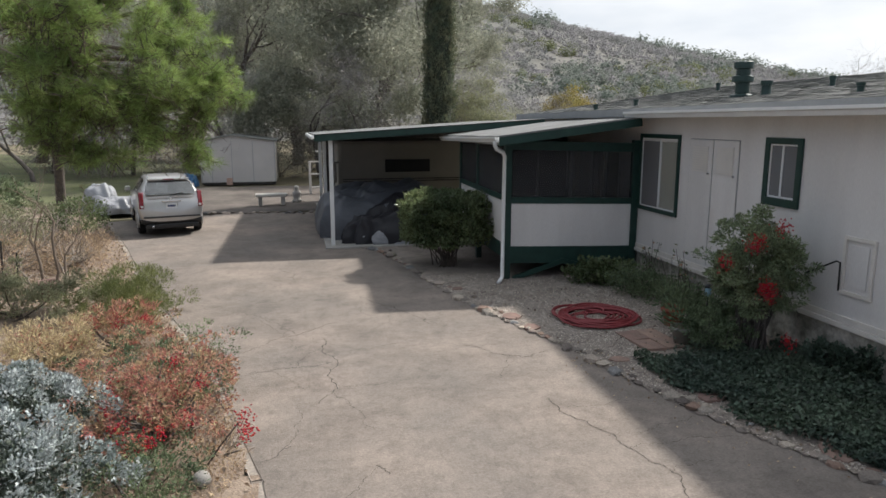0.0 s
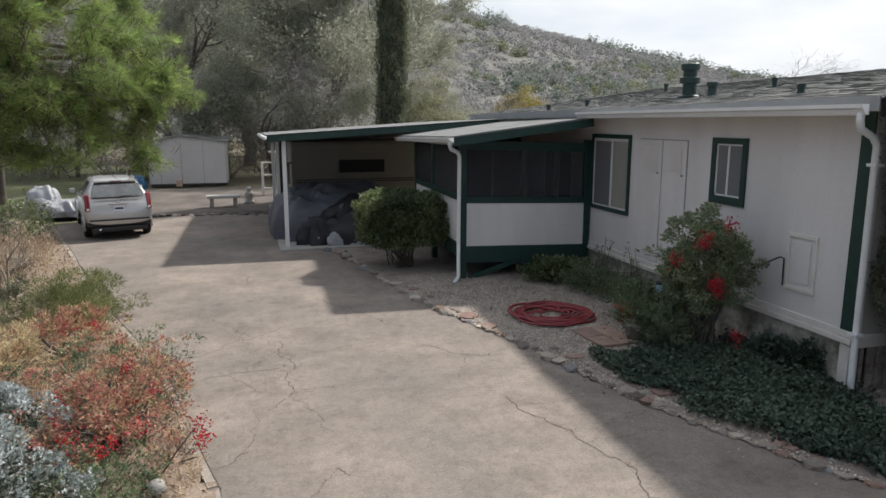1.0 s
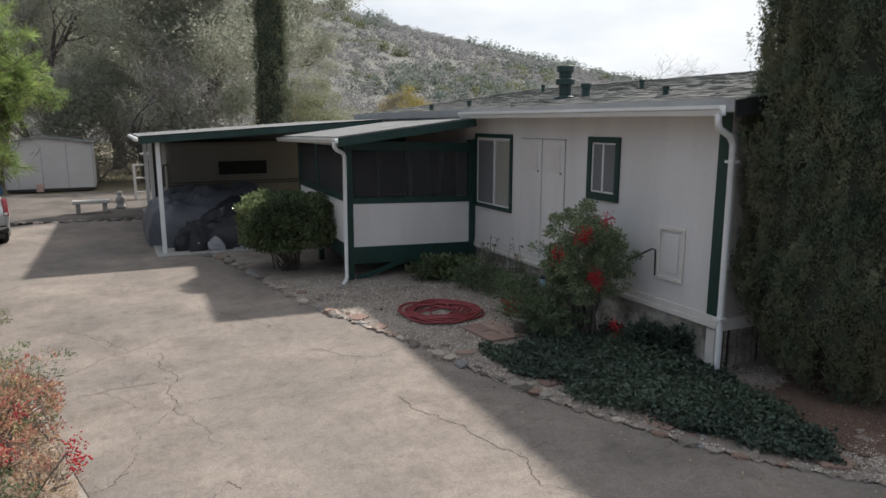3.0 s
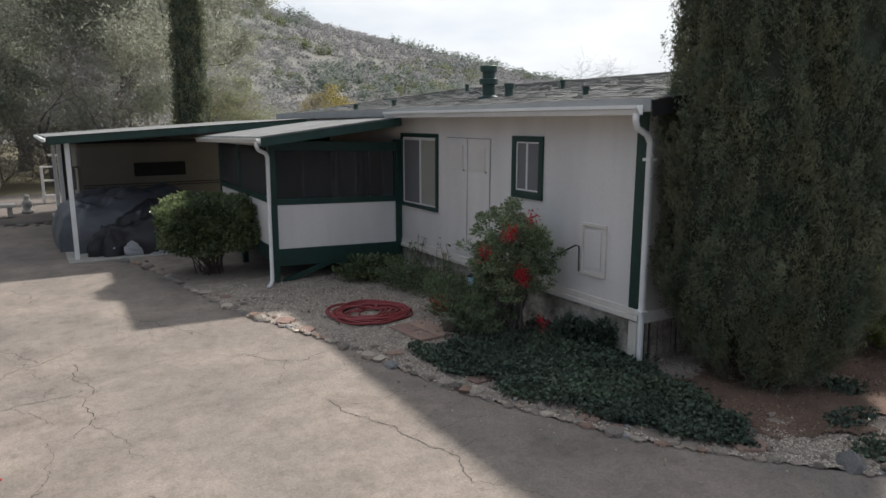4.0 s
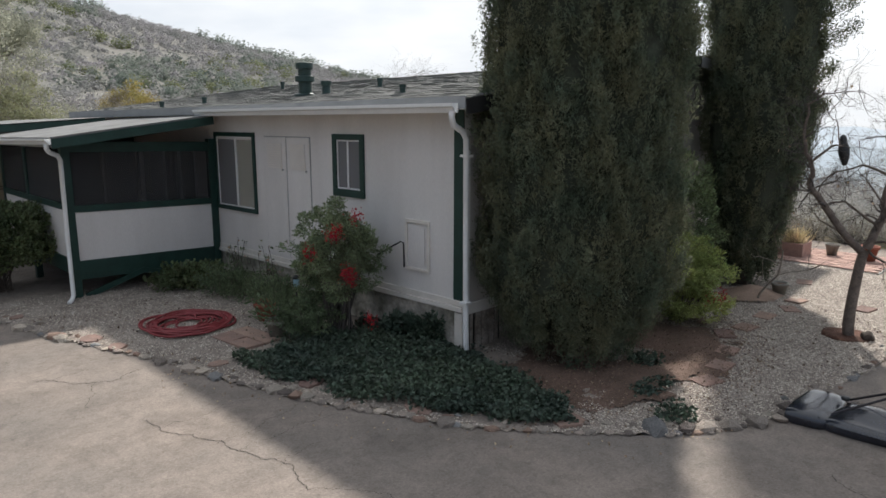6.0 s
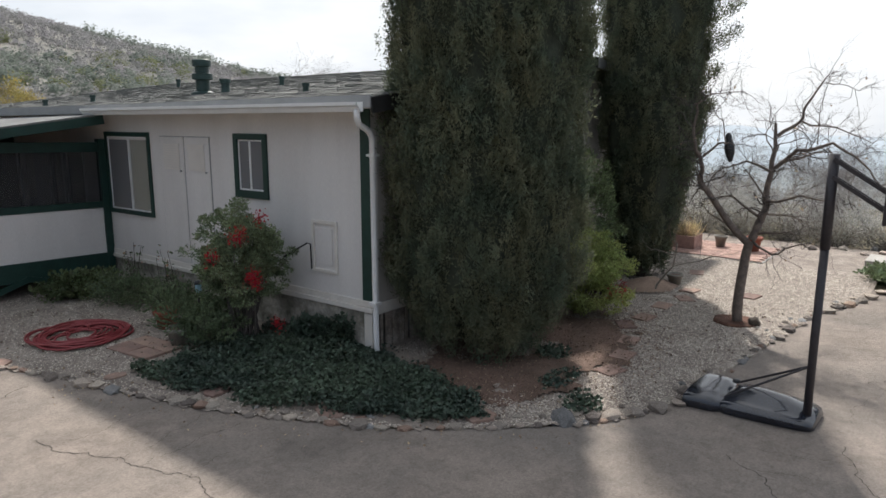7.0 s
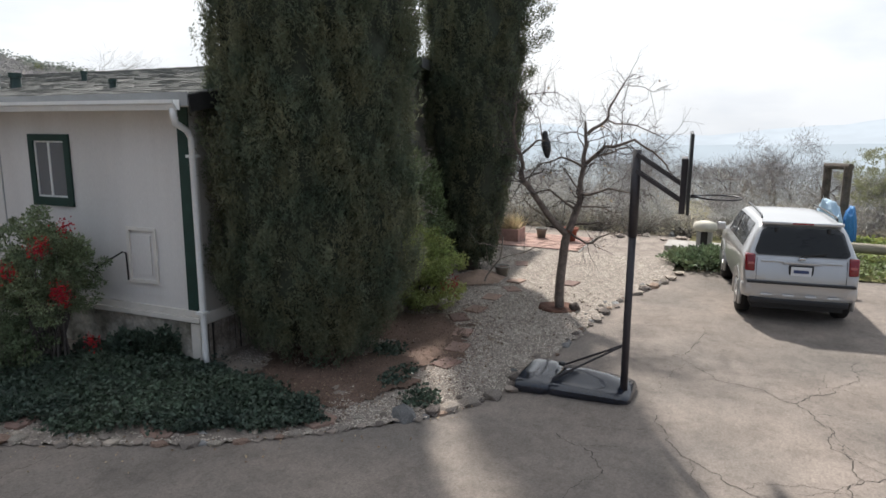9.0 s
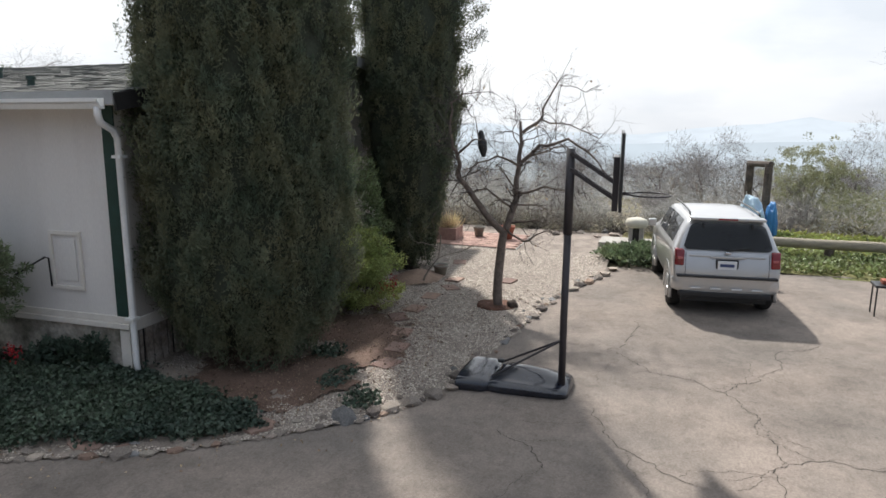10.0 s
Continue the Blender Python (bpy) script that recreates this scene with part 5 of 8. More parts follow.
# ---- portable basketball hoop ----
hoop = thing("basketball_hoop", "portable basketball hoop with black water-filled base and dark pole", "basketball hoop", (8.1, 1.3, 0))
M_POLE = mat("dark_pole_paint", (0.045, 0.040, 0.045), 0.45, 0.3, 5.0, 60.0, 0.1)
M_BASE = mat("blue_black_plastic", (0.020, 0.024, 0.036), 0.20, 0.25, 4.0, 80.0, 0.03, spec=0.6, clear=0.35)
bm = B()
rows = []
d = Vector((0.02, 1.0, 0)).normalized()
s = Vector((1.0, -0.02, 0))
SEC = [(-0.03, 0.24, 0.07, 0.01), (0.0, 0.30, 0.11, 0.02), (0.08, 0.34, 0.135, 0.03), (0.30, 0.365, 0.15, 0.07), (0.55, 0.39, 0.16, 0.085), (0.75, 0.405, 0.165, 0.06), (0.86, 0.40, 0.16, 0.02), (0.92, 0.375, 0.14, 0.0), (0.97, 0.42, 0.155, 0.0), (1.01, 0.44, 0.175, 0.0), (1.16, 0.455, 0.18, 0.0), (1.26, 0.46, 0.18, 0.0), (1.31, 0.455, 0.165, 0.0), (1.32, 0.43, 0.05, 0.0)]
for u, w, h, dome in SEC:
    c = Vector((8.22, 1.22, 0)) + d * u
    prof = [(-w + 0.02, 0.0), (-w, h * 0.15), (-w - 0.005, h * 0.55), (-w + 0.03, h * 0.82), (-w + 0.08, h * 0.9), (-w * 0.55, h), (-w * 0.38, h + dome * 0.8), (0, h + dome), (w * 0.38, h + dome * 0.8), (w * 0.55, h), (w - 0.08, h * 0.9), (w - 0.03, h * 0.82), (w + 0.005, h * 0.55), (w, h * 0.15), (w - 0.02, 0.0)]
    rows.append([bm.verts.new(c + s * a + Vector((0, 0, b))) for a, b in prof])
for a, b in zip(rows, rows[1:]):
    for k in range(15):
        bm.faces.new((a[k], a[(k + 1) % 15], b[(k + 1) % 15], b[k]))
bm.faces.new(rows[0][::-1])
bm.faces.new(rows[-1])
bmesh.ops.recalc_face_normals(bm, faces=bm.faces)
base = part("base", bm, M_BASE, hoop, "blue-black moulded plastic base", True)
base.data.set_sharp_from_angle(angle=radians(42))
bm = B()
lathe(bm, [(0.045, 0.0), (0.045, 0.03), (0.03, 0.04)], (8.42, 2.12, 0.19), 12)
part("filler_cap", bm, M_BLACKPL, base, "", True)
bm = B()
tube(bm, [(8.08, 1.29, 0.03), (8.10, 1.30, 1.0), (8.115, 1.30, 2.0)], 0.045, 10)
part("pole", bm, M_POLE, hoop, "dark painted steel pole", True)
bm = B()
tube(bm, [(8.115, 1.30, 1.95), (8.13, 1.305, 2.93)], 0.052, 10)
part("pole_top", bm, M_POLE, hoop, "", True)
for sx in (-0.14, 0.20):
    bm = B()
    tube(bm, [(8.09, 1.30, 0.68), (8.16 + sx * 1.5, 2.12, 0.17)], 0.014, 6)
    part("strut", bm, M_POLE, hoop)
for sx in (-0.05, 0.05):
    for za, zb in ((2.88, 2.56), (2.70, 2.38)):
        bm = B()
        beam(bm, (8.13 + sx, 1.30, za), (8.17 + sx, 0.80, zb), 0.02, 0.04)
        part("arm", bm, M_POLE, hoop)
bm = B()
box(bm, 7.98, 8.36, 0.765, 0.83, 2.26, 2.86, 0.01)
bmesh.ops.rotate(bm, verts=bm.verts, cent=(8.17, 0.74, 0), matrix=Matrix.Rotation(radians(5.2), 3, "Z"))
part("bracket", bm, M_POLE, hoop)
bm = B()
box(bm, 7.62, 8.72, 0.725, 0.757, 2.30, 3.13, 0.008)
bmesh.ops.rotate(bm, verts=bm.verts, cent=(8.17, 0.74, 0), matrix=Matrix.Rotation(radians(5.2), 3, "Z"))
part("backboard", bm, M_BLACKPL, hoop, "dark-rimmed backboard seen from its edge")
bm = B()
ringp = [(8.17 + 0.225 * math.cos(a), 0.42 + 0.225 * math.sin(a), 2.44) for a in (2 * math.pi * k / 24 for k in range(25))]
tube(bm, ringp, 0.009, 6, False)
tube(bm, [(8.10, 0.72, 2.44), (8.10, 0.63, 2.44)], 0.012, 6)
tube(bm, [(8.24, 0.72, 2.44), (8.24, 0.63, 2.44)], 0.012, 6)
part("rim", bm, M_POLE, hoop, "bare dark metal rim with no net", True)


# ---- cypresses ----
def cypress(label, at, r, h, n, seed, tuft=0.07, lean=(0, 0), plume=0.4, per=60, top=0.6, low=0.05, foot_r=0.62, rise=1.9, swell=0.0, strays=()):
    """A columnar cypress: inner shell coloured dark as shade, and a close coat of upright sprays with an uneven
    outline.
    """
    rng = np.random.default_rng(seed)
    t = thing("cypress", label, "tree", at)

    def radius(z, a):
        f = z / h
        prof = min(1.0, foot_r + rise * f)
        prof *= 1 + swell * smooth_step(0.36, 0.52, f)
        prof *= 1 - smooth_step(top, 1.0, f) * 0.9
        return r * prof * (1 + 0.10 * noise.noise((math.cos(a) * 1.6, math.sin(a) * 1.6, z * 0.55 + seed)) + 0.07 * noise.noise((math.cos(a) * 5, math.sin(a) * 5, z * 1.1 + seed)))

    bm = B()
    tube(bm, [(at[0], at[1], at[2] - 0.05), (at[0], at[1], at[2] + h * 0.5), (at[0], at[1], at[2] + h * 0.95)], [0.16, 0.10, 0.02], 8)
    part("trunk", bm, M_BARK, t)
    # solid shell, its dark colour standing in for shade between the sprays
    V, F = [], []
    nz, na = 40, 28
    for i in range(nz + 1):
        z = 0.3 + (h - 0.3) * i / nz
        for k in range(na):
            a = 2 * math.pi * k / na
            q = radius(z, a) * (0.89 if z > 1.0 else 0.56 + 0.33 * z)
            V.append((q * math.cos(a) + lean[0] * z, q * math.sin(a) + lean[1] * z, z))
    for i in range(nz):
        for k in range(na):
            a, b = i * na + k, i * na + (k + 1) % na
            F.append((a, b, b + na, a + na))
    core = pydata("shade_shell", V, F, M_CYPCORE, True)
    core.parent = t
    # upright plumes, each of many small sprays
    z = rng.uniform(low, h, n)
    a = rng.uniform(0, 2 * math.pi, n)
    rad = np.array([radius(zz, aa) for zz, aa in zip(z, a)]) * rng.uniform(0.87, 1.02, n)
    out = np.stack([np.cos(a), np.sin(a), np.zeros(n)], -1)
    foot = out * rad[:, None] + np.stack([lean[0] * z, lean[1] * z, z], -1)
    axis = unit(out * rng.uniform(0.02, 0.24, (n, 1)) + np.array([0, 0, 1.0]) + rng.normal(size=(n, 3)) * 0.12)
    tall = rng.uniform(0.7, 1.3, n) * plume
    k = per
    u = rng.uniform(0, 1, (n, k))
    full = np.sin(np.clip(u, 0.02, 1) ** 0.7 * math.pi) ** 0.7
    PP = foot[:, None, :] + axis[:, None, :] * (u * tall[:, None])[..., None] + rng.normal(size=(n, k, 3)) * (full * plume * 0.13)[..., None]
    DD = axis[:, None, :] * 0.9 + out[:, None, :] * 0.30 + rng.normal(size=(n, k, 3)) * 0.42
    if strays:
        # loose boughs that stand out from the column: bearing, height and reach
        for sa, sz, reach in strays:
            ce = np.array([math.cos(sa), math.sin(sa), 0.0])
            m = 900
            f = rng.uniform(0, 1, m)
            c = ce * (radius(sz, sa) * 0.85 + reach * f[:, None]) + np.array([0, 0, 1.0]) * (sz + 0.55 * reach * f ** 1.6)[:, None]
            PP = np.concatenate([PP.reshape(-1, 3), c + rng.normal(size=(m, 3)) * np.array([0.09, 0.09, 0.12]) * (1.15 - 0.6 * f)[:, None]])
            DD = np.concatenate([DD.reshape(-1, 3), ce * 0.5 + np.array([0, 0, 0.8]) + rng.normal(size=(m, 3)) * 0.5])
    turn = unit(out + rng.normal(size=(n, 3)) * 0.55 + np.array([0, 0, 0.25]))
    face = (turn[:, None, :] + rng.normal(size=(n, k, 3)) * 0.34).reshape(-1, 3)
    PP, DD = PP.reshape(-1, 3), DD.reshape(-1, 3)
    face = np.concatenate([face, np.tile(np.array([0, 0, 1.0]), (len(PP) - len(face), 1)) + rng.normal(size=(len(PP) - len(face), 3)) * 0.8])
    leaves("sprays", PP, DD, tuft * 1.05, tuft * 0.30, M_CYP, None, rng, 0.15, face).parent = t
    return t


cypress("tall dense dark green Italian cypress at the house corner", (8.0, 5.47, 0.0), 1.27, 8.6, 3000, 11, 0.052, per=116, plume=0.42, foot_r=0.60, rise=3.4, strays=((-0.75, 3.0, 0.28), (-0.6, 2.2, 0.22), (-0.85, 4.4, 0.25), (2.3, 3.4, 0.2)))
cypress("dark green cypress beside the gravel garden", (13.73, 5.44, 0.0), 0.93, 11.8, 2300, 12, 0.065, per=90, top=0.60, plume=0.42, foot_r=0.42, rise=2.6, swell=0.12, strays=((-1.0, 3.9, 0.45), (-1.2, 4.5, 0.65), (-1.0, 5.0, 0.70), (-1.25, 5.4, 0.55), (-1.1, 3.3, 0.3), (2.0, 4.2, 0.25)))
cypress("slim tall cypress far behind the carport", (5.85, 29.3, 0.0), 0.56, 13.5, 900, 13, 0.13, plume=0.6, per=36)

# ---- long-needled pine over the drive ----
rng = np.random.default_rng(21)
pine = thing("pine_tree", "long-needled pine with bright green drooping boughs", "tree", (-6.5, 21.3, 0.0))
limbs, twigs = Sticks(), Sticks()
trunk = [Vector((-6.5, 21.3, -0.1)), Vector((-6.35, 21.0, 2.2)), Vector((-5.9, 19.4, 4.6)), Vector((-5.2, 17.0, 7.5)), Vector((-5.0, 15.6, 11.0))]
limbs.add(trunk, [0.14, 0.125, 0.11, 0.08, 0.04], 10)
BOUGHS = [(-3.61, 11.44, 4.44, 1.05), (-3.84, 11.89, 3.58, 0.9), (-2.78, 11.67, 4.24, 1.15), (-2.82, 12.18, 3.33, 1.0), (-2.02, 12.84, 4.25, 1.04), (-1.9, 12.86, 3.4, 0.9), (-1.25, 13.45, 3.82, 0.62), (-1.75, 13.39, 2.9, 0.58),
          (-3.45, 12.01, 3.07, 0.7), (-1.9, 13.9, 5.3, 0.6), (-2.96, 11.11, 4.95, 0.85), (-4.4, 12.2, 5.2, 1.1), (-6.5, 14.6, 6.2, 1.4), (-5.0, 15.0, 8.5, 1.5), (-4.2, 14.0, 6.6, 1.3), (-5.2, 15.9, 10.4, 1.2), (-3.2, 13.2, 5.7, 0.8)]
P, D, DP = [], [], []
for x, y, z, r in BOUGHS:
    c = Vector((x, y, z))
    k = min(range(2, 5), key=lambda i: abs(trunk[i].z - (z + 0.6)))
    s = trunk[k]
    mid = s.lerp(c, 0.55) + Vector((0, 0, 0.25))
    limbs.add([s, mid, c], [0.07, 0.045, 0.02], 6)
    nc = int(170 * r * r) + 45
    # needle tufts in small tiers: a star of long needles round each shoot's end
    tiers = [c + Vector(unit(rng.normal(size=3))) * (rng.uniform(0.25, 1) ** 0.5) * r * 0.8 for _ in range(max(5, int(12 * r * r)))]
    for i in range(nc):
        q = tiers[i % len(tiers)]
        o = Vector(unit(rng.normal(size=3))) * (rng.uniform(0.05, 1) ** 0.5) * 0.34
        o.z *= 0.7
        tip = q + o
        di = Vector(unit(np.array(o) * 3.0 + rng.normal(size=3) * 0.5 + np.array([0.25, -0.25, 0.25])))
        back = tip - di * 0.3 - Vector((0, 0, 0.04))
        twigs.add([back, tip], [0.008, 0.004], 3)
        m = 46
        u = rng.uniform(-0.12, 0.03, m)
        P.append(np.array(tip)[None] + np.array(di)[None] * u[:, None])
        D.append(unit(np.array(di)[None] * 0.8 + rng.normal(size=(m, 3)) * 0.55))
    m = int(500 * r * r)
    DP.append(np.array(c) + rng.normal(size=(m, 3)) * r * 0.36 + np.array([-0.15, 0.2, -0.2]) * r)
limbs.mesh("trunk", M_BARK, pine)
twigs.mesh("twig_mass", M_BARK, pine, "", "stuff")
leaves("needles", np.concatenate(P), np.concatenate(D), 0.19, 0.0075, M_PINE, pine, rng, 0.1)
DP = np.concatenate(DP)
tagged(leaves("dead_needles", DP, rng.normal(size=DP.shape) + np.array([0, 0, -0.4]), 0.20, 0.012, M_DEADPINE, pine, rng, 0.1), "brown dead needles inside the boughs")
for pts in ([(-2.9, 11.2, 4.6), (-3.0, 11.6, 4.1), (-2.4, 11.9, 3.75)], [(-3.9, 11.0, 4.2), (-3.4, 11.3, 3.9), (-2.6, 11.5, 3.65), (-2.2, 11.7, 3.6)]):
    s = Sticks()
    s.add([Vector(p) for p in pts], [0.014, 0.01, 0.008, 0.004][:len(pts)], 5)
    s.mesh("bare_twig", M_PALETWIG, pine, "pale dead twig")


# ---- other trees ----
def oak(label, at, h, r, seed, mate, n=9000, leaf=0.26, trunk_r=0.3):
    """A broad evergreen: tapered trunk, limbs and many clumps of leaves with gaps."""
    rng = np.random.default_rng(seed)
    t = thing("oak_tree", label, "tree", at, group="oaks behind the yard")
    limbs, twigs, tips = Sticks(), Sticks(), []
    grow(limbs, twigs, tips, rng, Vector(at) - Vector((0, 0, 0.2)), (rng.normal() * 0.1, rng.normal() * 0.1, 1), h * 0.42, trunk_r, 4, 0.0, 0.34, 3, 0.72)
    limbs.mesh("trunk", M_BARK, t)
    twigs.mesh("twig_mass", M_TWIG, t, "", "stuff")
    ends = np.array([tuple(p) for p, _ in tips])
    pick = ends[rng.integers(0, len(ends), n)]
    P = pick + rng.normal(size=(n, 3)) * np.array([r, r, r * 0.7]) * 0.085
    D = rng.normal(size=(n, 3)) + np.array([0, 0, 0.2])
    leaves("foliage", P, D, leaf, leaf * 0.6, mate, t, rng)
    return t


def bare(label, at, h, seed, mate=None, radius=0.1, depth=5, fork=3, lean=(0, 0), wander=0.35, shrink=0.72, first=0.34, group="", name="bare_tree", fine=0, fine_len=0.3, fine_mat=None):
    rng = np.random.default_rng(seed)
    t = thing(name, label, "tree", at, group=group)
    limbs, twigs, tips = Sticks(), Sticks(), []
    grow(limbs, twigs, tips, rng, Vector(at) - Vector((0, 0, 0.1)), (lean[0], lean[1], 1), h * first, radius, depth, 0.0, wander, fork, shrink)
    limbs.mesh("trunk", mate or M_BARK, t)
    twigs.mesh("twig_mass", mate or M_TWIG, t, "", "stuff")
    if fine:
        # the finest twigs, a spray round each branch end
        k = rng.integers(0, len(tips), fine)
        P = np.array([tuple(tips[i][0]) for i in k]) + rng.normal(size=(fine, 3)) * fine_len * 0.35
        D = np.array([tuple(tips[i][1]) for i in k]) + rng.normal(size=(fine, 3)) * 0.7
        tagged(leaves("twig_spray", P, D, fine_len, fine_len * 0.026, fine_mat or M_FINETWIG, t, rng, 0.05), kind="stuff")
    return t


oak("grey-green live oak behind the carport", (4.6, 45.0, land(4.6, 45)), 15.0, 7.0, 31, M_OAK, 62000, 0.15, 0.42)
oak("grey-green live oak behind the shed", (0.0, 47.0, land(0, 47)), 15.0, 7.0, 32, M_OAK, 52000, 0.15, 0.40)
oak("grey-green live oak beside the far cypress", (7.4, 46.0, land(7.4, 46)), 12.5, 6.0, 38, M_OAK, 42000, 0.15, 0.36)
oak("grey-green live oak between yard and hill", (-3.4, 44.0, land(-3.4, 44)), 14.0, 6.5, 39, M_OAK, 36000, 0.15, 0.36)
oak("dull green oak at the yard's end", (-7.0, 50.0, land(-7, 50)), 14.0, 7.0, 33, M_OAK, 26000, 0.17, 0.40)
oak("dull green oak on the slope", (-15.0, 46.0, land(-15, 46)), 13.0, 6.5, 34, M_OAK, 16000, 0.19, 0.35)
oak("dull green oak on the slope", (-22.0, 38.0, land(-22, 38)), 12.0, 6.0, 35, M_OAK, 16000, 0.19, 0.35)
M_OLIVE = leaf_mat("olive_leaf", (0.33, 0.33, 0.20), (0.22, 0.235, 0.145), 0.4, 0.3)
M_OCHRE = leaf_mat("ochre_leaf", (0.40, 0.31, 0.10), (0.28, 0.255, 0.10), 0.4, 0.3)
oak("small olive-green tree beyond the carport", (14.6, 56.0, land(14.6, 56)), 7.0, 4.0, 36, M_OLIVE, 9000, 0.17, 0.18)
oak("pale green tree beside the far cypress", (8.6, 40.0, land(8.6, 40)), 5.6, 3.0, 30, M_OLIVE, 7000, 0.13, 0.14)
oak("ochre-leaved tree beyond the roof", (20.6, 57.0, land(20.6, 57)), 5.4, 3.4, 37, M_OCHRE, 7000, 0.17, 0.16)
oak("ochre-leaved tree beyond the roof", (23.4, 58.0, land(23.4, 58)), 4.6, 3.0, 29, M_OCHRE, 5000, 0.17, 0.14)
for i, (x, y, h) in enumerate(((-3.2, 38.5, 11.0), (1.2, 38.0, 9.0), (-8.5, 40.0, 11.0), (3.2, 37.0, 7.5), (-5.8, 42.0, 12.0), (7.5, 42.0, 9.0), (10.5, 44.0, 6.0), (-12.0, 36.0, 9.0))):
    bare("leafless grey tree behind the yard", (x, y, land(x, y)), h, 40 + i, M_TWIG, 0.13, 5, 3, group="leafless trees behind the yard", fine=2500, fine_len=0.55)
for i, (x, y, h) in enumerate(((17.0, 50.0, 6.2), (20.5, 52.0, 5.6), (13.0, 48.0, 5.0), (26.0, 50.0, 4.6), (41.0, 44.5, 9.0), (38.0, 49.0, 7.0), (44.0, 44.0, 6.5), (47.5, 43.5, 6.5))):
    bare("leafless pale tree beyond the roof", (x, y, land(x, y)), h, 60 + i, M_PALETWIG if i < 4 else M_TWIG, 0.12, 5, 3, group="leafless trees beyond the roof", fine=2500, fine_len=0.5)

for i, (b_, h) in enumerate(((43.0, 9.5), (39.6, 8.0), (45.6, 8.5))):
    x, y = 52 * math.sin(radians(b_)), 52 * math.cos(radians(b_))
    bare("leafless dark tree behind the house roof", (x, y, land(x, y)), h, 75 + i, mat("dark_branch", (0.12, 0.105, 0.10), 0.95, 0.3), 0.17, 5, 3, (0, 0), 0.5, 0.76, 0.34, "leafless trees behind the roof")

# bare fruit tree in the gravel garden
rng = np.random.default_rng(77)
fruit = thing("fruit_tree", "bare dark fruit tree with twisted limbs in the gravel garden", "tree", (11.54, 2.96, 0))
limbs, twigs, tips = Sticks(), Sticks(), []


def limb(pts, ra, rb, shoots=5):
    """A crooked limb through a few bends, tapering from ra to rb, with short side shoots."""
    v = [Vector(p) for p in pts]
    fine, rad = [], []
    for i in range(len(v) - 1):
        for k in range(3):
            f = k / 3
            fine.append(v[i].lerp(v[i + 1], f) + Vector(rng.normal(size=3)) * 0.011)
            rad.append(ra + (rb - ra) * (i + f) / (len(v) - 1))
    fine.append(v[-1])
    rad.append(rb)
    limbs.add(fine, rad, 8)
    for k in range(shoots * 2):
        i = rng.integers(2, len(fine))
        d = (fine[i] - fine[i - 1]).normalized()
        a = Vector(rng.normal(size=3))
        a = (a - d * a.dot(d)).normalized()
        grow(limbs, twigs, tips, rng, fine[i], d * 0.45 + a * 0.9 + Vector((0, 0, 0.1)), rng.uniform(0.2, 0.5), max(0.005, rad[i] * 0.32), 2, 0.0, 0.5, 3, 0.62, 2)


limb([(11.54, 2.96, -0.02), (11.54, 2.95, 0.64), (11.56, 2.88, 1.34)], 0.085, 0.07, 0)
limb([(11.56, 2.88, 1.32), (11.40, 3.16, 1.60), (11.22, 3.49, 2.14), (11.15, 3.60, 2.27)], 0.062, 0.042, 4)
limb([(11.15, 3.60, 2.27), (11.11, 3.55, 2.50), (11.04, 3.64, 2.75), (10.99, 3.68, 3.08), (10.95, 3.65, 3.44)], 0.042, 0.016, 9)
limb([(10.95, 3.65, 3.42), (10.96, 3.47, 3.59), (11.00, 3.04, 3.62)], 0.014, 0.005, 12)
limb([(11.08, 3.55, 2.65), (10.94, 3.28, 2.87), (10.88, 3.11, 2.89)], 0.022, 0.008, 5)
limb([(10.97, 3.18, 2.87), (10.95, 3.26, 3.21), (10.91, 3.38, 3.36)], 0.010, 0.004, 3)
limb([(11.56, 2.87, 1.34), (11.63, 2.72, 1.77), (11.66, 2.71, 2.20), (11.69, 2.66, 2.79), (11.71, 2.69, 3.16)], 0.066, 0.022, 9)
limb([(11.71, 2.65, 2.98), (11.86, 2.38, 3.17), (11.90, 2.35, 3.39), (12.02, 2.15, 3.77), (12.07, 2.09, 3.88)], 0.030, 0.006, 7)
limb([(12.05, 2.15, 3.77), (12.14, 1.83, 3.70), (12.17, 1.70, 3.64)], 0.008, 0.004, 4)
limb([(11.70, 2.69, 2.45), (11.62, 2.35, 2.76), (11.57, 1.87, 2.88), (11.50, 1.43, 2.62), (11.47, 1.21, 2.34)], 0.034, 0.008, 14)
limb([(11.73, 2.62, 2.55), (11.99, 2.24, 2.69), (12.13, 2.02, 2.77), (12.40, 1.61, 2.40)], 0.020, 0.006, 10)
limb([(11.84, 2.38, 3.17), (12.14, 1.95, 3.10), (12.44, 1.47, 2.87)], 0.016, 0.005, 8)
limb([(11.62, 2.71, 1.96), (11.48, 2.21, 2.11), (11.35, 1.69, 2.03)], 0.026, 0.007, 9)
limb([(11.63, 2.69, 2.44), (11.68, 3.04, 2.59), (11.71, 3.27, 2.50), (11.77, 3.66, 2.32)], 0.022, 0.006, 9)
limb([(11.59, 2.77, 1.46), (11.36, 2.33, 1.59), (11.24, 2.12, 1.56)], 0.022, 0.006, 6)
limb([(11.57, 2.86, 1.34), (11.35, 2.48, 1.21), (11.26, 2.24, 1.37), (11.18, 1.96, 1.49)], 0.022, 0.006, 9)
limb([(11.61, 2.74, 1.71), (11.72, 3.25, 2.00), (11.85, 3.75, 1.91)], 0.024, 0.006, 9)
limb([(11.60, 2.72, 2.03), (11.28, 2.88, 2.39), (11.13, 2.94, 2.48)], 0.014, 0.005, 6)
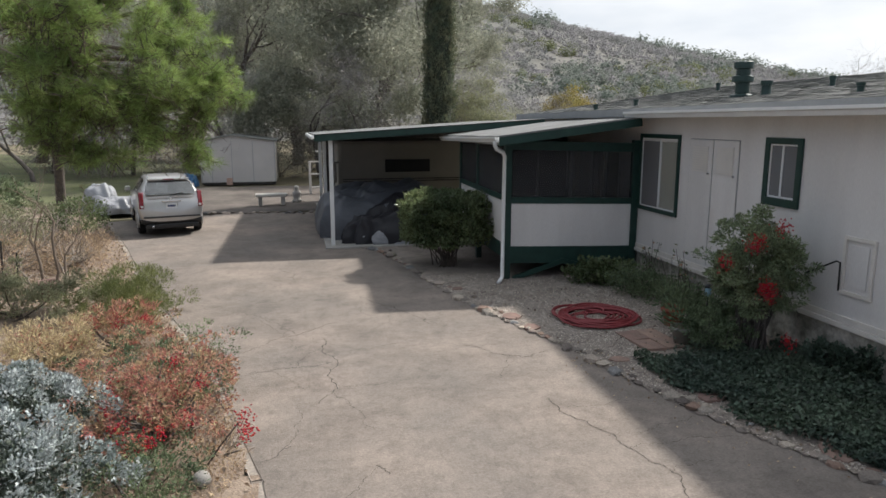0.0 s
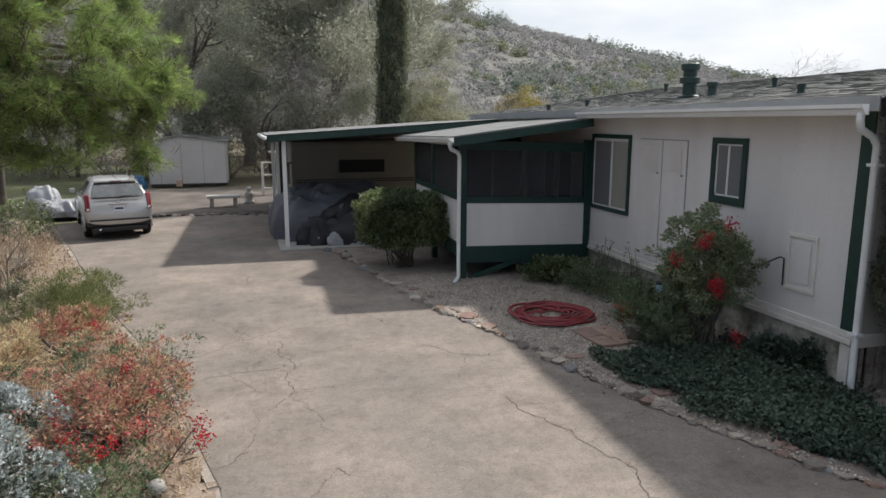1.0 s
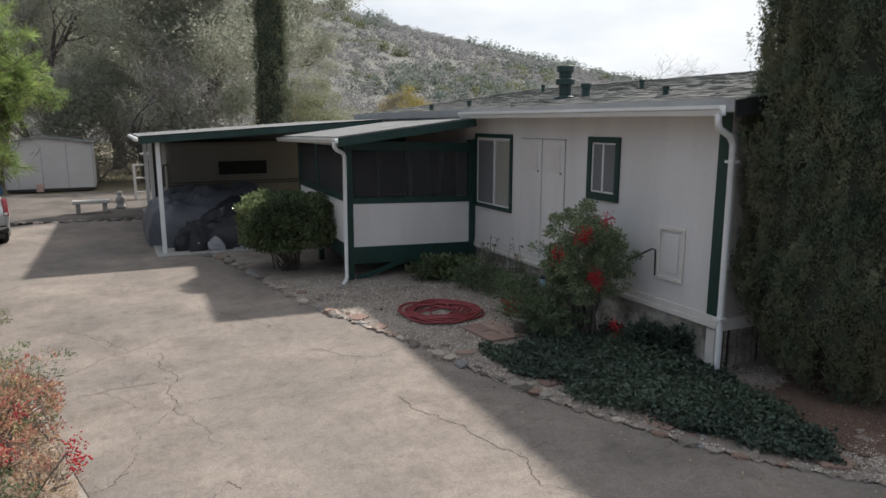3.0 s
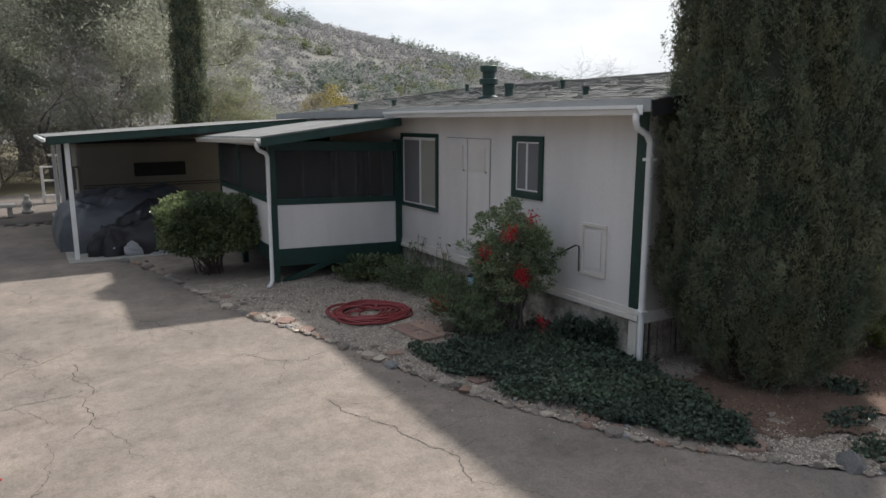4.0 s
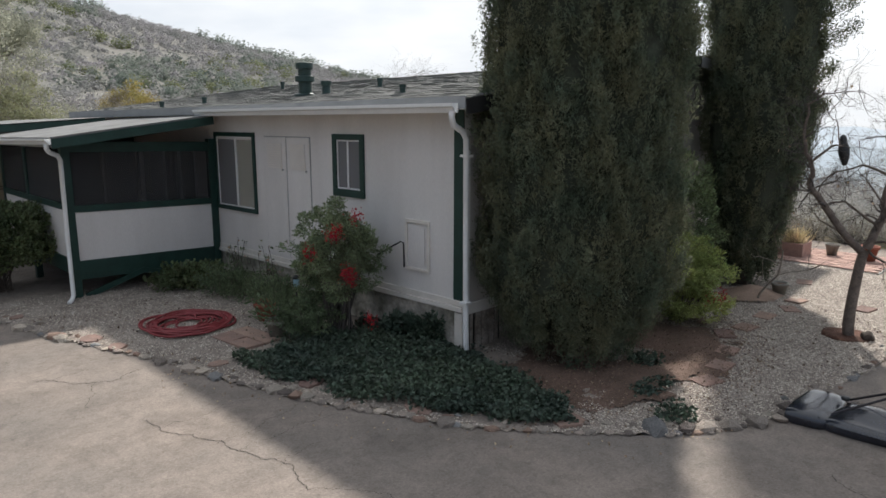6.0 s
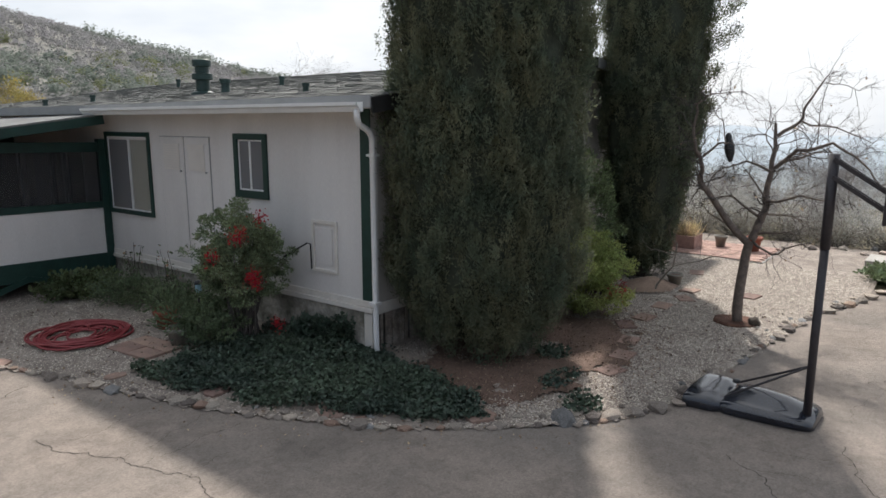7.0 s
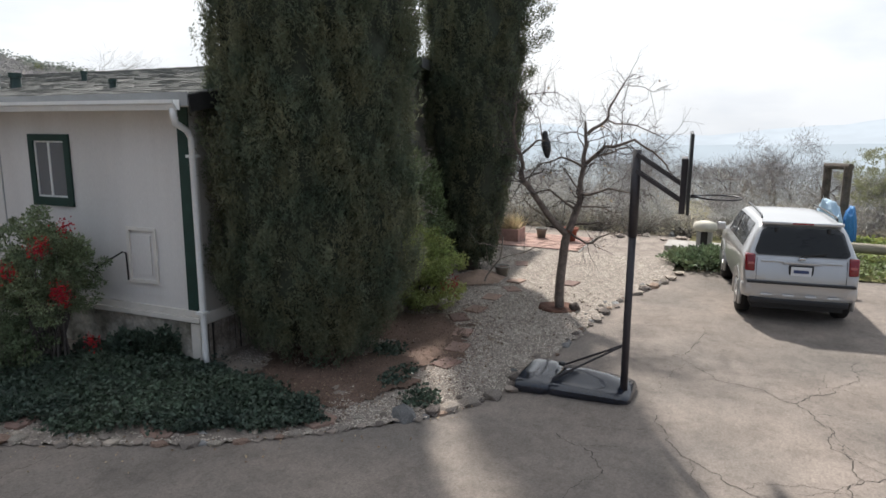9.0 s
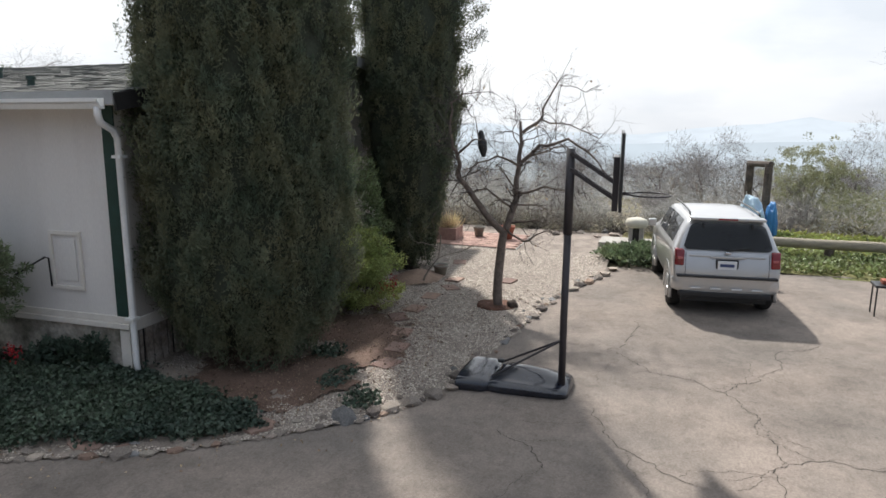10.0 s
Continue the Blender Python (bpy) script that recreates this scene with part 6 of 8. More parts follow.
limb([(11.61, 2.71, 1.79), (12.09, 2.42, 1.71), (12.34, 2.24, 1.61)], 0.020, 0.006, 7)
limb([(11.67, 2.66, 2.71), (11.79, 2.85, 2.99), (11.90, 2.78, 3.18)], 0.012, 0.004, 5)
limb([(11.49, 3.14, 1.57), (11.72, 3.59, 1.71), (11.84, 3.79, 1.87)], 0.016, 0.005, 6)
limb([(11.66, 2.09, 2.87), (11.72, 2.11, 3.29), (11.76, 2.09, 3.42)], 0.008, 0.004, 3)
limbs.mesh("trunk", mat("fruit_bark", (0.21, 0.17, 0.145), 0.9, 0.4, 9.0, 60.0, 0.6), fruit)
twigs.mesh("twig_mass", mat("dark_twig", (0.115, 0.098, 0.09), 0.9, 0.3), fruit, "", "stuff")
pk = [tips[i][0] for i in rng.integers(0, len(tips), 60)]
leaves("last_leaves", [tuple(p) for p in pk], rng.normal(size=(60, 3)) + np.array([0, 0, -0.6]), 0.05, 0.03, M_DRY, fruit, rng)
bm = B()
lathe(bm, [(0.36, 0.0), (0.33, 0.05), (0.27, 0.055), (0.16, 0.042), (0.05, 0.04)], (11.54, 2.96, 0), 24)
for v in bm.verts:
    v.co += Vector((0.03 * noise.noise(v.co * 4), 0.03 * noise.noise(v.co * 4 + Vector((5, 0, 0))), 0.02 * noise.noise(v.co * 6)))
solo("tree_basin", bm, mat("basin_soil", (0.15, 0.075, 0.052), 0.97, 0.5, 8.0, 45.0, 0.8), "shallow basin of dark red soil round the fruit tree", "soil basin", smooth=True)
stone_bm = B()
bmesh.ops.create_icosphere(stone_bm, subdivisions=2, radius=0.09)
for v in stone_bm.verts:
    v.co = Vector((11.5, 2.68, 0.08)) + v.co * (1 + 0.5 * noise.noise(v.co * 14))
solo("bark_chunk", stone_bm, M_BARK, "dark chunk of bark lying in the tree basin", "bark")
# plain turned shape for the still, dark bird-like thing on a branch
bm = B()
lathe(bm, [(0.03, 0.0), (0.055, 0.05), (0.085, 0.14), (0.092, 0.22), (0.075, 0.29), (0.052, 0.33), (0.058, 0.37), (0.05, 0.41), (0.02, 0.44)], (0, 0, 0), 12)
bmesh.ops.transform(bm, matrix=pose(11.18, 3.16, 2.59, -10, 8, 0) @ Matrix.Diagonal((1, 0.85, 1, 1)), verts=bm.verts)
solo("bird_shape", bm, M_BLACKPL, "plain black bird-like shape perched in the bare tree", "ornament", smooth=True)

# thicket beyond the garden, where the ground falls away
for i, (x, y, h, r) in enumerate(((22.0, 5.0, 3.2, 0.05), (23.5, 2.6, 3.8, 0.06), (22.5, 0.9, 3.2, 0.05), (25.0, -0.6, 4.6, 0.07), (24.5, 7.2, 3.6, 0.06), (27.0, 3.8, 4.2, 0.07), (26.0, -2.4, 4.6, 0.08), (23.5, -3.2, 2.6, 0.05),
                                  (28.0, -6.0, 3.4, 0.07), (25.0, -6.3, 5.2, 0.10), (30.0, 0.8, 4.2, 0.08), (21.0, 7.8, 2.6, 0.05), (27.0, 9.0, 4.6, 0.08), (26.5, -8.0, 5.6, 0.10), (31.0, -3.0, 4.2, 0.08), (21.2, 3.4, 2.4, 0.04))):
    bare("leafless grey-brown shrub at the garden's edge", (x, y, land(x, y)), h * 0.72, 90 + i, M_TWIG if i % 3 else M_PALETWIG, r, 5, 3, (0, 0), 0.5, 0.74, 0.27, "leafless thicket", "bare_shrub", fine=2200, fine_len=0.30)
for i, (x, y, r, m) in enumerate(((25.0, -3.85, (1.5, 1.4, 1.25), M_OLIVE), (21.5, -6.5, (1.4, 1.6, 0.5), M_BRUSH), (20.8, 5.6, (0.9, 1.2, 0.6), M_BRUSH), (20.8, 3.0, (0.8, 1.5, 0.45), M_BRUSH), (20.5, 0.2, (0.7, 1.1, 0.45), M_BRUSH), (23.0, -5.0, (1.2, 1.5, 0.6), M_OLIVE), (22.5, 8.0, (1.2, 1.5, 0.8), M_BRUSH))):
    bush("shrub", "dull brown-green shrub at the garden's edge", (x, y, land(x, y)), r, 5200 if i else 17000, (0.055, 0.03), m, 120 + i, group="garden edge shrubs", lump=0.5, inner=0.15, clumps=(320, 0.17, 0.8))
bush("shrub", "leafy ivy clump beside the parked SUV", (16.3, 0.9, 0.0), (0.75, 0.9, 0.16), 2600, (0.09, 0.07), M_SHRUB, 131)
bush("shrub", "leafy ivy clump beside the stone lantern", (17.0, 0.8, 0.0), (0.5, 0.5, 0.14), 1300, (0.09, 0.07), M_SHRUB, 132)

for i, (x, y) in enumerate(((19.9, 0.4), (20.1, 1.7), (20.0, 2.9), (20.2, 4.1), (19.9, 5.3), (20.2, 6.4))):
    bush("shrub", "low twiggy brown thicket at the garden's far edge", (x, y, land(x, y)), (0.6, 0.85, 0.30), 1500, (0.10, 0.018), M_THICKET, 650 + i, group="brown edge thicket", stems=40, stem_mat=M_TWIG, lump=0.5, inner=0.2)

# ---- planting along the house ----
nand = bush("nandina_bush", "tall nandina with fine leaves and red berries by the wall", (6.1, 8.4, 0.0), (0.57, 0.59, 0.68), 27000, (0.052, 0.018), leaf_mat("nandina_green", (0.27, 0.315, 0.175), (0.135, 0.18, 0.105), 0.35, 0.5, 0.5, 3.0), 141, lift=0.56, stems=40, up=0.15, inner=0.3, lump=0.45, clumps=(230, 0.15, 0.5), stem_mat=M_TWIG)
bush("nandina_bush", "low nandina foliage at the foot of the tall one", (5.72, 8.55, 0.0), (0.34, 0.42, 0.34), 5200, (0.05, 0.017), M_SHRUB, 241, lift=0.05, stems=16, up=0.15, inner=0.25, lump=0.5, clumps=(60, 0.13, 0.5), stem_mat=M_TWIG)
berries(nand, [(5.68, 7.92, 1.66), (5.74, 7.88, 1.70), (5.97, 7.74, 1.92), (5.83, 7.80, 1.08), (5.88, 7.78, 1.03), (5.86, 7.80, 1.12), (6.1, 7.62, 0.42), (5.44, 8.12, 1.42)], 70, 0.013, 5, 0.05)
bush("nandina_bush", "yellow-green nandina with red berries under the cypress", (10.45, 5.15, 0.0), (0.72, 0.70, 0.64), 20000, (0.06, 0.02), leaf_mat("nandina_leaf", (0.44, 0.46, 0.16), (0.25, 0.31, 0.11), 0.4, 0.45), 142, lift=0.14, stems=24, up=-0.1, inner=0.3, lump=0.35, clumps=(220, 0.17, 0.55))
berries(bpy.data.objects["nandina_bush.001"], [(10.3, 4.55, 0.52), (10.5, 4.5, 0.42), (10.55, 4.5, 0.55)], 45, 0.013, 6, 0.045)
bush("shrub", "dark glossy shrub between the two cypresses", (11.9, 6.0, 0.0), (1.1, 0.55, 1.25), 16000, (0.07, 0.032), leaf_mat("glossy_green_leaf", (0.24, 0.29, 0.14), (0.13, 0.18, 0.09), 0.35, 0.5, 0.35), 143, lift=0.1, stems=12, clumps=(150, 0.2, 0.8))
bush("shrub", "rounded glossy dark green shrub beside the carport", (3.14, 14.95, 0.0), (0.98, 0.82, 0.56), 26000, (0.07, 0.042), M_DARKSHRUB, 144, lift=0.52, stems=34, up=0.35, inner=0.6, lump=0.10, clumps=(330, 0.15, 0.8), square=4.5)
bush("ivy_clump", "dark ivy climbing at the porch foot", (5.85, 12.75, 0.0), (0.72, 0.42, 0.24), 3000, (0.065, 0.05), M_DARKSHRUB, 145)
bush("ivy_clump", "green leafy clump at the wall's foot", (6.15, 11.7, 0.0), (0.50, 0.75, 0.25), 4200, (0.05, 0.025), M_SHRUB, 146, lump=0.6, inner=0.2)
bush("shrub", "mixed green leafy plant by the wall", (6.35, 10.5, 0.0), (0.34, 0.50, 0.24), 2400, (0.055, 0.026), M_SHRUB, 147, lump=0.6, inner=0.2)
bush("shrub", "low leafy green plant by the nandina", (5.75, 8.85, 0.0), (0.33, 0.33, 0.26), 2000, (0.07, 0.035), M_SHRUB, 148)
bush("ivy_clump", "dark ivy climbing the skirting", (6.68, 7.45, 0.0), (0.16, 0.50, 0.20), 1400, (0.07, 0.055), M_IVY, 149)
bush("ivy_clump", "dark ivy climbing the house corner", (6.78, 7.05, 0.0), (0.07, 0.20, 0.25), 420, (0.06, 0.05), M_IVY, 160)
for i, (x, y, h) in enumerate(((6.55, 11.1, 0.95), (6.6, 12.3, 0.85), (6.5, 10.6, 0.8))):
    rng = np.random.default_rng(150 + i)
    rose = thing("rose_bush", "leggy rose with a few red leaves by the wall", "shrub", (x, y, 0), group="roses by the wall")
    s, P = Sticks(), []
    for k in range(6):
        e = Vector((x + rng.normal() * 0.14, y + rng.normal() * 0.2, h * rng.uniform(0.6, 1.1)))
        s.add([Vector((x, y, -0.02)), Vector((x, y, 0)).lerp(e, 0.5) + Vector(rng.normal(size=3)) * 0.04, e], [0.009, 0.007, 0.004], 4)
        for f in np.linspace(0.3, 1, 9):
            P.append(Vector((x, y, 0)).lerp(e, f) + Vector(rng.normal(size=3)) * 0.05)
    s.mesh("stem", M_BARK, rose)
    leaves("foliage", [tuple(p) for p in P], rng.normal(size=(len(P), 3)), 0.07, 0.04, M_SHRUB, rose, rng)
    leaves("red_leaves", [tuple(p) for p in P[8::9]], rng.normal(size=(6, 3)), 0.06, 0.045, M_PINK, rose, rng)


def ground_cover(name, label, inside, x0, x1, y0, y1, n, leaf, mate, z, seed, height=0.10):
    """Leaves close to the ground over a part of the plan."""
    rng = np.random.default_rng(seed)
    P = []
    while len(P) < n:
        x, y = rng.uniform(x0, x1), rng.uniform(y0, y1)
        k = noise.noise((x * 1.8, y * 1.8, seed))
        if inside(x, y, k + rng.normal() * 0.3):
            P.append((x, y, z(x, y) + (0.02 + height * (0.6 + 0.8 * k) * rng.random())))
    D = rng.normal(size=(n, 3)) * np.array([1, 1, 0.35]) + np.array([0, 0, 0.25])
    return tagged(leaves(name, P, D, leaf, leaf * 0.85, mate, None, rng), label, "ground cover", kind="stuff")


flat = lambda x, y: 0.02
ground_cover("ivy_bed", "dense dark green ivy ground cover before the house", lambda x, y, k: x > right_x(y) + 0.25 + 0.2 * k and x < 6.45 + 0.3 * k + 0.3 * (y - 5) and y < 8.45 + k * 0.35 and x + y * 0.28 > 6.68 + 0.3 * k and y > 4.2 + 0.4 * k - max(0, (6.2 - x)) * 0.2,
             4.4, 7.6, 3.9, 9.6, 30000, 0.055, M_IVY, flat, 161, 0.15)
ground_cover("ivy_sprigs", "small ivy sprigs on bare soil", lambda x, y, k: (x - 7.6) ** 2 / 0.12 + (y - 4.0) ** 2 / 0.03 + k < 1 or (x - 8.4) ** 2 / 0.06 + (y - 4.55) ** 2 / 0.05 + k < 0.9 or (x - 7.05) ** 2 / 0.1 + (y - 3.5) ** 2 / 0.05 + k < 0.8, 6.6, 9.0, 3.2, 5.0, 900, 0.055, M_IVY, flat, 162, 0.06)
M_VERGE = leaf_mat("verge_leaf", (0.26, 0.29, 0.12), (0.15, 0.19, 0.08), 0.3, 0.5)
ground_cover("verge_weeds", "green weeds and creeper on the verge", lambda x, y, k: x > 16.1 + 0.25 * k and k > -0.25, 16.0, 18.6, -12, 0.3, 10000, 0.10, M_VERGE, flat, 163, 0.22)
ground_cover("verge_grass", "yellow-green grass behind the log rail", lambda x, y, k: k > -0.3, 18.0, 21.6, -12, 0.5, 12000, 0.13, M_YELLOW, lambda x, y: land(x, y) + 0.02, 164, 0.12)

# ---- planting bed beside the drive ----
M_DEADSTEM = mat("dead_stem", (0.27, 0.215, 0.17), 0.95, 0.35, 6.0, 40.0, 0.3)
LZ = lambda x, y: land(x, y) + 0.09
# dark leaf colour stands in for shade in the gaps between silver tufts
M_UNDER = leaf_mat("gap_shade_leaf", (0.075, 0.095, 0.07), (0.045, 0.06, 0.045), 0.1, 0.4)
for x, y, r, n, sd in ((-2.95, 6.85, (0.90, 1.0, 0.38), 20000, 171), (-2.5, 5.4, (0.85, 0.8, 0.36), 14000, 172)):
    sb = bush("silver_bush", "silvery blue-grey leafy shrub in the planting bed", (x, y, LZ(x, y)), r, n, (0.040, 0.022), M_BLUEBUSH, sd, inner=0.72, lump=0.5, clumps=(150 if n > 12000 else 100, 0.105, 0.9), up=0.3)
    # added inner leaves, coloured dark as the shade behind the tufts
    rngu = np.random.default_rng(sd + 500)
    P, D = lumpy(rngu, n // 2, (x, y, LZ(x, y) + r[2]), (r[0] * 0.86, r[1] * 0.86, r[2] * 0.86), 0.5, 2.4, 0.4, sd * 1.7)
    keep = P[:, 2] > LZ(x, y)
    leaves("gap_shade_foliage", P[keep], D[keep] + rngu.normal(size=P[keep].shape), 0.05, 0.028, M_UNDER, sb, rngu)
red = bush("nandina_bush", "low nandina with reddish leaves and crimson berries beside the drive", (-1.5, 7.45, LZ(-1.5, 7.45)), (0.80, 1.2, 0.46), 9500, (0.052, 0.016), M_PINK, 173, stems=60, up=0.2, inner=0.15, lump=0.65, clumps=(210, 0.12, 0.5), stem_mat=M_TWIG)
berries(red, [(-1.87, 6.85, 0.50), (-2.01, 7.68, 0.50), (-1.39, 6.21, 0.50), (-1.42, 6.3, 0.44), (-1.3, 6.36, 0.5), (-1.48, 7.91, 0.5), (-1.66, 8.41, 0.5), (-0.53, 6.26, 0.5), (-0.56, 6.35, 0.42), (-0.59, 6.59, 0.5), (-1.54, 6.85, 0.5), (-1.12, 6.63, 0.48), (-1.7, 6.5, 0.5), (-1.95, 7.2, 0.55), (-1.25, 7.1, 0.6), (-1.75, 7.9, 0.6), (-1.6, 6.2, 0.42), (-1.05, 7.3, 0.6), (-1.35, 7.6, 0.72)], 40, 0.0115, 7, 0.042)
bm = B()
tube(bm, [(-0.95, 6.5, 0.05), (-0.8, 6.4, 0.3), (-0.62, 6.4, 0.52), (-0.55, 6.35, 0.5)], [0.008, 0.007, 0.005, 0.004], 5)
part("bare_stem", bm, M_BARK, red)
bush("nandina_bush", "green nandina foliage beside the drive", (-1.65, 8.3, LZ(-1.65, 8.3)), (0.80, 1.2, 0.40), 6500, (0.042, 0.014), M_SHRUB, 174, stems=26, inner=0.15, lump=0.6, clumps=(130, 0.12, 0.5))
bush("shrub", "low olive-green undergrowth in the planting bed", (-1.45, 6.0, LZ(-1.45, 6.0)), (0.55, 0.7, 0.22), 4200, (0.045, 0.016), M_SHRUB, 175, clumps=(80, 0.12, 0.6))
red2 = bush("nandina_bush", "small reddish nandina behind the orange plant", (-2.55, 10.3, LZ(-2.55, 10.3)), (0.75, 0.55, 0.34), 2600, (0.07, 0.022), M_PINK, 176, inner=0.2, clumps=(50, 0.14, 0.5))
berries(red2, [(-2.5, 10.1, 0.5), (-2.09, 9.88, 0.5), (-2.96, 10.4, 0.5)], 42, 0.013, 8, 0.055)
orange = bush("shrub", "cream and orange leaved low shrub touched with red", (-3.2, 9.5, LZ(-3.2, 9.5)), (0.75, 0.7, 0.30), 5200, (0.085, 0.012), M_ORANGE, 177, up=0.2, inner=0.3, lump=0.6, clumps=(110, 0.13, 0.6))
rngo = np.random.default_rng(577)
P = np.concatenate([np.array(c) + rngo.normal(size=(60, 3)) * np.array([0.09, 0.09, 0.05]) for c in ((-2.85, 9.3, 0.5), (-3.23, 9.15, 0.52), (-3.35, 9.4, 0.6))])
leaves("red_leaves", P, rngo.normal(size=P.shape) + np.array([0, 0, 0.4]), 0.08, 0.028, M_PINK, orange, rngo)
for i, (x, y, h) in enumerate(((-1.2, 7.3, 0.75), (-0.95, 7.9, 0.7), (-1.75, 7.3, 0.7), (-1.1, 8.6, 0.75), (-1.5, 9.3, 0.6), (-2.3, 8.9, 0.7))):
    bare("leggy leafless shrub beside the drive", (x, y, LZ(x, y)), h, 590 + i, M_TWIG, 0.010, 4, 4, (0.1, 0), 0.6, 0.7, 0.4, "leafless twigs in the bed", "bare_shrub")
rngt = np.random.default_rng(599)
P = []
while len(P) < 4500:
    y = rngt.uniform(4.2, 13.5)
    x = edge_x(y, LEFT_EDGE) - 0.12 - abs(rngt.normal()) * 0.45
    if noise.noise((x * 1.4, y * 1.4, 5)) > -0.12:
        P.append((x, y, LZ(x, y) - 0.03))
tagged(leaves("dry_grass", P, rngt.normal(size=(4500, 3)) * np.array([1, 1, 0.3]) + np.array([0, 0, 0.45]), 0.10, 0.006, leaf_mat("dry_grass_blade", (0.52, 0.42, 0.30), (0.40, 0.31, 0.21), 0.25, 0.4), None, rngt), "pale dry grass along the drive's edge", "dry grass", kind="stuff")
bush("shrub", "feathery bright green juniper at the drive's edge", (-2.75, 11.9, LZ(-2.75, 11.9)), (0.72, 0.95, 0.36), 15000, (0.075, 0.009), leaf_mat("juniper_leaf", (0.22, 0.235, 0.085), (0.13, 0.155, 0.06), 0.35), 178, up=0.5, inner=0.2, lump=0.5, clumps=(120, 0.16, 0.8))
bush("shrub", "rough green shrub in the planting bed", (-4.5, 11.9, LZ(-4.5, 11.9)), (1.3, 1.0, 0.36), 7000, (0.06, 0.022), M_OLIVE, 179, lump=0.6, inner=0.2, clumps=(90, 0.16, 0.7))
bush("shrub", "rough green shrub in the planting bed", (-4.6, 8.6, LZ(-4.6, 8.6)), (0.9, 1.1, 0.5), 4000, (0.09, 0.035), M_SHRUB, 180)
bush("shrub", "dry brown thicket in the planting bed", (-5.9, 14.9, LZ(-5.9, 14.9)), (1.2, 1.5, 0.34), 2600, (0.10, 0.014), M_DRY, 181, stems=60, stem_mat=M_PALETWIG, clumps=(90, 0.22, 0.8))
bush("shrub", "dry brown thicket beside the drive", (-4.95, 16.6, LZ(-4.95, 16.6)), (0.75, 1.5, 0.28), 2400, (0.12, 0.016), M_DRY, 182, stems=50, stem_mat=M_PALETWIG, clumps=(70, 0.18, 0.8))
bush("shrub", "olive-brown undergrowth beneath the pine", (-6.9, 17.6, LZ(-6.9, 17.6)), (1.4, 1.3, 0.55), 7000, (0.07, 0.025), M_OLIVE, 187, lump=0.6, inner=0.15, clumps=(130, 0.2, 0.7), stems=30, stem_mat=M_PALETWIG)
bush("shrub", "dry brown undergrowth beneath the pine", (-7.2, 15.2, LZ(-7.2, 15.2)), (1.3, 1.3, 0.5), 5000, (0.09, 0.014), M_DRY, 188, lump=0.6, inner=0.15, clumps=(110, 0.2, 0.7), stems=50, stem_mat=M_PALETWIG)
bush("shrub", "pale dry tufts along the drive's edge", (-0.85, 6.7, LZ(-0.85, 6.7)), (0.28, 0.9, 0.06), 700, (0.07, 0.010), M_DRY, 183)
bush("shrub", "pale dry tufts along the drive's edge", (-1.35, 9.2, LZ(-1.35, 9.2)), (0.28, 0.8, 0.07), 700, (0.07, 0.010), M_DRY, 184)
bush("shrub", "dark green shrub beside the parked crossover", (-5.9, 20.4, LZ(-5.9, 20.4)), (0.8, 0.9, 0.5), 2800, (0.08, 0.04), M_DARKSHRUB, 185)
bush("shrub", "light green shrub under the pine", (-8.3, 21.5, LZ(-8.3, 21.5)), (1.0, 1.2, 0.7), 3000, (0.10, 0.05), M_SHRUB, 186)
for i, (x, y, h) in enumerate(((-5.0, 14.2, 1.7), (-5.7, 13.6, 1.5), (-4.7, 15.2, 1.5), (-6.2, 12.6, 1.2), (-5.3, 16.2, 2.2), (-5.6, 15.4, 1.9), (-4.6, 16.4, 1.3), (-6.0, 17.5, 2.4), (-4.9, 17.6, 1.4))):
    bare("leggy leafless brown shrub in the planting bed", (x, y, LZ(x, y)), h, 190 + i, M_PALETWIG, 0.022, 4, 4, (0, 0), 0.5, 0.72, 0.42, "leafless shrubs in the bed", "bare_shrub")
for i, (x, y, h, ln) in enumerate(((-4.3, 13.3, 3.4, 0.05), (-4.05, 13.0, 2.2, -0.06), (-4.6, 13.6, 2.6, -0.1))):
    bare("dead vine-like pale stem in the planting bed", (x, y, LZ(x, y)), h, 230 + i, M_DEADSTEM, 0.034, 3, 2, (ln, 0), 0.35, 0.75, 0.45, "dead stems in the bed", "dead_shrub")
ground_cover("leaf_litter", "dry fallen leaves on the planting bed", lambda x, y, k: x < edge_x(y, LEFT_EDGE) - 0.1 and x > edge_x(y, LEFT_EDGE) - 4.0, -9, 0, 3, 22, 9000, 0.045, M_DRY, LZ, 195, 0.03)

# grey thicket behind the far yard
for i, (x, y, r) in enumerate(((-9.5, 39.0, 2.2), (-6.5, 38.5, 2.0), (-3.8, 40.0, 2.3), (-1.0, 38.6, 2.0), (1.6, 38.2, 2.1), (4.2, 38.8, 2.2), (7.0, 39.5, 2.0), (-12.5, 40.5, 2.4), (2.6, 34.5, 1.2), (4.6, 33.8, 1.2), (9.5, 41.0, 2.2), (0.6, 42.0, 2.8), (-5.0, 43.0, 2.8), (5.0, 42.5, 2.8))):
    bush("thicket_shrub", "dense grey-brown leafless thicket behind the yard", (x, y, land(x, y)), (r, r * 0.8, r * 0.75), 4200, (0.16, 0.03), M_THICKET, 210 + i, group="grey thicket", inner=0.2, lump=0.45)

# ---- brush on the hill ----
rng = np.random.default_rng(201)


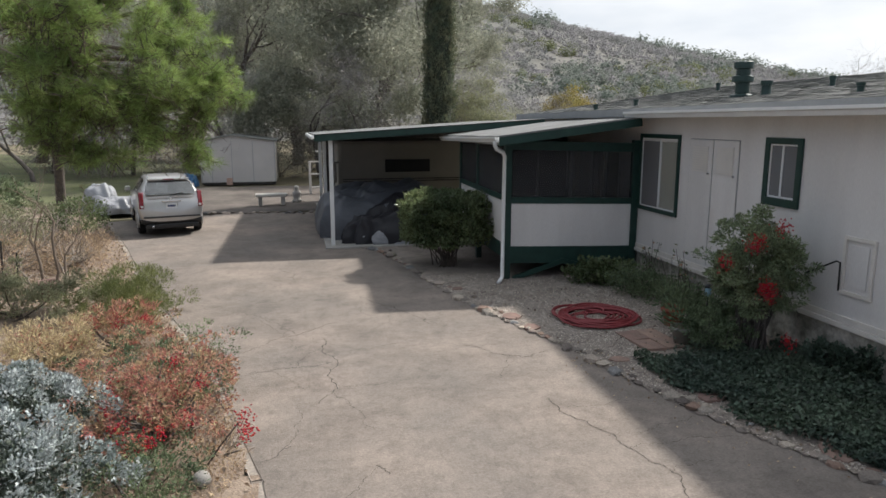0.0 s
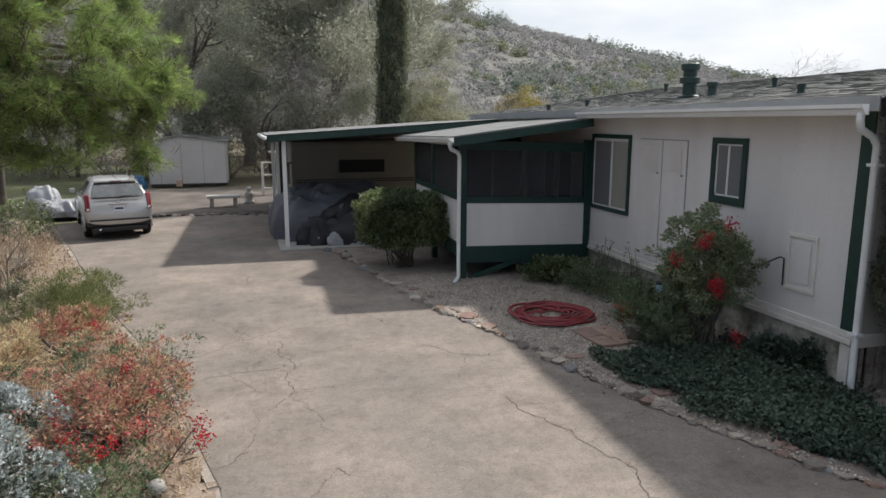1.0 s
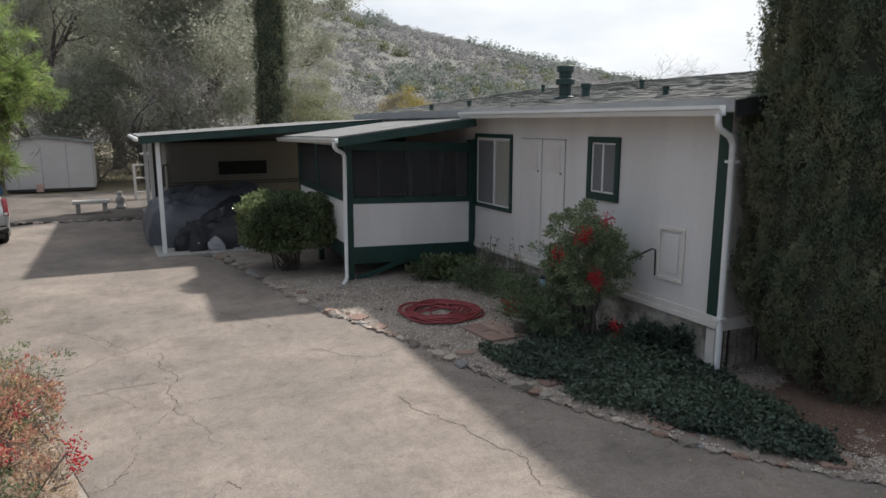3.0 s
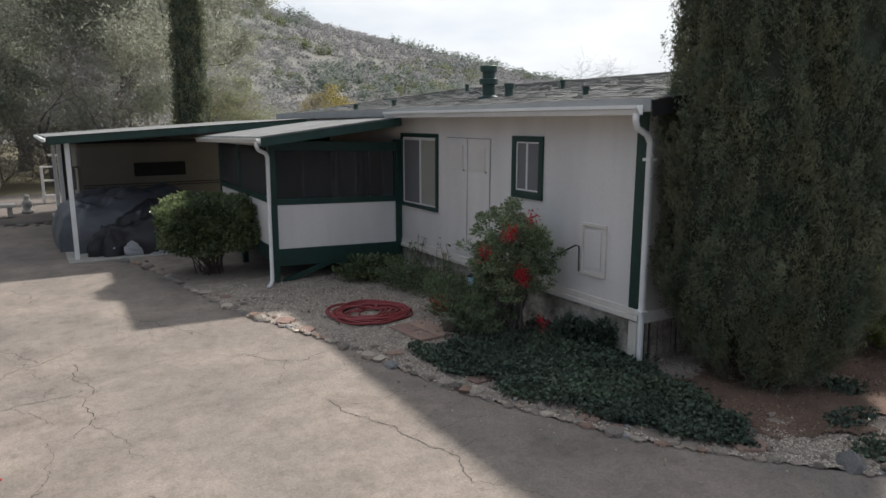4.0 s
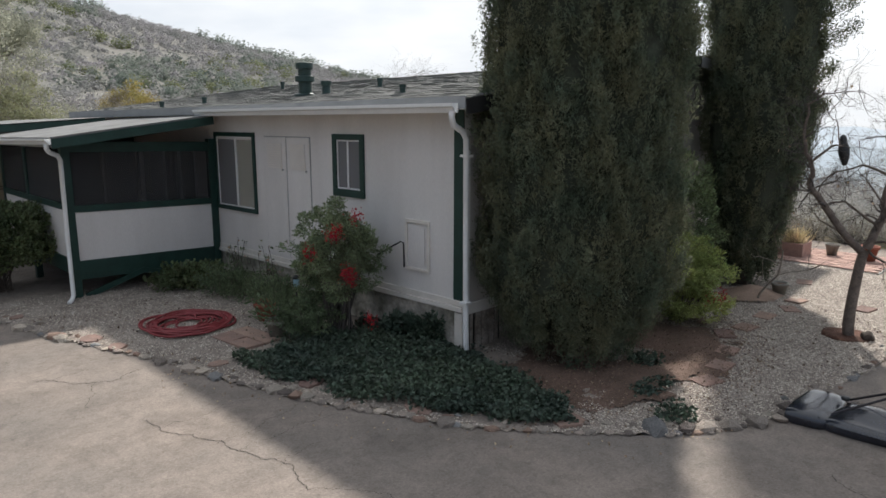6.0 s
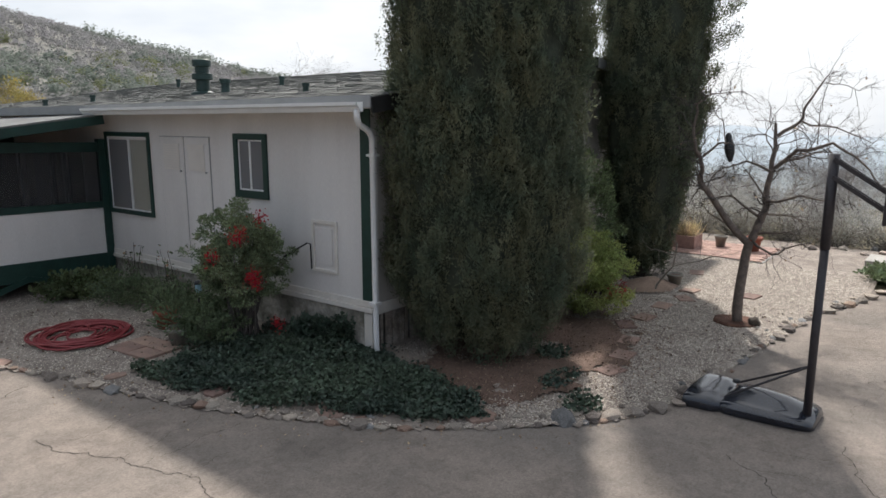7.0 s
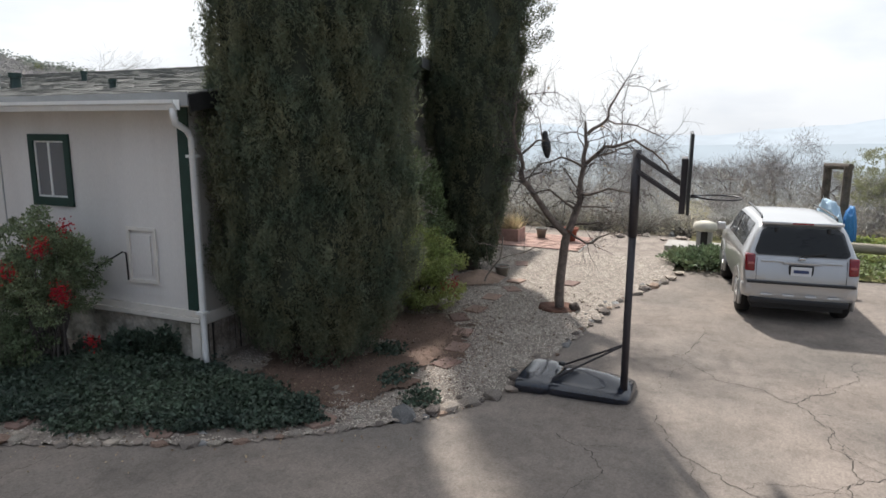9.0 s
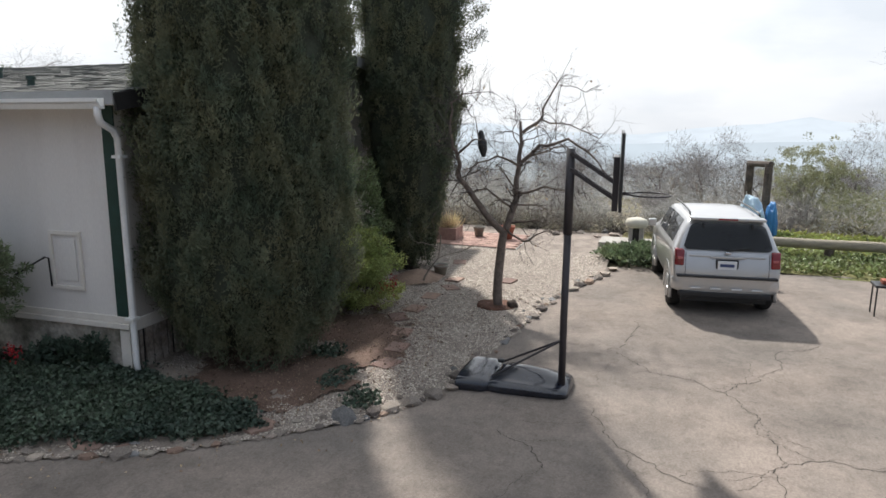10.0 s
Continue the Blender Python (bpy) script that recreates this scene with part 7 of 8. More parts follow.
def scrub(name, label, count, pick, size, cards, card, leaf_mate, flat=0.6):
    """Shrubs or small trees strewn over the hill, each a crown of many small sprays that face outwards and up."""
    C = []
    while len(C) < count:
        az, r = rng.uniform(-35, 52), 62 + 385 * rng.random() ** 0.8
        x, y = r * math.sin(radians(az)), r * math.cos(radians(az))
        if pick(x, y, r):
            C.append((x, y, land(x, y), rng.uniform(*size) * (0.55 + r / 420)))
    C = np.array(C)
    n = len(C)
    wide = C[:, 3:4] * np.stack([rng.uniform(0.8, 1.3, n), rng.uniform(0.8, 1.3, n), rng.uniform(0.75, 1.3, n) * flat], -1)
    mid = C[:, :3] + np.array([0, 0, 0.6]) * wide[:, 2:3]
    k = rng.integers(0, n, cards)
    o = unit(rng.normal(size=(cards, 3)) + np.array([0, 0, 0.25]))
    L = card * (0.45 + np.hypot(C[k, 0], C[k, 1]) / 330)
    downhill = -unit(C[k, :3] * np.array([1, 1, 0]))
    face = o * 0.45 + downhill * 0.55 + np.array([0, 0, 0.75]) + rng.normal(size=(cards, 3)) * 0.16
    tagged(leaves(name, mid[k] + o * wide[k] * rng.uniform(0.35, 1.08, (cards, 1)), rng.normal(size=(cards, 3)), L, L * 0.7, leaf_mate, None, rng, 0.05, face), label, "brush", kind="stuff")


scrub("hill_brush", "chaparral brush covering the hillside, greyed for haze", 9000, lambda x, y, r: noise.noise((x * 0.02, y * 0.02, 6)) > -0.30 or rng.random() < 0.3, (0.9, 1.9), 270000, 0.66, M_HILLBRUSH, 0.8)
scrub("hill_oaks", "dull green oaks scattered on the hillside", 700, lambda x, y, r: noise.noise((x * 0.018, y * 0.018, 11)) > 0.15 or (r > 410 and rng.random() < 0.5), (1.3, 3.0), 70000, 0.72, M_HILLOAK, 1.0)
scrub("hill_green_shrubs", "yellow-green shrubs low on the hillside", 260, lambda x, y, r: 70 < r < 300 and noise.noise((x * 0.03, y * 0.03, 21)) > 0.08, (1.2, 2.6), 36000, 0.55, leaf_mat("hill_green_leaf", (0.21, 0.225, 0.10), (0.155, 0.18, 0.095), 0.45, 0.1, 0.95, 0.1), 0.8)
# brush beyond the garden where the ground falls away
P, D, L = [], [], []
while len(L) < 42000:
    az, r = rng.uniform(60, 112), 22.5 + 75 * rng.random() ** 1.7
    x, y = r * math.sin(radians(az)), r * math.cos(radians(az))
    s = rng.uniform(0.4, 0.8) + r * 0.006
    m = 20
    P.append(np.array([x, y, land(x, y) + s * 0.5]) + rng.normal(size=(m, 3)) * np.array([s * 0.6, s * 0.6, s * 0.5]))
    D.append(rng.normal(size=(m, 3)) + np.array([0, 0, 0.8]))
    L += [0.22 + r * 0.002] * m
L = np.array(L)
tagged(leaves("slope_brush", np.concatenate(P), np.concatenate(D), L, L * 0.10, M_BRUSH, None, rng), "dry grey-brown brush on the falling slope", "brush", kind="stuff")
for i in range(34):
    az, r = 64 + 46 * (i * 0.618 % 1.0), 26 + 26 * ((i * 0.37) % 1.0)
    x, y = r * math.sin(radians(az)), r * math.cos(radians(az))
    bare("leafless grey tree on the falling slope", (x, y, land(x, y)), 2.3 + 2.0 * ((i * 0.53) % 1.0), 400 + i, M_TWIG if i % 3 else M_PALETWIG, 0.075, 5, 3, (0, 0), 0.45, 0.74, 0.30, "leafless trees on the slope", fine=2200, fine_len=0.34)


# ---- far yard ----
shed = thing("shed", "small pale grey metal shed with a low gable roof", "shed", (-2.7, 34.4, 0))
M_SHED = mat("pale_shed_metal", (0.53, 0.50, 0.475), 0.6, 0.1, 1.0, 40.0, 0.08)
SX0, SX1, SY0, SY1 = -4.36, -0.98, 34.2, 36.8
bm = B()
box(bm, SX0, SX1, SY0, SY1, 0.12, 2.02)
prof = [(SX0, 2.02), (SX1, 2.02), (SX0 + 1.4, 2.26)]
a = [bm.verts.new((x, SY0, z)) for x, z in prof]
b = [bm.verts.new((x, SY1, z)) for x, z in prof]
bm.faces.new(a)
bm.faces.new(b[::-1])
part("body", bm, M_SHED, shed)
for xa, xb in ((SX0 - 0.08, SX0 + 1.4), (SX1 + 0.08, SX0 + 1.4)):
    bm = B()
    beam(bm, (xa, SY0 + 1.3, 2.02), (xb, SY0 + 1.3, 2.28), 2.8, 0.04)
    part("roof_panel", bm, M_SHINGLE, shed, "dark grey roof panel")
for x in (SX0 + 0.05, SX0 + 0.5, SX0 + 1.4, SX0 + 2.35, SX1 - 0.05):
    bm = B()
    box(bm, x - 0.012, x + 0.012, SY0 - 0.012, SY0 - 0.001, 0.12, 2.0)
    part("seam", bm, M_FASCIA, shed)
bm = B()
box(bm, SX0 + 0.05, SX1 - 0.05, SY0 + 0.05, SY1 - 0.05, 0.0, 0.12)
part("base_frame", bm, M_PLYWOOD, shed)
bm = B()
box(bm, -3.2, -2.95, 33.7, 33.95, 0.03, 0.35, 0.02)
solo("brick_block", bm, M_BRICK, "reddish block standing before the shed", "block")

bench = thing("garden_bench", "low pale concrete garden bench on dirt", "bench", (-0.95, 26.1, 0.03), 3.0, plan=False)
bm = B()
box(bm, -0.56, 0.56, -0.21, 0.21, 0.32, 0.42, 0.02)
part("seat", bm, M_PALECAST, bench)
for x in (-0.40, 0.40):
    bm = B()
    box(bm, x - 0.07, x + 0.07, -0.15, 0.15, 0.0, 0.32, 0.02)
    part("leg", bm, M_CONCRETE, bench)
bm = B()
lathe(bm, [(0.17, 0.0), (0.18, 0.08), (0.13, 0.12), (0.15, 0.24), (0.17, 0.34), (0.12, 0.42), (0.08, 0.45), (0.10, 0.52), (0.08, 0.58), (0.03, 0.62)], (-0.06, 26.9, 0.03), 14)
solo("garden_statue", bm, M_CONCRETE, "small weathered pale garden statue beside the bench", "statue", smooth=True)

arbor = thing("garden_gate", "white wooden gate with posts behind the yard", "gate", (1.0, 29.7, 0))
for x in (0.5, 0.95, 1.32):
    bm = B()
    box(bm, x - 0.05, x + 0.05, 29.62, 29.72, 0.0, 1.72 if x > 0.6 else 1.35, 0.01)
    part("post", bm, M_TRIMW, arbor)
for z, x0, x1 in ((1.72, 0.75, 1.5), (1.30, 0.5, 0.95), (0.25, 0.5, 0.95), (0.8, 0.5, 0.95)):
    bm = B()
    box(bm, x0, x1, 29.63, 29.71, z, z + 0.06, 0.008)
    part("rail", bm, M_TRIMW, arbor)
for i in range(22):
    x = 1.6 + i * 0.3
    if i == 0:
        fence = thing("wire_fence", "dark wire fence with thin posts behind the yard", "fence", (4.0, 32.5, 0))
    if i % 4 == 0:
        bm = B()
        box(bm, 0.9 + x * 0.62, 0.96 + x * 0.62, 32.5, 32.56, 0.0, 1.1)
        part("post", bm, M_PLYWOOD, fence)
for z in (0.3, 0.65, 1.0):
    bm = B()
    beam(bm, (1.9, 32.53, z), (5.8, 32.53, z), 0.012, 0.012)
    part("wire", bm, M_PLYWOOD, fence)
cloth("tarpaulin", "white tarpaulin heaped over stored goods", (-6.7, 26.2, 0.25), (0.5, 0.5, 0.62), mat("white_tarp", (0.34, 0.35, 0.37), 0.5, 0.2, 3.0, 40.0, 0.2), 11.0, 0.12)
cloth("tarpaulin", "crumpled silver sheeting behind the parked crossover", (-6.0, 25.0, 0.08), (0.9, 0.6, 0.45), M_TARPS, 13.0, 0.25)
cloth("tarpaulin", "blue tarpaulin beside the shed", (-4.85, 33.4, 0.02), (0.42, 0.6, 0.55), mat("dull_blue_tarp", (0.04, 0.13, 0.26), 0.6, 0.3, 2.0, 30.0, 0.1), 15.0, 0.18)

# ---- stones, flags and pebbles ----
M_STONE_RUST = mat("rust_stone", (0.30, 0.21, 0.165), 0.9, 0.35, 9.0, 70.0, 0.5, col2=(0.24, 0.16, 0.12), piece=0.3)
M_STONE_BLUE = mat("blue_grey_stone", (0.27, 0.265, 0.26), 0.9, 0.35, 9.0, 70.0, 0.5, col2=(0.18, 0.18, 0.18), piece=0.3)
M_STONE_TAN = mat("pale_tan_stone", (0.44, 0.37, 0.31), 0.9, 0.3, 9.0, 70.0, 0.5, col2=(0.31, 0.26, 0.22), piece=0.3)
STONE_MESHES = []
for i in range(14):
    bm = B()
    bmesh.ops.create_icosphere(bm, subdivisions=1, radius=1.0)
    rg = random.Random(300 + i)
    sx, sy, sz = rg.uniform(0.8, 1.5), rg.uniform(0.7, 1.0), rg.uniform(0.45, 0.75)
    for v in bm.verts:
        k = 1 + 0.62 * noise.noise(v.co * 1.3 + Vector((i * 3.3, 0, 0))) + 0.12 * noise.noise(v.co * 3.5 + Vector((0, i * 2.1, 0)))
        v.co = Vector((v.co.x * sx, v.co.y * sy, max(v.co.z, -0.55) * sz)) * k
    bmesh.ops.translate(bm, verts=bm.verts, vec=(0, 0, 0.3 * sz))
    me = bpy.data.meshes.new("border_stone")
    bm.to_mesh(me)
    bm.free()
    me.materials.append((M_STONE, M_STONE, M_STONE_RUST, M_STONE, M_STONE_BLUE, M_STONE, M_STONE_TAN)[i % 7])
    STONE_MESHES.append(me)


def stone(x, y, z, s, rz, k, group):
    ob = new("border_stone", STONE_MESHES[k % len(STONE_MESHES)])
    ob.matrix_world = pose(x, y, z, 0, 0, rz) @ Matrix.Diagonal((s, s, s, 1))
    return tagged(ob, "rough grey-brown fieldstone edging the bed" if group == "bed edging stones" else "rough fieldstone along the yard's edge", "stone", group)


rg = random.Random(41)
for (x0, y0), (x1, y1) in zip(RIGHT_EDGE, RIGHT_EDGE[1:]):
    d = math.hypot(x1 - x0, y1 - y0)
    n = max(1, int(d / 0.165))
    for i in range(n):
        f = (i + rg.random() * 0.8) / n
        big = rg.random()
        s = rg.uniform(0.045, 0.08) if big < 0.74 else rg.uniform(0.09, 0.14)
        stone(x0 + (x1 - x0) * f + rg.uniform(-0.05, 0.07), y0 + (y1 - y0) * f + rg.uniform(-0.05, 0.06), 0.0, s, math.degrees(math.atan2(y1 - y0, x1 - x0)) + rg.uniform(-30, 30), rg.randrange(14), "bed edging stones")
        if rg.random() < 0.45:
            stone(x0 + (x1 - x0) * f + rg.uniform(0.08, 0.26), y0 + (y1 - y0) * f + rg.uniform(0.06, 0.22), 0.01, rg.uniform(0.035, 0.07), rg.uniform(0, 360), rg.randrange(14), "bed edging stones")
for i in range(34):
    f = i / 33
    stone(-4.4 + 5.4 * f + rg.uniform(-0.06, 0.06), 24.75 - 0.85 * f + rg.uniform(-0.12, 0.12), 0.0, rg.uniform(0.06, 0.12), rg.uniform(0, 360), rg.randrange(14), "yard edging stones")
for x, y, s in ((6.56, 3.42, 0.19), (6.78, 3.18, 0.12), (6.98, 3.06, 0.12), (7.2, 2.9, 0.12), (7.5, 2.7, 0.13), (7.77, 2.58, 0.09), (14.6, 1.45, 0.13), (14.2, 1.55, 0.11), (13.85, 1.75, 0.10), (15.1, 1.35, 0.12), (13.2, 4.3, 0.08), (19.4, 2.6, 0.15), (19.8, 2.0, 0.13), (18.9, 3.2, 0.12), (19.3, 1.7, 0.16)):
    stone(x, y, 0.01, s, rg.uniform(0, 360), rg.randrange(14), "garden stones")


def flag(x, y, r, rz, z=0.03, square=False, sides=7, name="flagstone"):
    rgf = random.Random(int(x * 1000 + y * 77))
    bm = B()
    if square:
        pts = [(-r, -r * 0.75), (r, -r * 0.75), (r, r * 0.75), (-r, r * 0.75)]
    else:
        pts = [((r * rgf.uniform(0.65, 1.2)) * math.cos(2 * math.pi * k / sides), (r * 0.8 * rgf.uniform(0.8, 1.15)) * math.sin(2 * math.pi * k / sides)) for k in range(sides)]
    slab(bm, pts, -0.03, 0.012, 0.005)
    me = bpy.data.meshes.new(name)
    bm.to_mesh(me)
    bm.free()
    me.materials.append(M_FLAG)
    ob = new(name, me)
    ob.matrix_world = pose(x, y, z, rgf.uniform(-2, 2), rgf.uniform(-2, 2), rz)
    return tagged(ob, "terracotta-pink stepping stone set in gravel", "stepping stone", "stepping stones")


for x, y, r in ((3.37, 10.8, 0.2), (3.5, 10.15, 0.16), (4.74, 7.13, 0.22), (5.24, 5.63, 0.27), (6.07, 4.21, 0.24), (4.2, 8.5, 0.14), (2.9, 12.8, 0.15)):
    flag(x, y, r, rg.uniform(0, 180))
for x, y in ((8.26, 3.64), (8.91, 3.76), (9.55, 3.94), (10.29, 4.3), (10.84, 4.22), (11.69, 4.24), (13.06, 4.22), (12.4, 4.1), (13.3, 3.2), (14.6, 4.6)):
    flag(x, y, 0.185, rg.uniform(-20, 40), square=True)
for du, dv in ((-0.22, -0.165), (0.22, -0.165), (-0.22, 0.165), (0.22, 0.165)):
    flag(5.04 + 0.083 * du + 0.996 * dv, 9.24 - 0.996 * du + 0.083 * dv, 0.215, -85, square=True)

# pebbles where the gravel shows near by
rngp = np.random.default_rng(310)
P = []
while len(P) < 120000:
    x, y = rngp.uniform(2.0, 16.5), rngp.uniform(1.6, 14.0)
    if not in_bed(x, y) or (x > HX - 0.1 and y > HY0 - 0.1):
        continue
    e = ((x - 8.35) / 2.1) ** 2 + ((y - 4.8) / 1.2) ** 2
    if e < 1.1 and rngp.random() < 0.96 - 0.45 * e:
        continue
    if x < 6.6 and y > 5.5 and rngp.random() < 0.62:
        continue
    if 4.9 < x < 7.2 and 4.4 < y < 8.9 and x + y * 0.28 > 6.7:
        continue
    P.append((x, y, 0.02 + 0.02 * noise.noise((x * 1.3, y * 1.3, 2))))
P = np.array(P)
octv = np.array([[1, 0, 0], [-1, 0, 0], [0, 1, 0], [0, -1, 0], [0, 0, 0.7], [0, 0, -0.5]], float)
octf = np.array([[0, 2, 4], [2, 1, 4], [1, 3, 4], [3, 0, 4]])
n = len(P)
ang = rngp.uniform(0, 2 * math.pi, n)
size = rngp.uniform(0.005, 0.013, n)
ca, sa = np.cos(ang), np.sin(ang)
V = octv[None] * size[:, None, None] * np.stack([rngp.uniform(0.9, 1.5, n), np.ones(n), np.ones(n)], -1)[:, None, :]
V = np.stack([V[..., 0] * ca[:, None] - V[..., 1] * sa[:, None], V[..., 0] * sa[:, None] + V[..., 1] * ca[:, None], V[..., 2]], -1) + P[:, None, :]
F = (np.arange(n)[:, None, None] * 6 + octf[None]).reshape(-1, 3)
tagged(pydata("pebbles", V.reshape(-1, 3), F, M_PEBBLE, True), "loose pale pebbles over the gravel bed", "pebbles", kind="stuff")

# ---- cracks in the asphalt ----
CRACKS = [
    [(-1.25, 9.90), (-0.63, 10.13), (-0.17, 10.55), (0.14, 10.78), (0.55, 11.1)],
    [(-0.95, 11.97), (-0.69, 11.64), (-0.35, 10.91), (-0.11, 10.63)],
    [(-0.72, 9.07), (-0.17, 9.16), (0.38, 9.28)],
    [(0.31, 10.32), (0.25, 9.67), (0.38, 9.05), (0.39, 8.32), (0.15, 7.87)],
    [(-0.49, 15.44), (-0.14, 14.70), (-0.09, 14.03)],
    [(2.82, 7.52), (2.91, 6.95), (3.15, 6.29), (3.25, 5.92), (3.35, 5.38), (3.24, 5.02)],
    [(2.29, 9.58), (2.57, 9.22), (2.97, 8.93), (3.40, 9.09)],
    [(1.01, 12.72), (1.23, 12.22), (1.76, 11.40), (2.02, 10.72)],
    [(-0.46, 6.58), (-0.28, 6.76), (-0.17, 6.86)],
    [(0.63, 6.29), (0.74, 6.10)],
]
CRACKS += [
    [(11.50, 0.67), (10.68, 0.63), (9.89, 0.93), (9.18, 0.31), (8.80, -0.57), (9.35, -1.03), (9.89, -1.35), (10.45, -1.31), (11.16, -1.99)],
    [(8.80, -0.57), (8.17, -0.92), (7.70, -0.85), (7.11, -1.08), (7.34, -1.48), (7.27, -1.94), (7.6, -3.2)],
    [(7.11, -1.08), (6.43, -0.97), (5.4, -1.4)],
    [(7.81, 0.88), (7.05, 0.58), (6.76, 0.31), (6.39, -0.21)],
    [(6.90, 1.78), (6.64, 1.36), (6.23, 1.16)],
]
rg = random.Random(51)
HAIR = []
for line in CRACKS:
    for (xa, ya), (xb, yb) in zip(line, line[1:]):
        for _ in range(1):
            f = rg.random()
            x, y = xa + (xb - xa) * f, ya + (yb - ya) * f
            a = math.atan2(yb - ya, xb - xa) + rg.choice((-1, 1)) * rg.uniform(0.6, 1.6)
            run = [(x, y)]
            for _k in range(rg.randrange(2, 5)):
                a += rg.uniform(-0.5, 0.5)
                x, y = x + 0.3 * math.cos(a), y + 0.3 * math.sin(a)
                run.append((x, y))
            if all(p[0] < right_x(p[1]) - 0.1 and p[0] > edge_x(p[1], LEFT_EDGE) + 0.2 for p in run):
                HAIR.append(run)
for line in CRACKS + HAIR:
    pts = [Vector((x, y, 0)) for x, y in line]
    for rep in range(4):
        out = [pts[0]]
        for a, b in zip(pts, pts[1:]):
            d = b - a
            m = (a + b) / 2 + Vector((-d.y, d.x, 0)) * rg.uniform(-0.2, 0.2)
            out += [m, b]
        pts = out
    bm = B()
    prev = None
    for i, p in enumerate(pts):
        d = (pts[min(i + 1, len(pts) - 1)] - pts[max(i - 1, 0)]).normalized()
        w = (rg.uniform(0.001, 0.0035) if line in HAIR else rg.uniform(0.002, 0.007)) * (0.4 if i in (0, len(pts) - 1) else 1)
        cur = [bm.verts.new(p + Vector((-d.y, d.x, 0)) * s * w + Vector((0, 0, 0.0035))) for s in (-1, 1)]
        if prev:
            bm.faces.new((prev[0], cur[0], cur[1], prev[1]))
        prev = cur
    bmesh.ops.recalc_face_normals(bm, faces=bm.faces)
    part("crack", bm, M_CRACK, driveway)

# pale edging along the planting bed
rg = random.Random(61)
EDGE = [p for p in LEFT_EDGE if 4.0 <= p[1] <= 23.3]
M_EDGING = mat("weathered_edging", (0.33, 0.29, 0.25), 0.9, 0.3, 3.0, 40.0, 0.4, piece=0.2)
for (x0, y0), (x1, y1) in zip(EDGE, EDGE[1:]):
    d = math.hypot(x1 - x0, y1 - y0)
    n = max(1, int(d / 0.6))
    for i in range(n):
        a, b = i / n, (i + 0.97) / n
        bm = B()
        beam(bm, (x0 + (x1 - x0) * a - 0.05, y0 + (y1 - y0) * a, -0.01), (x0 + (x1 - x0) * b - 0.05, y0 + (y1 - y0) * b, -0.01 + rg.uniform(-0.012, 0.012)), 0.10, 0.05, 0.012)
        part("edging_block", bm, M_EDGING, mulch)

# ---- hose, pots and small things by the house ----
rng = np.random.default_rng(320)
hose = []
for i in range(620):
    a = i * 2 * math.pi / 42
    turn = i / 42
    rr = 0.16 + 0.46 * abs(math.sin(turn * 1.37 + 0.6)) ** 0.7
    hose.append((4.72 + 0.05 * math.sin(turn * 2.2) + rr * 1.05 * math.cos(a + 0.2 * math.sin(turn)), 10.45 + 0.06 * math.cos(turn * 1.7) + rr * 0.98 * math.sin(a), 0.045 + 0.012 * (turn % 4) + 0.012 * math.sin(a * 3 + turn)))
bm = B()
tube(bm, hose, 0.017, 6)
solo("garden_hose", bm, mat("red_rubber_hose", (0.23, 0.035, 0.04), 0.5, 0.2, 5.0, 40.0, 0.05), "red rubber garden hose coiled on the gravel", "garden hose", smooth=True)


def pot(label, at, r, h, mate, plant=None, seed=0, leaf=(0.08, 0.03), spread=0.3):
    t = thing("plant_pot", label, "plant pot", at)
    bm = B()
    lathe(bm, [(r * 0.68, 0.0), (r * 0.9, h * 0.78), (r * 1.04, h * 0.80), (r * 1.06, h), (r * 0.92, h), (r * 0.88, h * 0.86)], at, 20)
    part("pot", bm, mate, t, "", True)
    bm = B()
    lathe(bm, [(r * 0.3, h * 0.84), (r * 0.87, h * 0.86), (r * 0.5, h * 0.88)], at, 14)
    part("soil", bm, M_SOIL, t)
    if plant:
        rngq = np.random.default_rng(seed)
        P, D = lumpy(rngq, 420, (at[0], at[1], at[2] + h + spread * 0.5), (spread, spread, spread * 0.7), 0.3, 2.0, 0.2, seed)
        leaves("foliage", P, unit(D + np.array([0, 0, 0.7])), leaf[0], leaf[1], plant, t, rngq)
    return t


M_TERRA = mat("terracotta", (0.30, 0.095, 0.06), 0.85, 0.2, 6.0, 50.0, 0.15)
M_GREYPOT = mat("grey_pot", (0.26, 0.25, 0.22), 0.85, 0.25, 6.0, 50.0, 0.2)
pot("terracotta pot with green plant by the wall", (5.75, 9.85, 0.02), 0.19, 0.30, M_TERRA, M_SHRUB, 331)
pot("grey stone pot beside the paving", (5.42, 9.0, 0.02), 0.17, 0.26, M_GREYPOT, M_SHRUB, 332)
pot("small grey pot beside the cypress", (13.35, 4.62, 0.02), 0.15, 0.22, M_GREYPOT)
pot("terracotta pot in the planting bed", (-4.4, 13.3, LZ(-4.4, 13.3)), 0.20, 0.32, M_FLAG)
pot("terracotta pot on the brick patio", (17.6, 4.25, 0.06), 0.19, 0.34, M_TERRA)
pot("dark clay pot on the brick patio", (17.75, 5.05, 0.06), 0.15, 0.26, M_GREYPOT)
light = thing("garden_light", "small garden lantern with pale blue glass by the wall", "garden light", (6.25, 9.72, 0))
bm = B()
tube(bm, [(6.25, 9.72, 0.0), (6.25, 9.72, 0.5)], 0.012, 6)
part("stake", bm, M_BLACKPL, light)
bm = B()
lathe(bm, [(0.03, 0.5), (0.05, 0.53), (0.05, 0.62), (0.035, 0.64)], (6.25, 9.72, 0), 10)
part("lantern_glass", bm, mat("pale_blue_glass", (0.35, 0.55, 0.65), 0.2, 0.1), light, "", True)
bm = B()
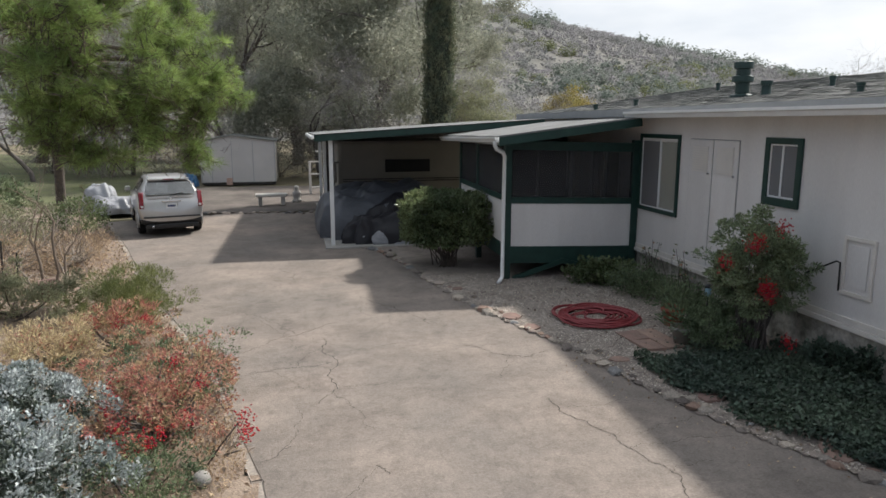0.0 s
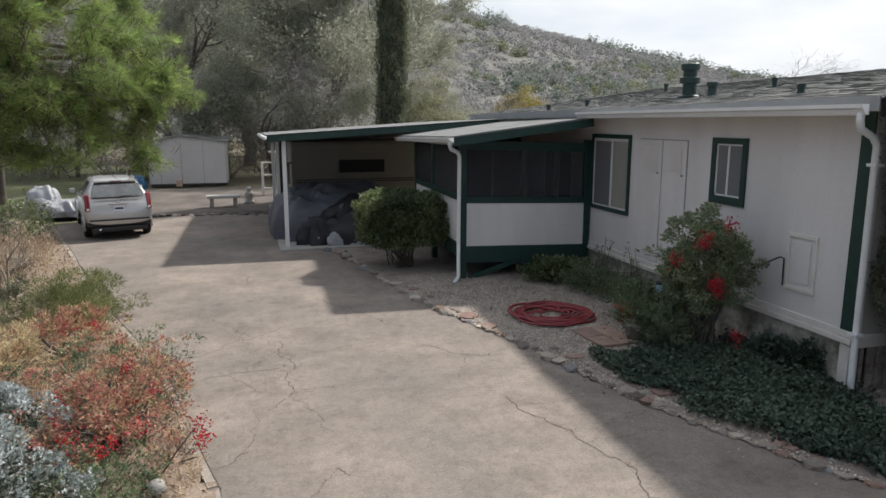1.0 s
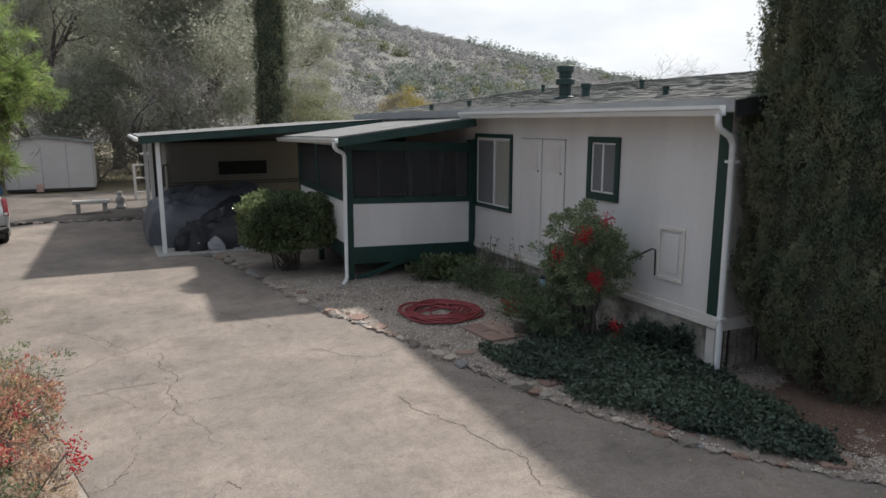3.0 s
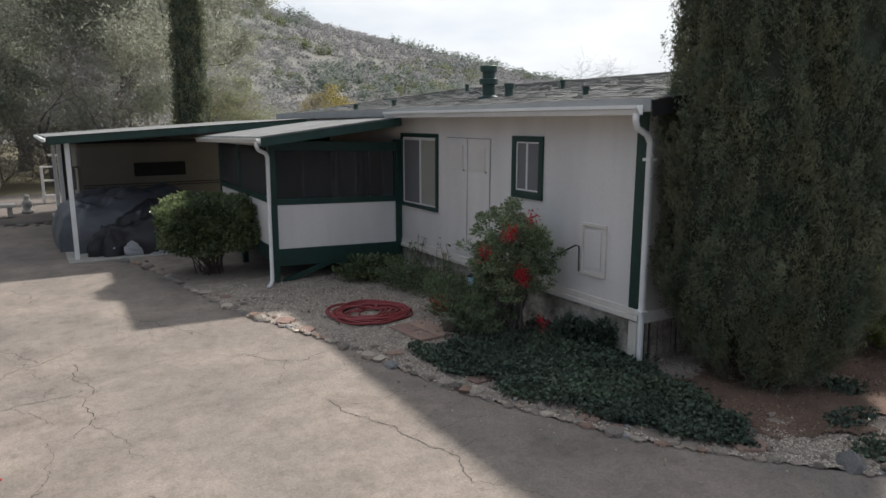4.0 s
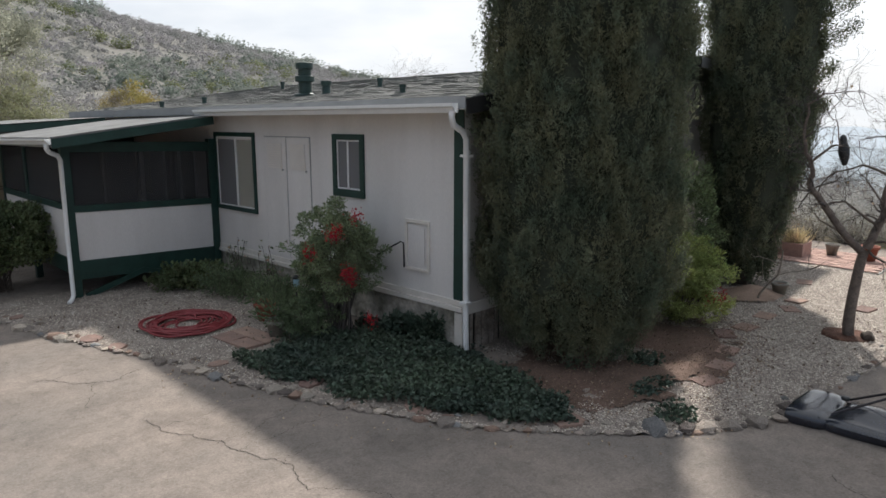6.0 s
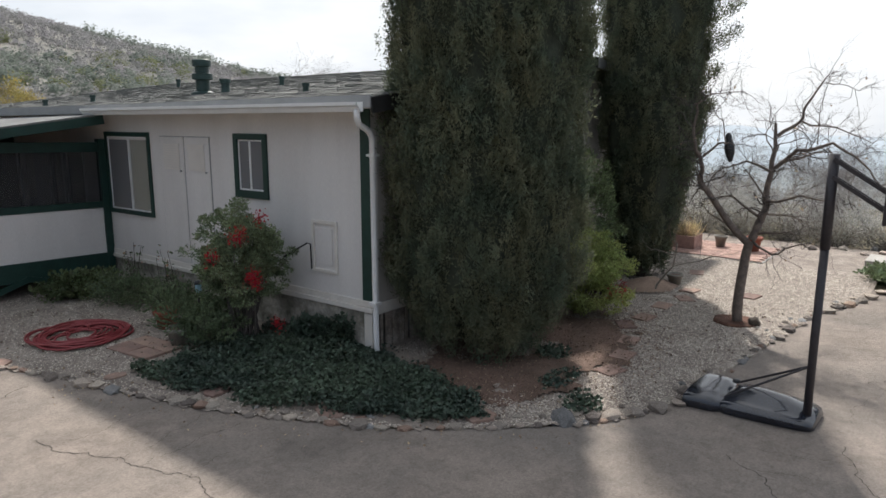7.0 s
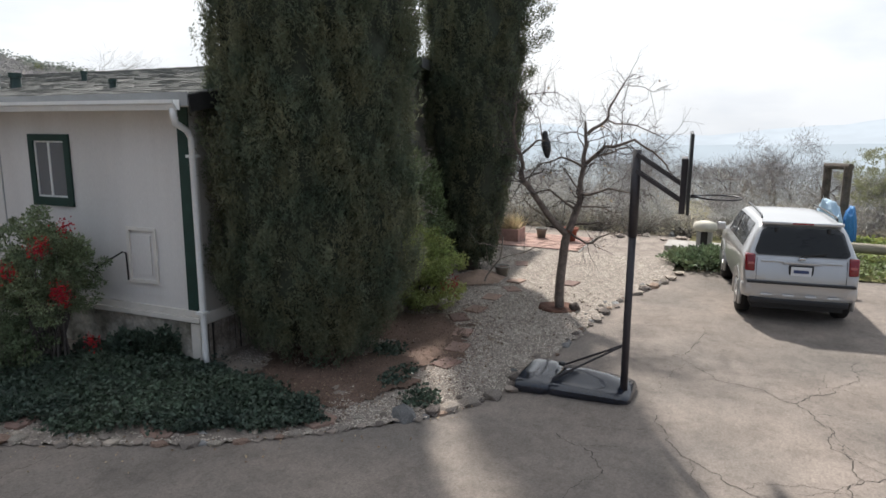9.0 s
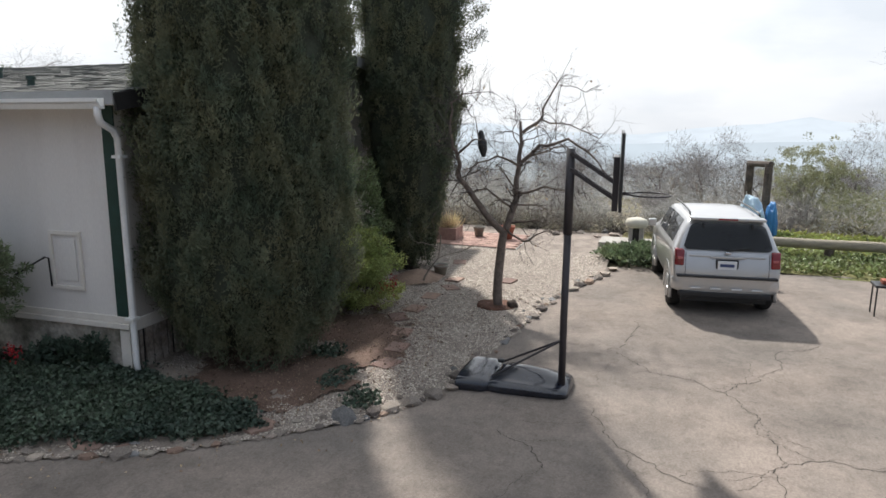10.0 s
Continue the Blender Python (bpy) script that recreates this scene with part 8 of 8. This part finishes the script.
lathe(bm, [(0.065, 0.64), (0.05, 0.68), (0.01, 0.70)], (6.25, 9.72, 0), 10)
part("cap", bm, M_BLACKPL, light, "", True)
dome = thing("garden_light", "small pale grey dome light in the planting bed", "garden light", (-0.95, 6.16, 0))
bm = B()
lathe(bm, [(0.05, 0.0), (0.05, 0.10)], (-0.95, 6.16, -0.02), 10)
part("stem", bm, M_BLACKPL, dome)
bm = B()
lathe(bm, [(0.08, 0.09), (0.085, 0.12), (0.07, 0.17), (0.03, 0.20)], (-0.95, 6.16, -0.02), 14)
part("dome", bm, M_CONCRETE, dome, "", True)
for x, y, h in ((-5.35, 13.9, 0.9), (-5.0, 13.6, 0.75), (-5.75, 14.3, 1.0)):
    bm = B()
    tube(bm, [(x, y, LZ(x, y) - 0.05), (x + 0.05, y, LZ(x, y) + h)], 0.018, 6)
    solo("garden_stake", bm, M_BLACKPL, "thin dark metal stake in the planting bed", "stake", group="garden stakes")

# ---- patio corner ----
bm = B()
box(bm, 16.42, 18.3, 3.75, 6.6, -0.05, 0.035)
patio = solo("patio", bm, M_CONCRETE, "brick patio at the garden's far edge", kind="structure")
me = None
for i in range(15):
    for j in range(14):
        x, y = 16.45 + i * 0.123, 3.78 + j * 0.202 + (0.1 if i % 2 else 0)
        if y > 6.4:
            continue
        if me is None:
            bm = B()
            box(bm, 0, 0.115, 0, 0.193, -0.02, 0.022, 0.004)
            me = bpy.data.meshes.new("brick")
            bm.to_mesh(me)
            bm.free()
            me.materials.append(M_BRICK)
        ob = new("brick", me)
        ob.location = (x, y, 0.036 + 0.004 * ((i * 7 + j * 3) % 3))
        ob.parent = patio
planter = thing("brick_planter", "square brick planter holding a pale ornamental grass", "planter", (17.2, 5.72, 0.05))
bm = B()
for q in ((16.9, 17.5, 5.42, 5.50), (16.9, 17.5, 5.94, 6.02), (16.9, 16.98, 5.50, 5.94), (17.42, 17.5, 5.50, 5.94)):
    box(bm, *q, 0.05, 0.36, 0.008)
part("wall", bm, M_BRICK, planter)
bm = B()
box(bm, 16.98, 17.42, 5.5, 5.94, 0.05, 0.31)
part("soil", bm, M_SOIL, planter)
rng = np.random.default_rng(340)
P = np.array([17.2, 5.72, 0.30]) + rng.normal(size=(420, 3)) * np.array([0.1, 0.1, 0.01])
leaves("grass_blades", P, rng.normal(size=(420, 3)) * np.array([0.7, 0.7, 0.1]) + np.array([0, 0, 0.9]), 0.42, 0.014, M_ORANGE, planter, rng)
lantern = thing("stone_lantern", "squat concrete garden lantern with a rounded cap", "stone lantern", (18.3, 1.08, 0.03))
for dx in (-0.13, 0.13):
    for dy in (-0.13, 0.13):
        bm = B()
        box(bm, 18.3 + dx - 0.05, 18.3 + dx + 0.05, 1.08 + dy - 0.05, 1.08 + dy + 0.05, 0.03, 0.46, 0.01)
        part("leg", bm, M_CONCRETE, lantern)
bm = B()
lathe(bm, [(0.24, 0.44), (0.28, 0.48), (0.29, 0.54), (0.25, 0.63), (0.13, 0.67)], (18.3, 1.08, 0.02), 20)
part("cap", bm, mat("pale_cast_stone", (0.55, 0.52, 0.44), 0.85, 0.15, 5.0, 50.0, 0.2), lantern, "", True)
bm = B()
box(bm, 18.20, 18.40, 0.98, 1.18, 0.12, 0.45, 0.01)
part("chamber", bm, M_PLYWOOD, lantern)
bm = B()
box(bm, 17.7, 18.6, 0.65, 1.95, -0.02, 0.12, 0.015)
solo("stone_slab", bm, M_CONCRETE, "flat pale stone slab under the lantern", "slab")
for i, (x, y, s) in enumerate(((18.8, 4.6, 0.10), (19.2, 3.4, 0.13), (19.4, 2.8, 0.09), (19.0, 2.1, 0.12), (19.3, 1.6, 0.08))):
    ob = new("white_rock", STONE_MESHES[6 + 7 * (i % 2)])
    ob.matrix_world = pose(x, y, 0.0, 0, 0, 60 * i) @ Matrix.Diagonal((s, s, s, 1))
    tagged(ob, "rough whitish rock at the garden's edge", "rock", "white rocks")

# log rail, posts and the blue thing behind the SUV
rail = thing("log_rail", "low peeled log rail along the parking area", "rail", (17.7, -4.0, 0))
bm = B()
pts = [(17.75 + 0.02 * math.sin(k), 0.45 - k * 1.1, 0.40 + 0.012 * math.sin(k * 1.7)) for k in range(11)]
tube(bm, pts, [0.115 + 0.006 * math.sin(k * 2.1) for k in range(11)], 12)
part("log", bm, mat("peeled_log", (0.34, 0.30, 0.23), 0.85, 0.3, 3.0, 40.0, 0.3, stretch=(6, 1, 6)), rail, "", True)
for y in (0.1, -3.2, -6.6, -9.8):
    bm = B()
    tube(bm, [(17.76, y, -0.05), (17.76, y, 0.30)], 0.10, 10)
    part("post", bm, M_BARK, rail)
frame_ = thing("post_frame", "weathered timber post frame beyond the parking area", "post frame", (21.9, -2.0, -0.1))
for x, y, h in ((22.6, -1.8, 1.82), (21.7, -2.2, 1.92)):
    bm = B()
    tube(bm, [(x, y, land(x, y) - 0.1), (x, y, h)], 0.11, 10)
    part("post", bm, M_BARK, frame_)
bm = B()
tube(bm, [(22.7, -1.76, 1.84), (21.6, -2.25, 1.90)], 0.09, 10)
part("beam", bm, M_BARK, frame_)
cloth("tarpaulin", "bright blue tarpaulin over goods beyond the SUV", (20.6, -2.25, 0.0), (0.3, 0.17, 0.88), M_BLUE, 17.0, 0.15)
cloth("tarpaulin", "pale blue-white tarpaulin beyond the SUV", (20.6, -1.75, 0.0), (0.4, 0.35, 0.98), mat("pale_blue_tarp", (0.45, 0.60, 0.72), 0.5, 0.15, 3.0, 40.0, 0.1), 19.0, 0.15)
stand = thing("metal_stand", "small dark metal stand on the asphalt", "stand", (13.3, -3.2, 0))
for x in (13.15, 13.45):
    for y in (-3.45, -3.12):
        bm = B()
        tube(bm, [(x, y, 0.0), (x, y, 0.52)], 0.014, 6)
        part("leg", bm, M_BLACKPL, stand)
bm = B()
box(bm, 13.1, 13.5, -3.5, -3.08, 0.5, 0.54, 0.01)
part("top", bm, M_BLACKPL, stand)
bm = B()
box(bm, 13.2, 13.4, -3.4, -3.2, 0.545, 0.62, 0.02)
part("tray", bm, M_TERRA, stand)
bare("leafless dark tree beyond the log rail", (20.6, -6.0, land(20.6, -6.0)), 5.6, 356, M_TWIG, 0.09, 5, 3, (-0.02, 0.12), 0.5, 0.74, 0.34, "leafless trees on the slope", fine=1600, fine_len=0.25)
# pale twigs in front of the second cypress
bare("pale leafless shrub before the cypress", (12.6, 4.75, 0.02), 2.9, 351, M_PALETWIG, 0.022, 3, 3, (-0.1, -0.25), 0.5, 0.7, 0.42, "", "bare_shrub")

M_LITTER = leaf_mat("old_leaf_litter", (0.22, 0.16, 0.115), (0.14, 0.10, 0.075), 0.1, 0.5)
# twigs and dead leaves on the soil and gravel
ground_cover("fallen_leaves", "dead leaves scattered on soil and gravel", lambda x, y, k: in_bed(x, y) and (x < HX - 0.1 or y < HY0 - 0.1), 3.0, 13.0, 2.3, 12.5, 1500, 0.035, M_LITTER, flat, 361, 0.02)
ground_cover("soil_litter", "crumbs, bark and dead leaves on the bare soil", lambda x, y, k: ((x - 8.5) / 2.6) ** 2 + ((y - 4.65) / 1.5) ** 2 < 1.05 + 0.4 * k and x > right_x(y) + 0.1, 5.8, 11.4, 2.8, 6.4, 5200, 0.022, leaf_mat("soil_crumb", (0.30, 0.21, 0.16), (0.13, 0.085, 0.065), 0.05, 0.6, 0.9, 12.0), flat, 371, 0.03)
ground_cover("fallen_leaves", "dead leaves along the driveway's edge", lambda x, y, k: right_x(y) - 0.55 - 0.4 * k < x < right_x(y) + 0.3, 3.0, 8.0, 2.6, 9.0, 160, 0.03, M_DRY, lambda x, y: 0.0, 362, 0.01)
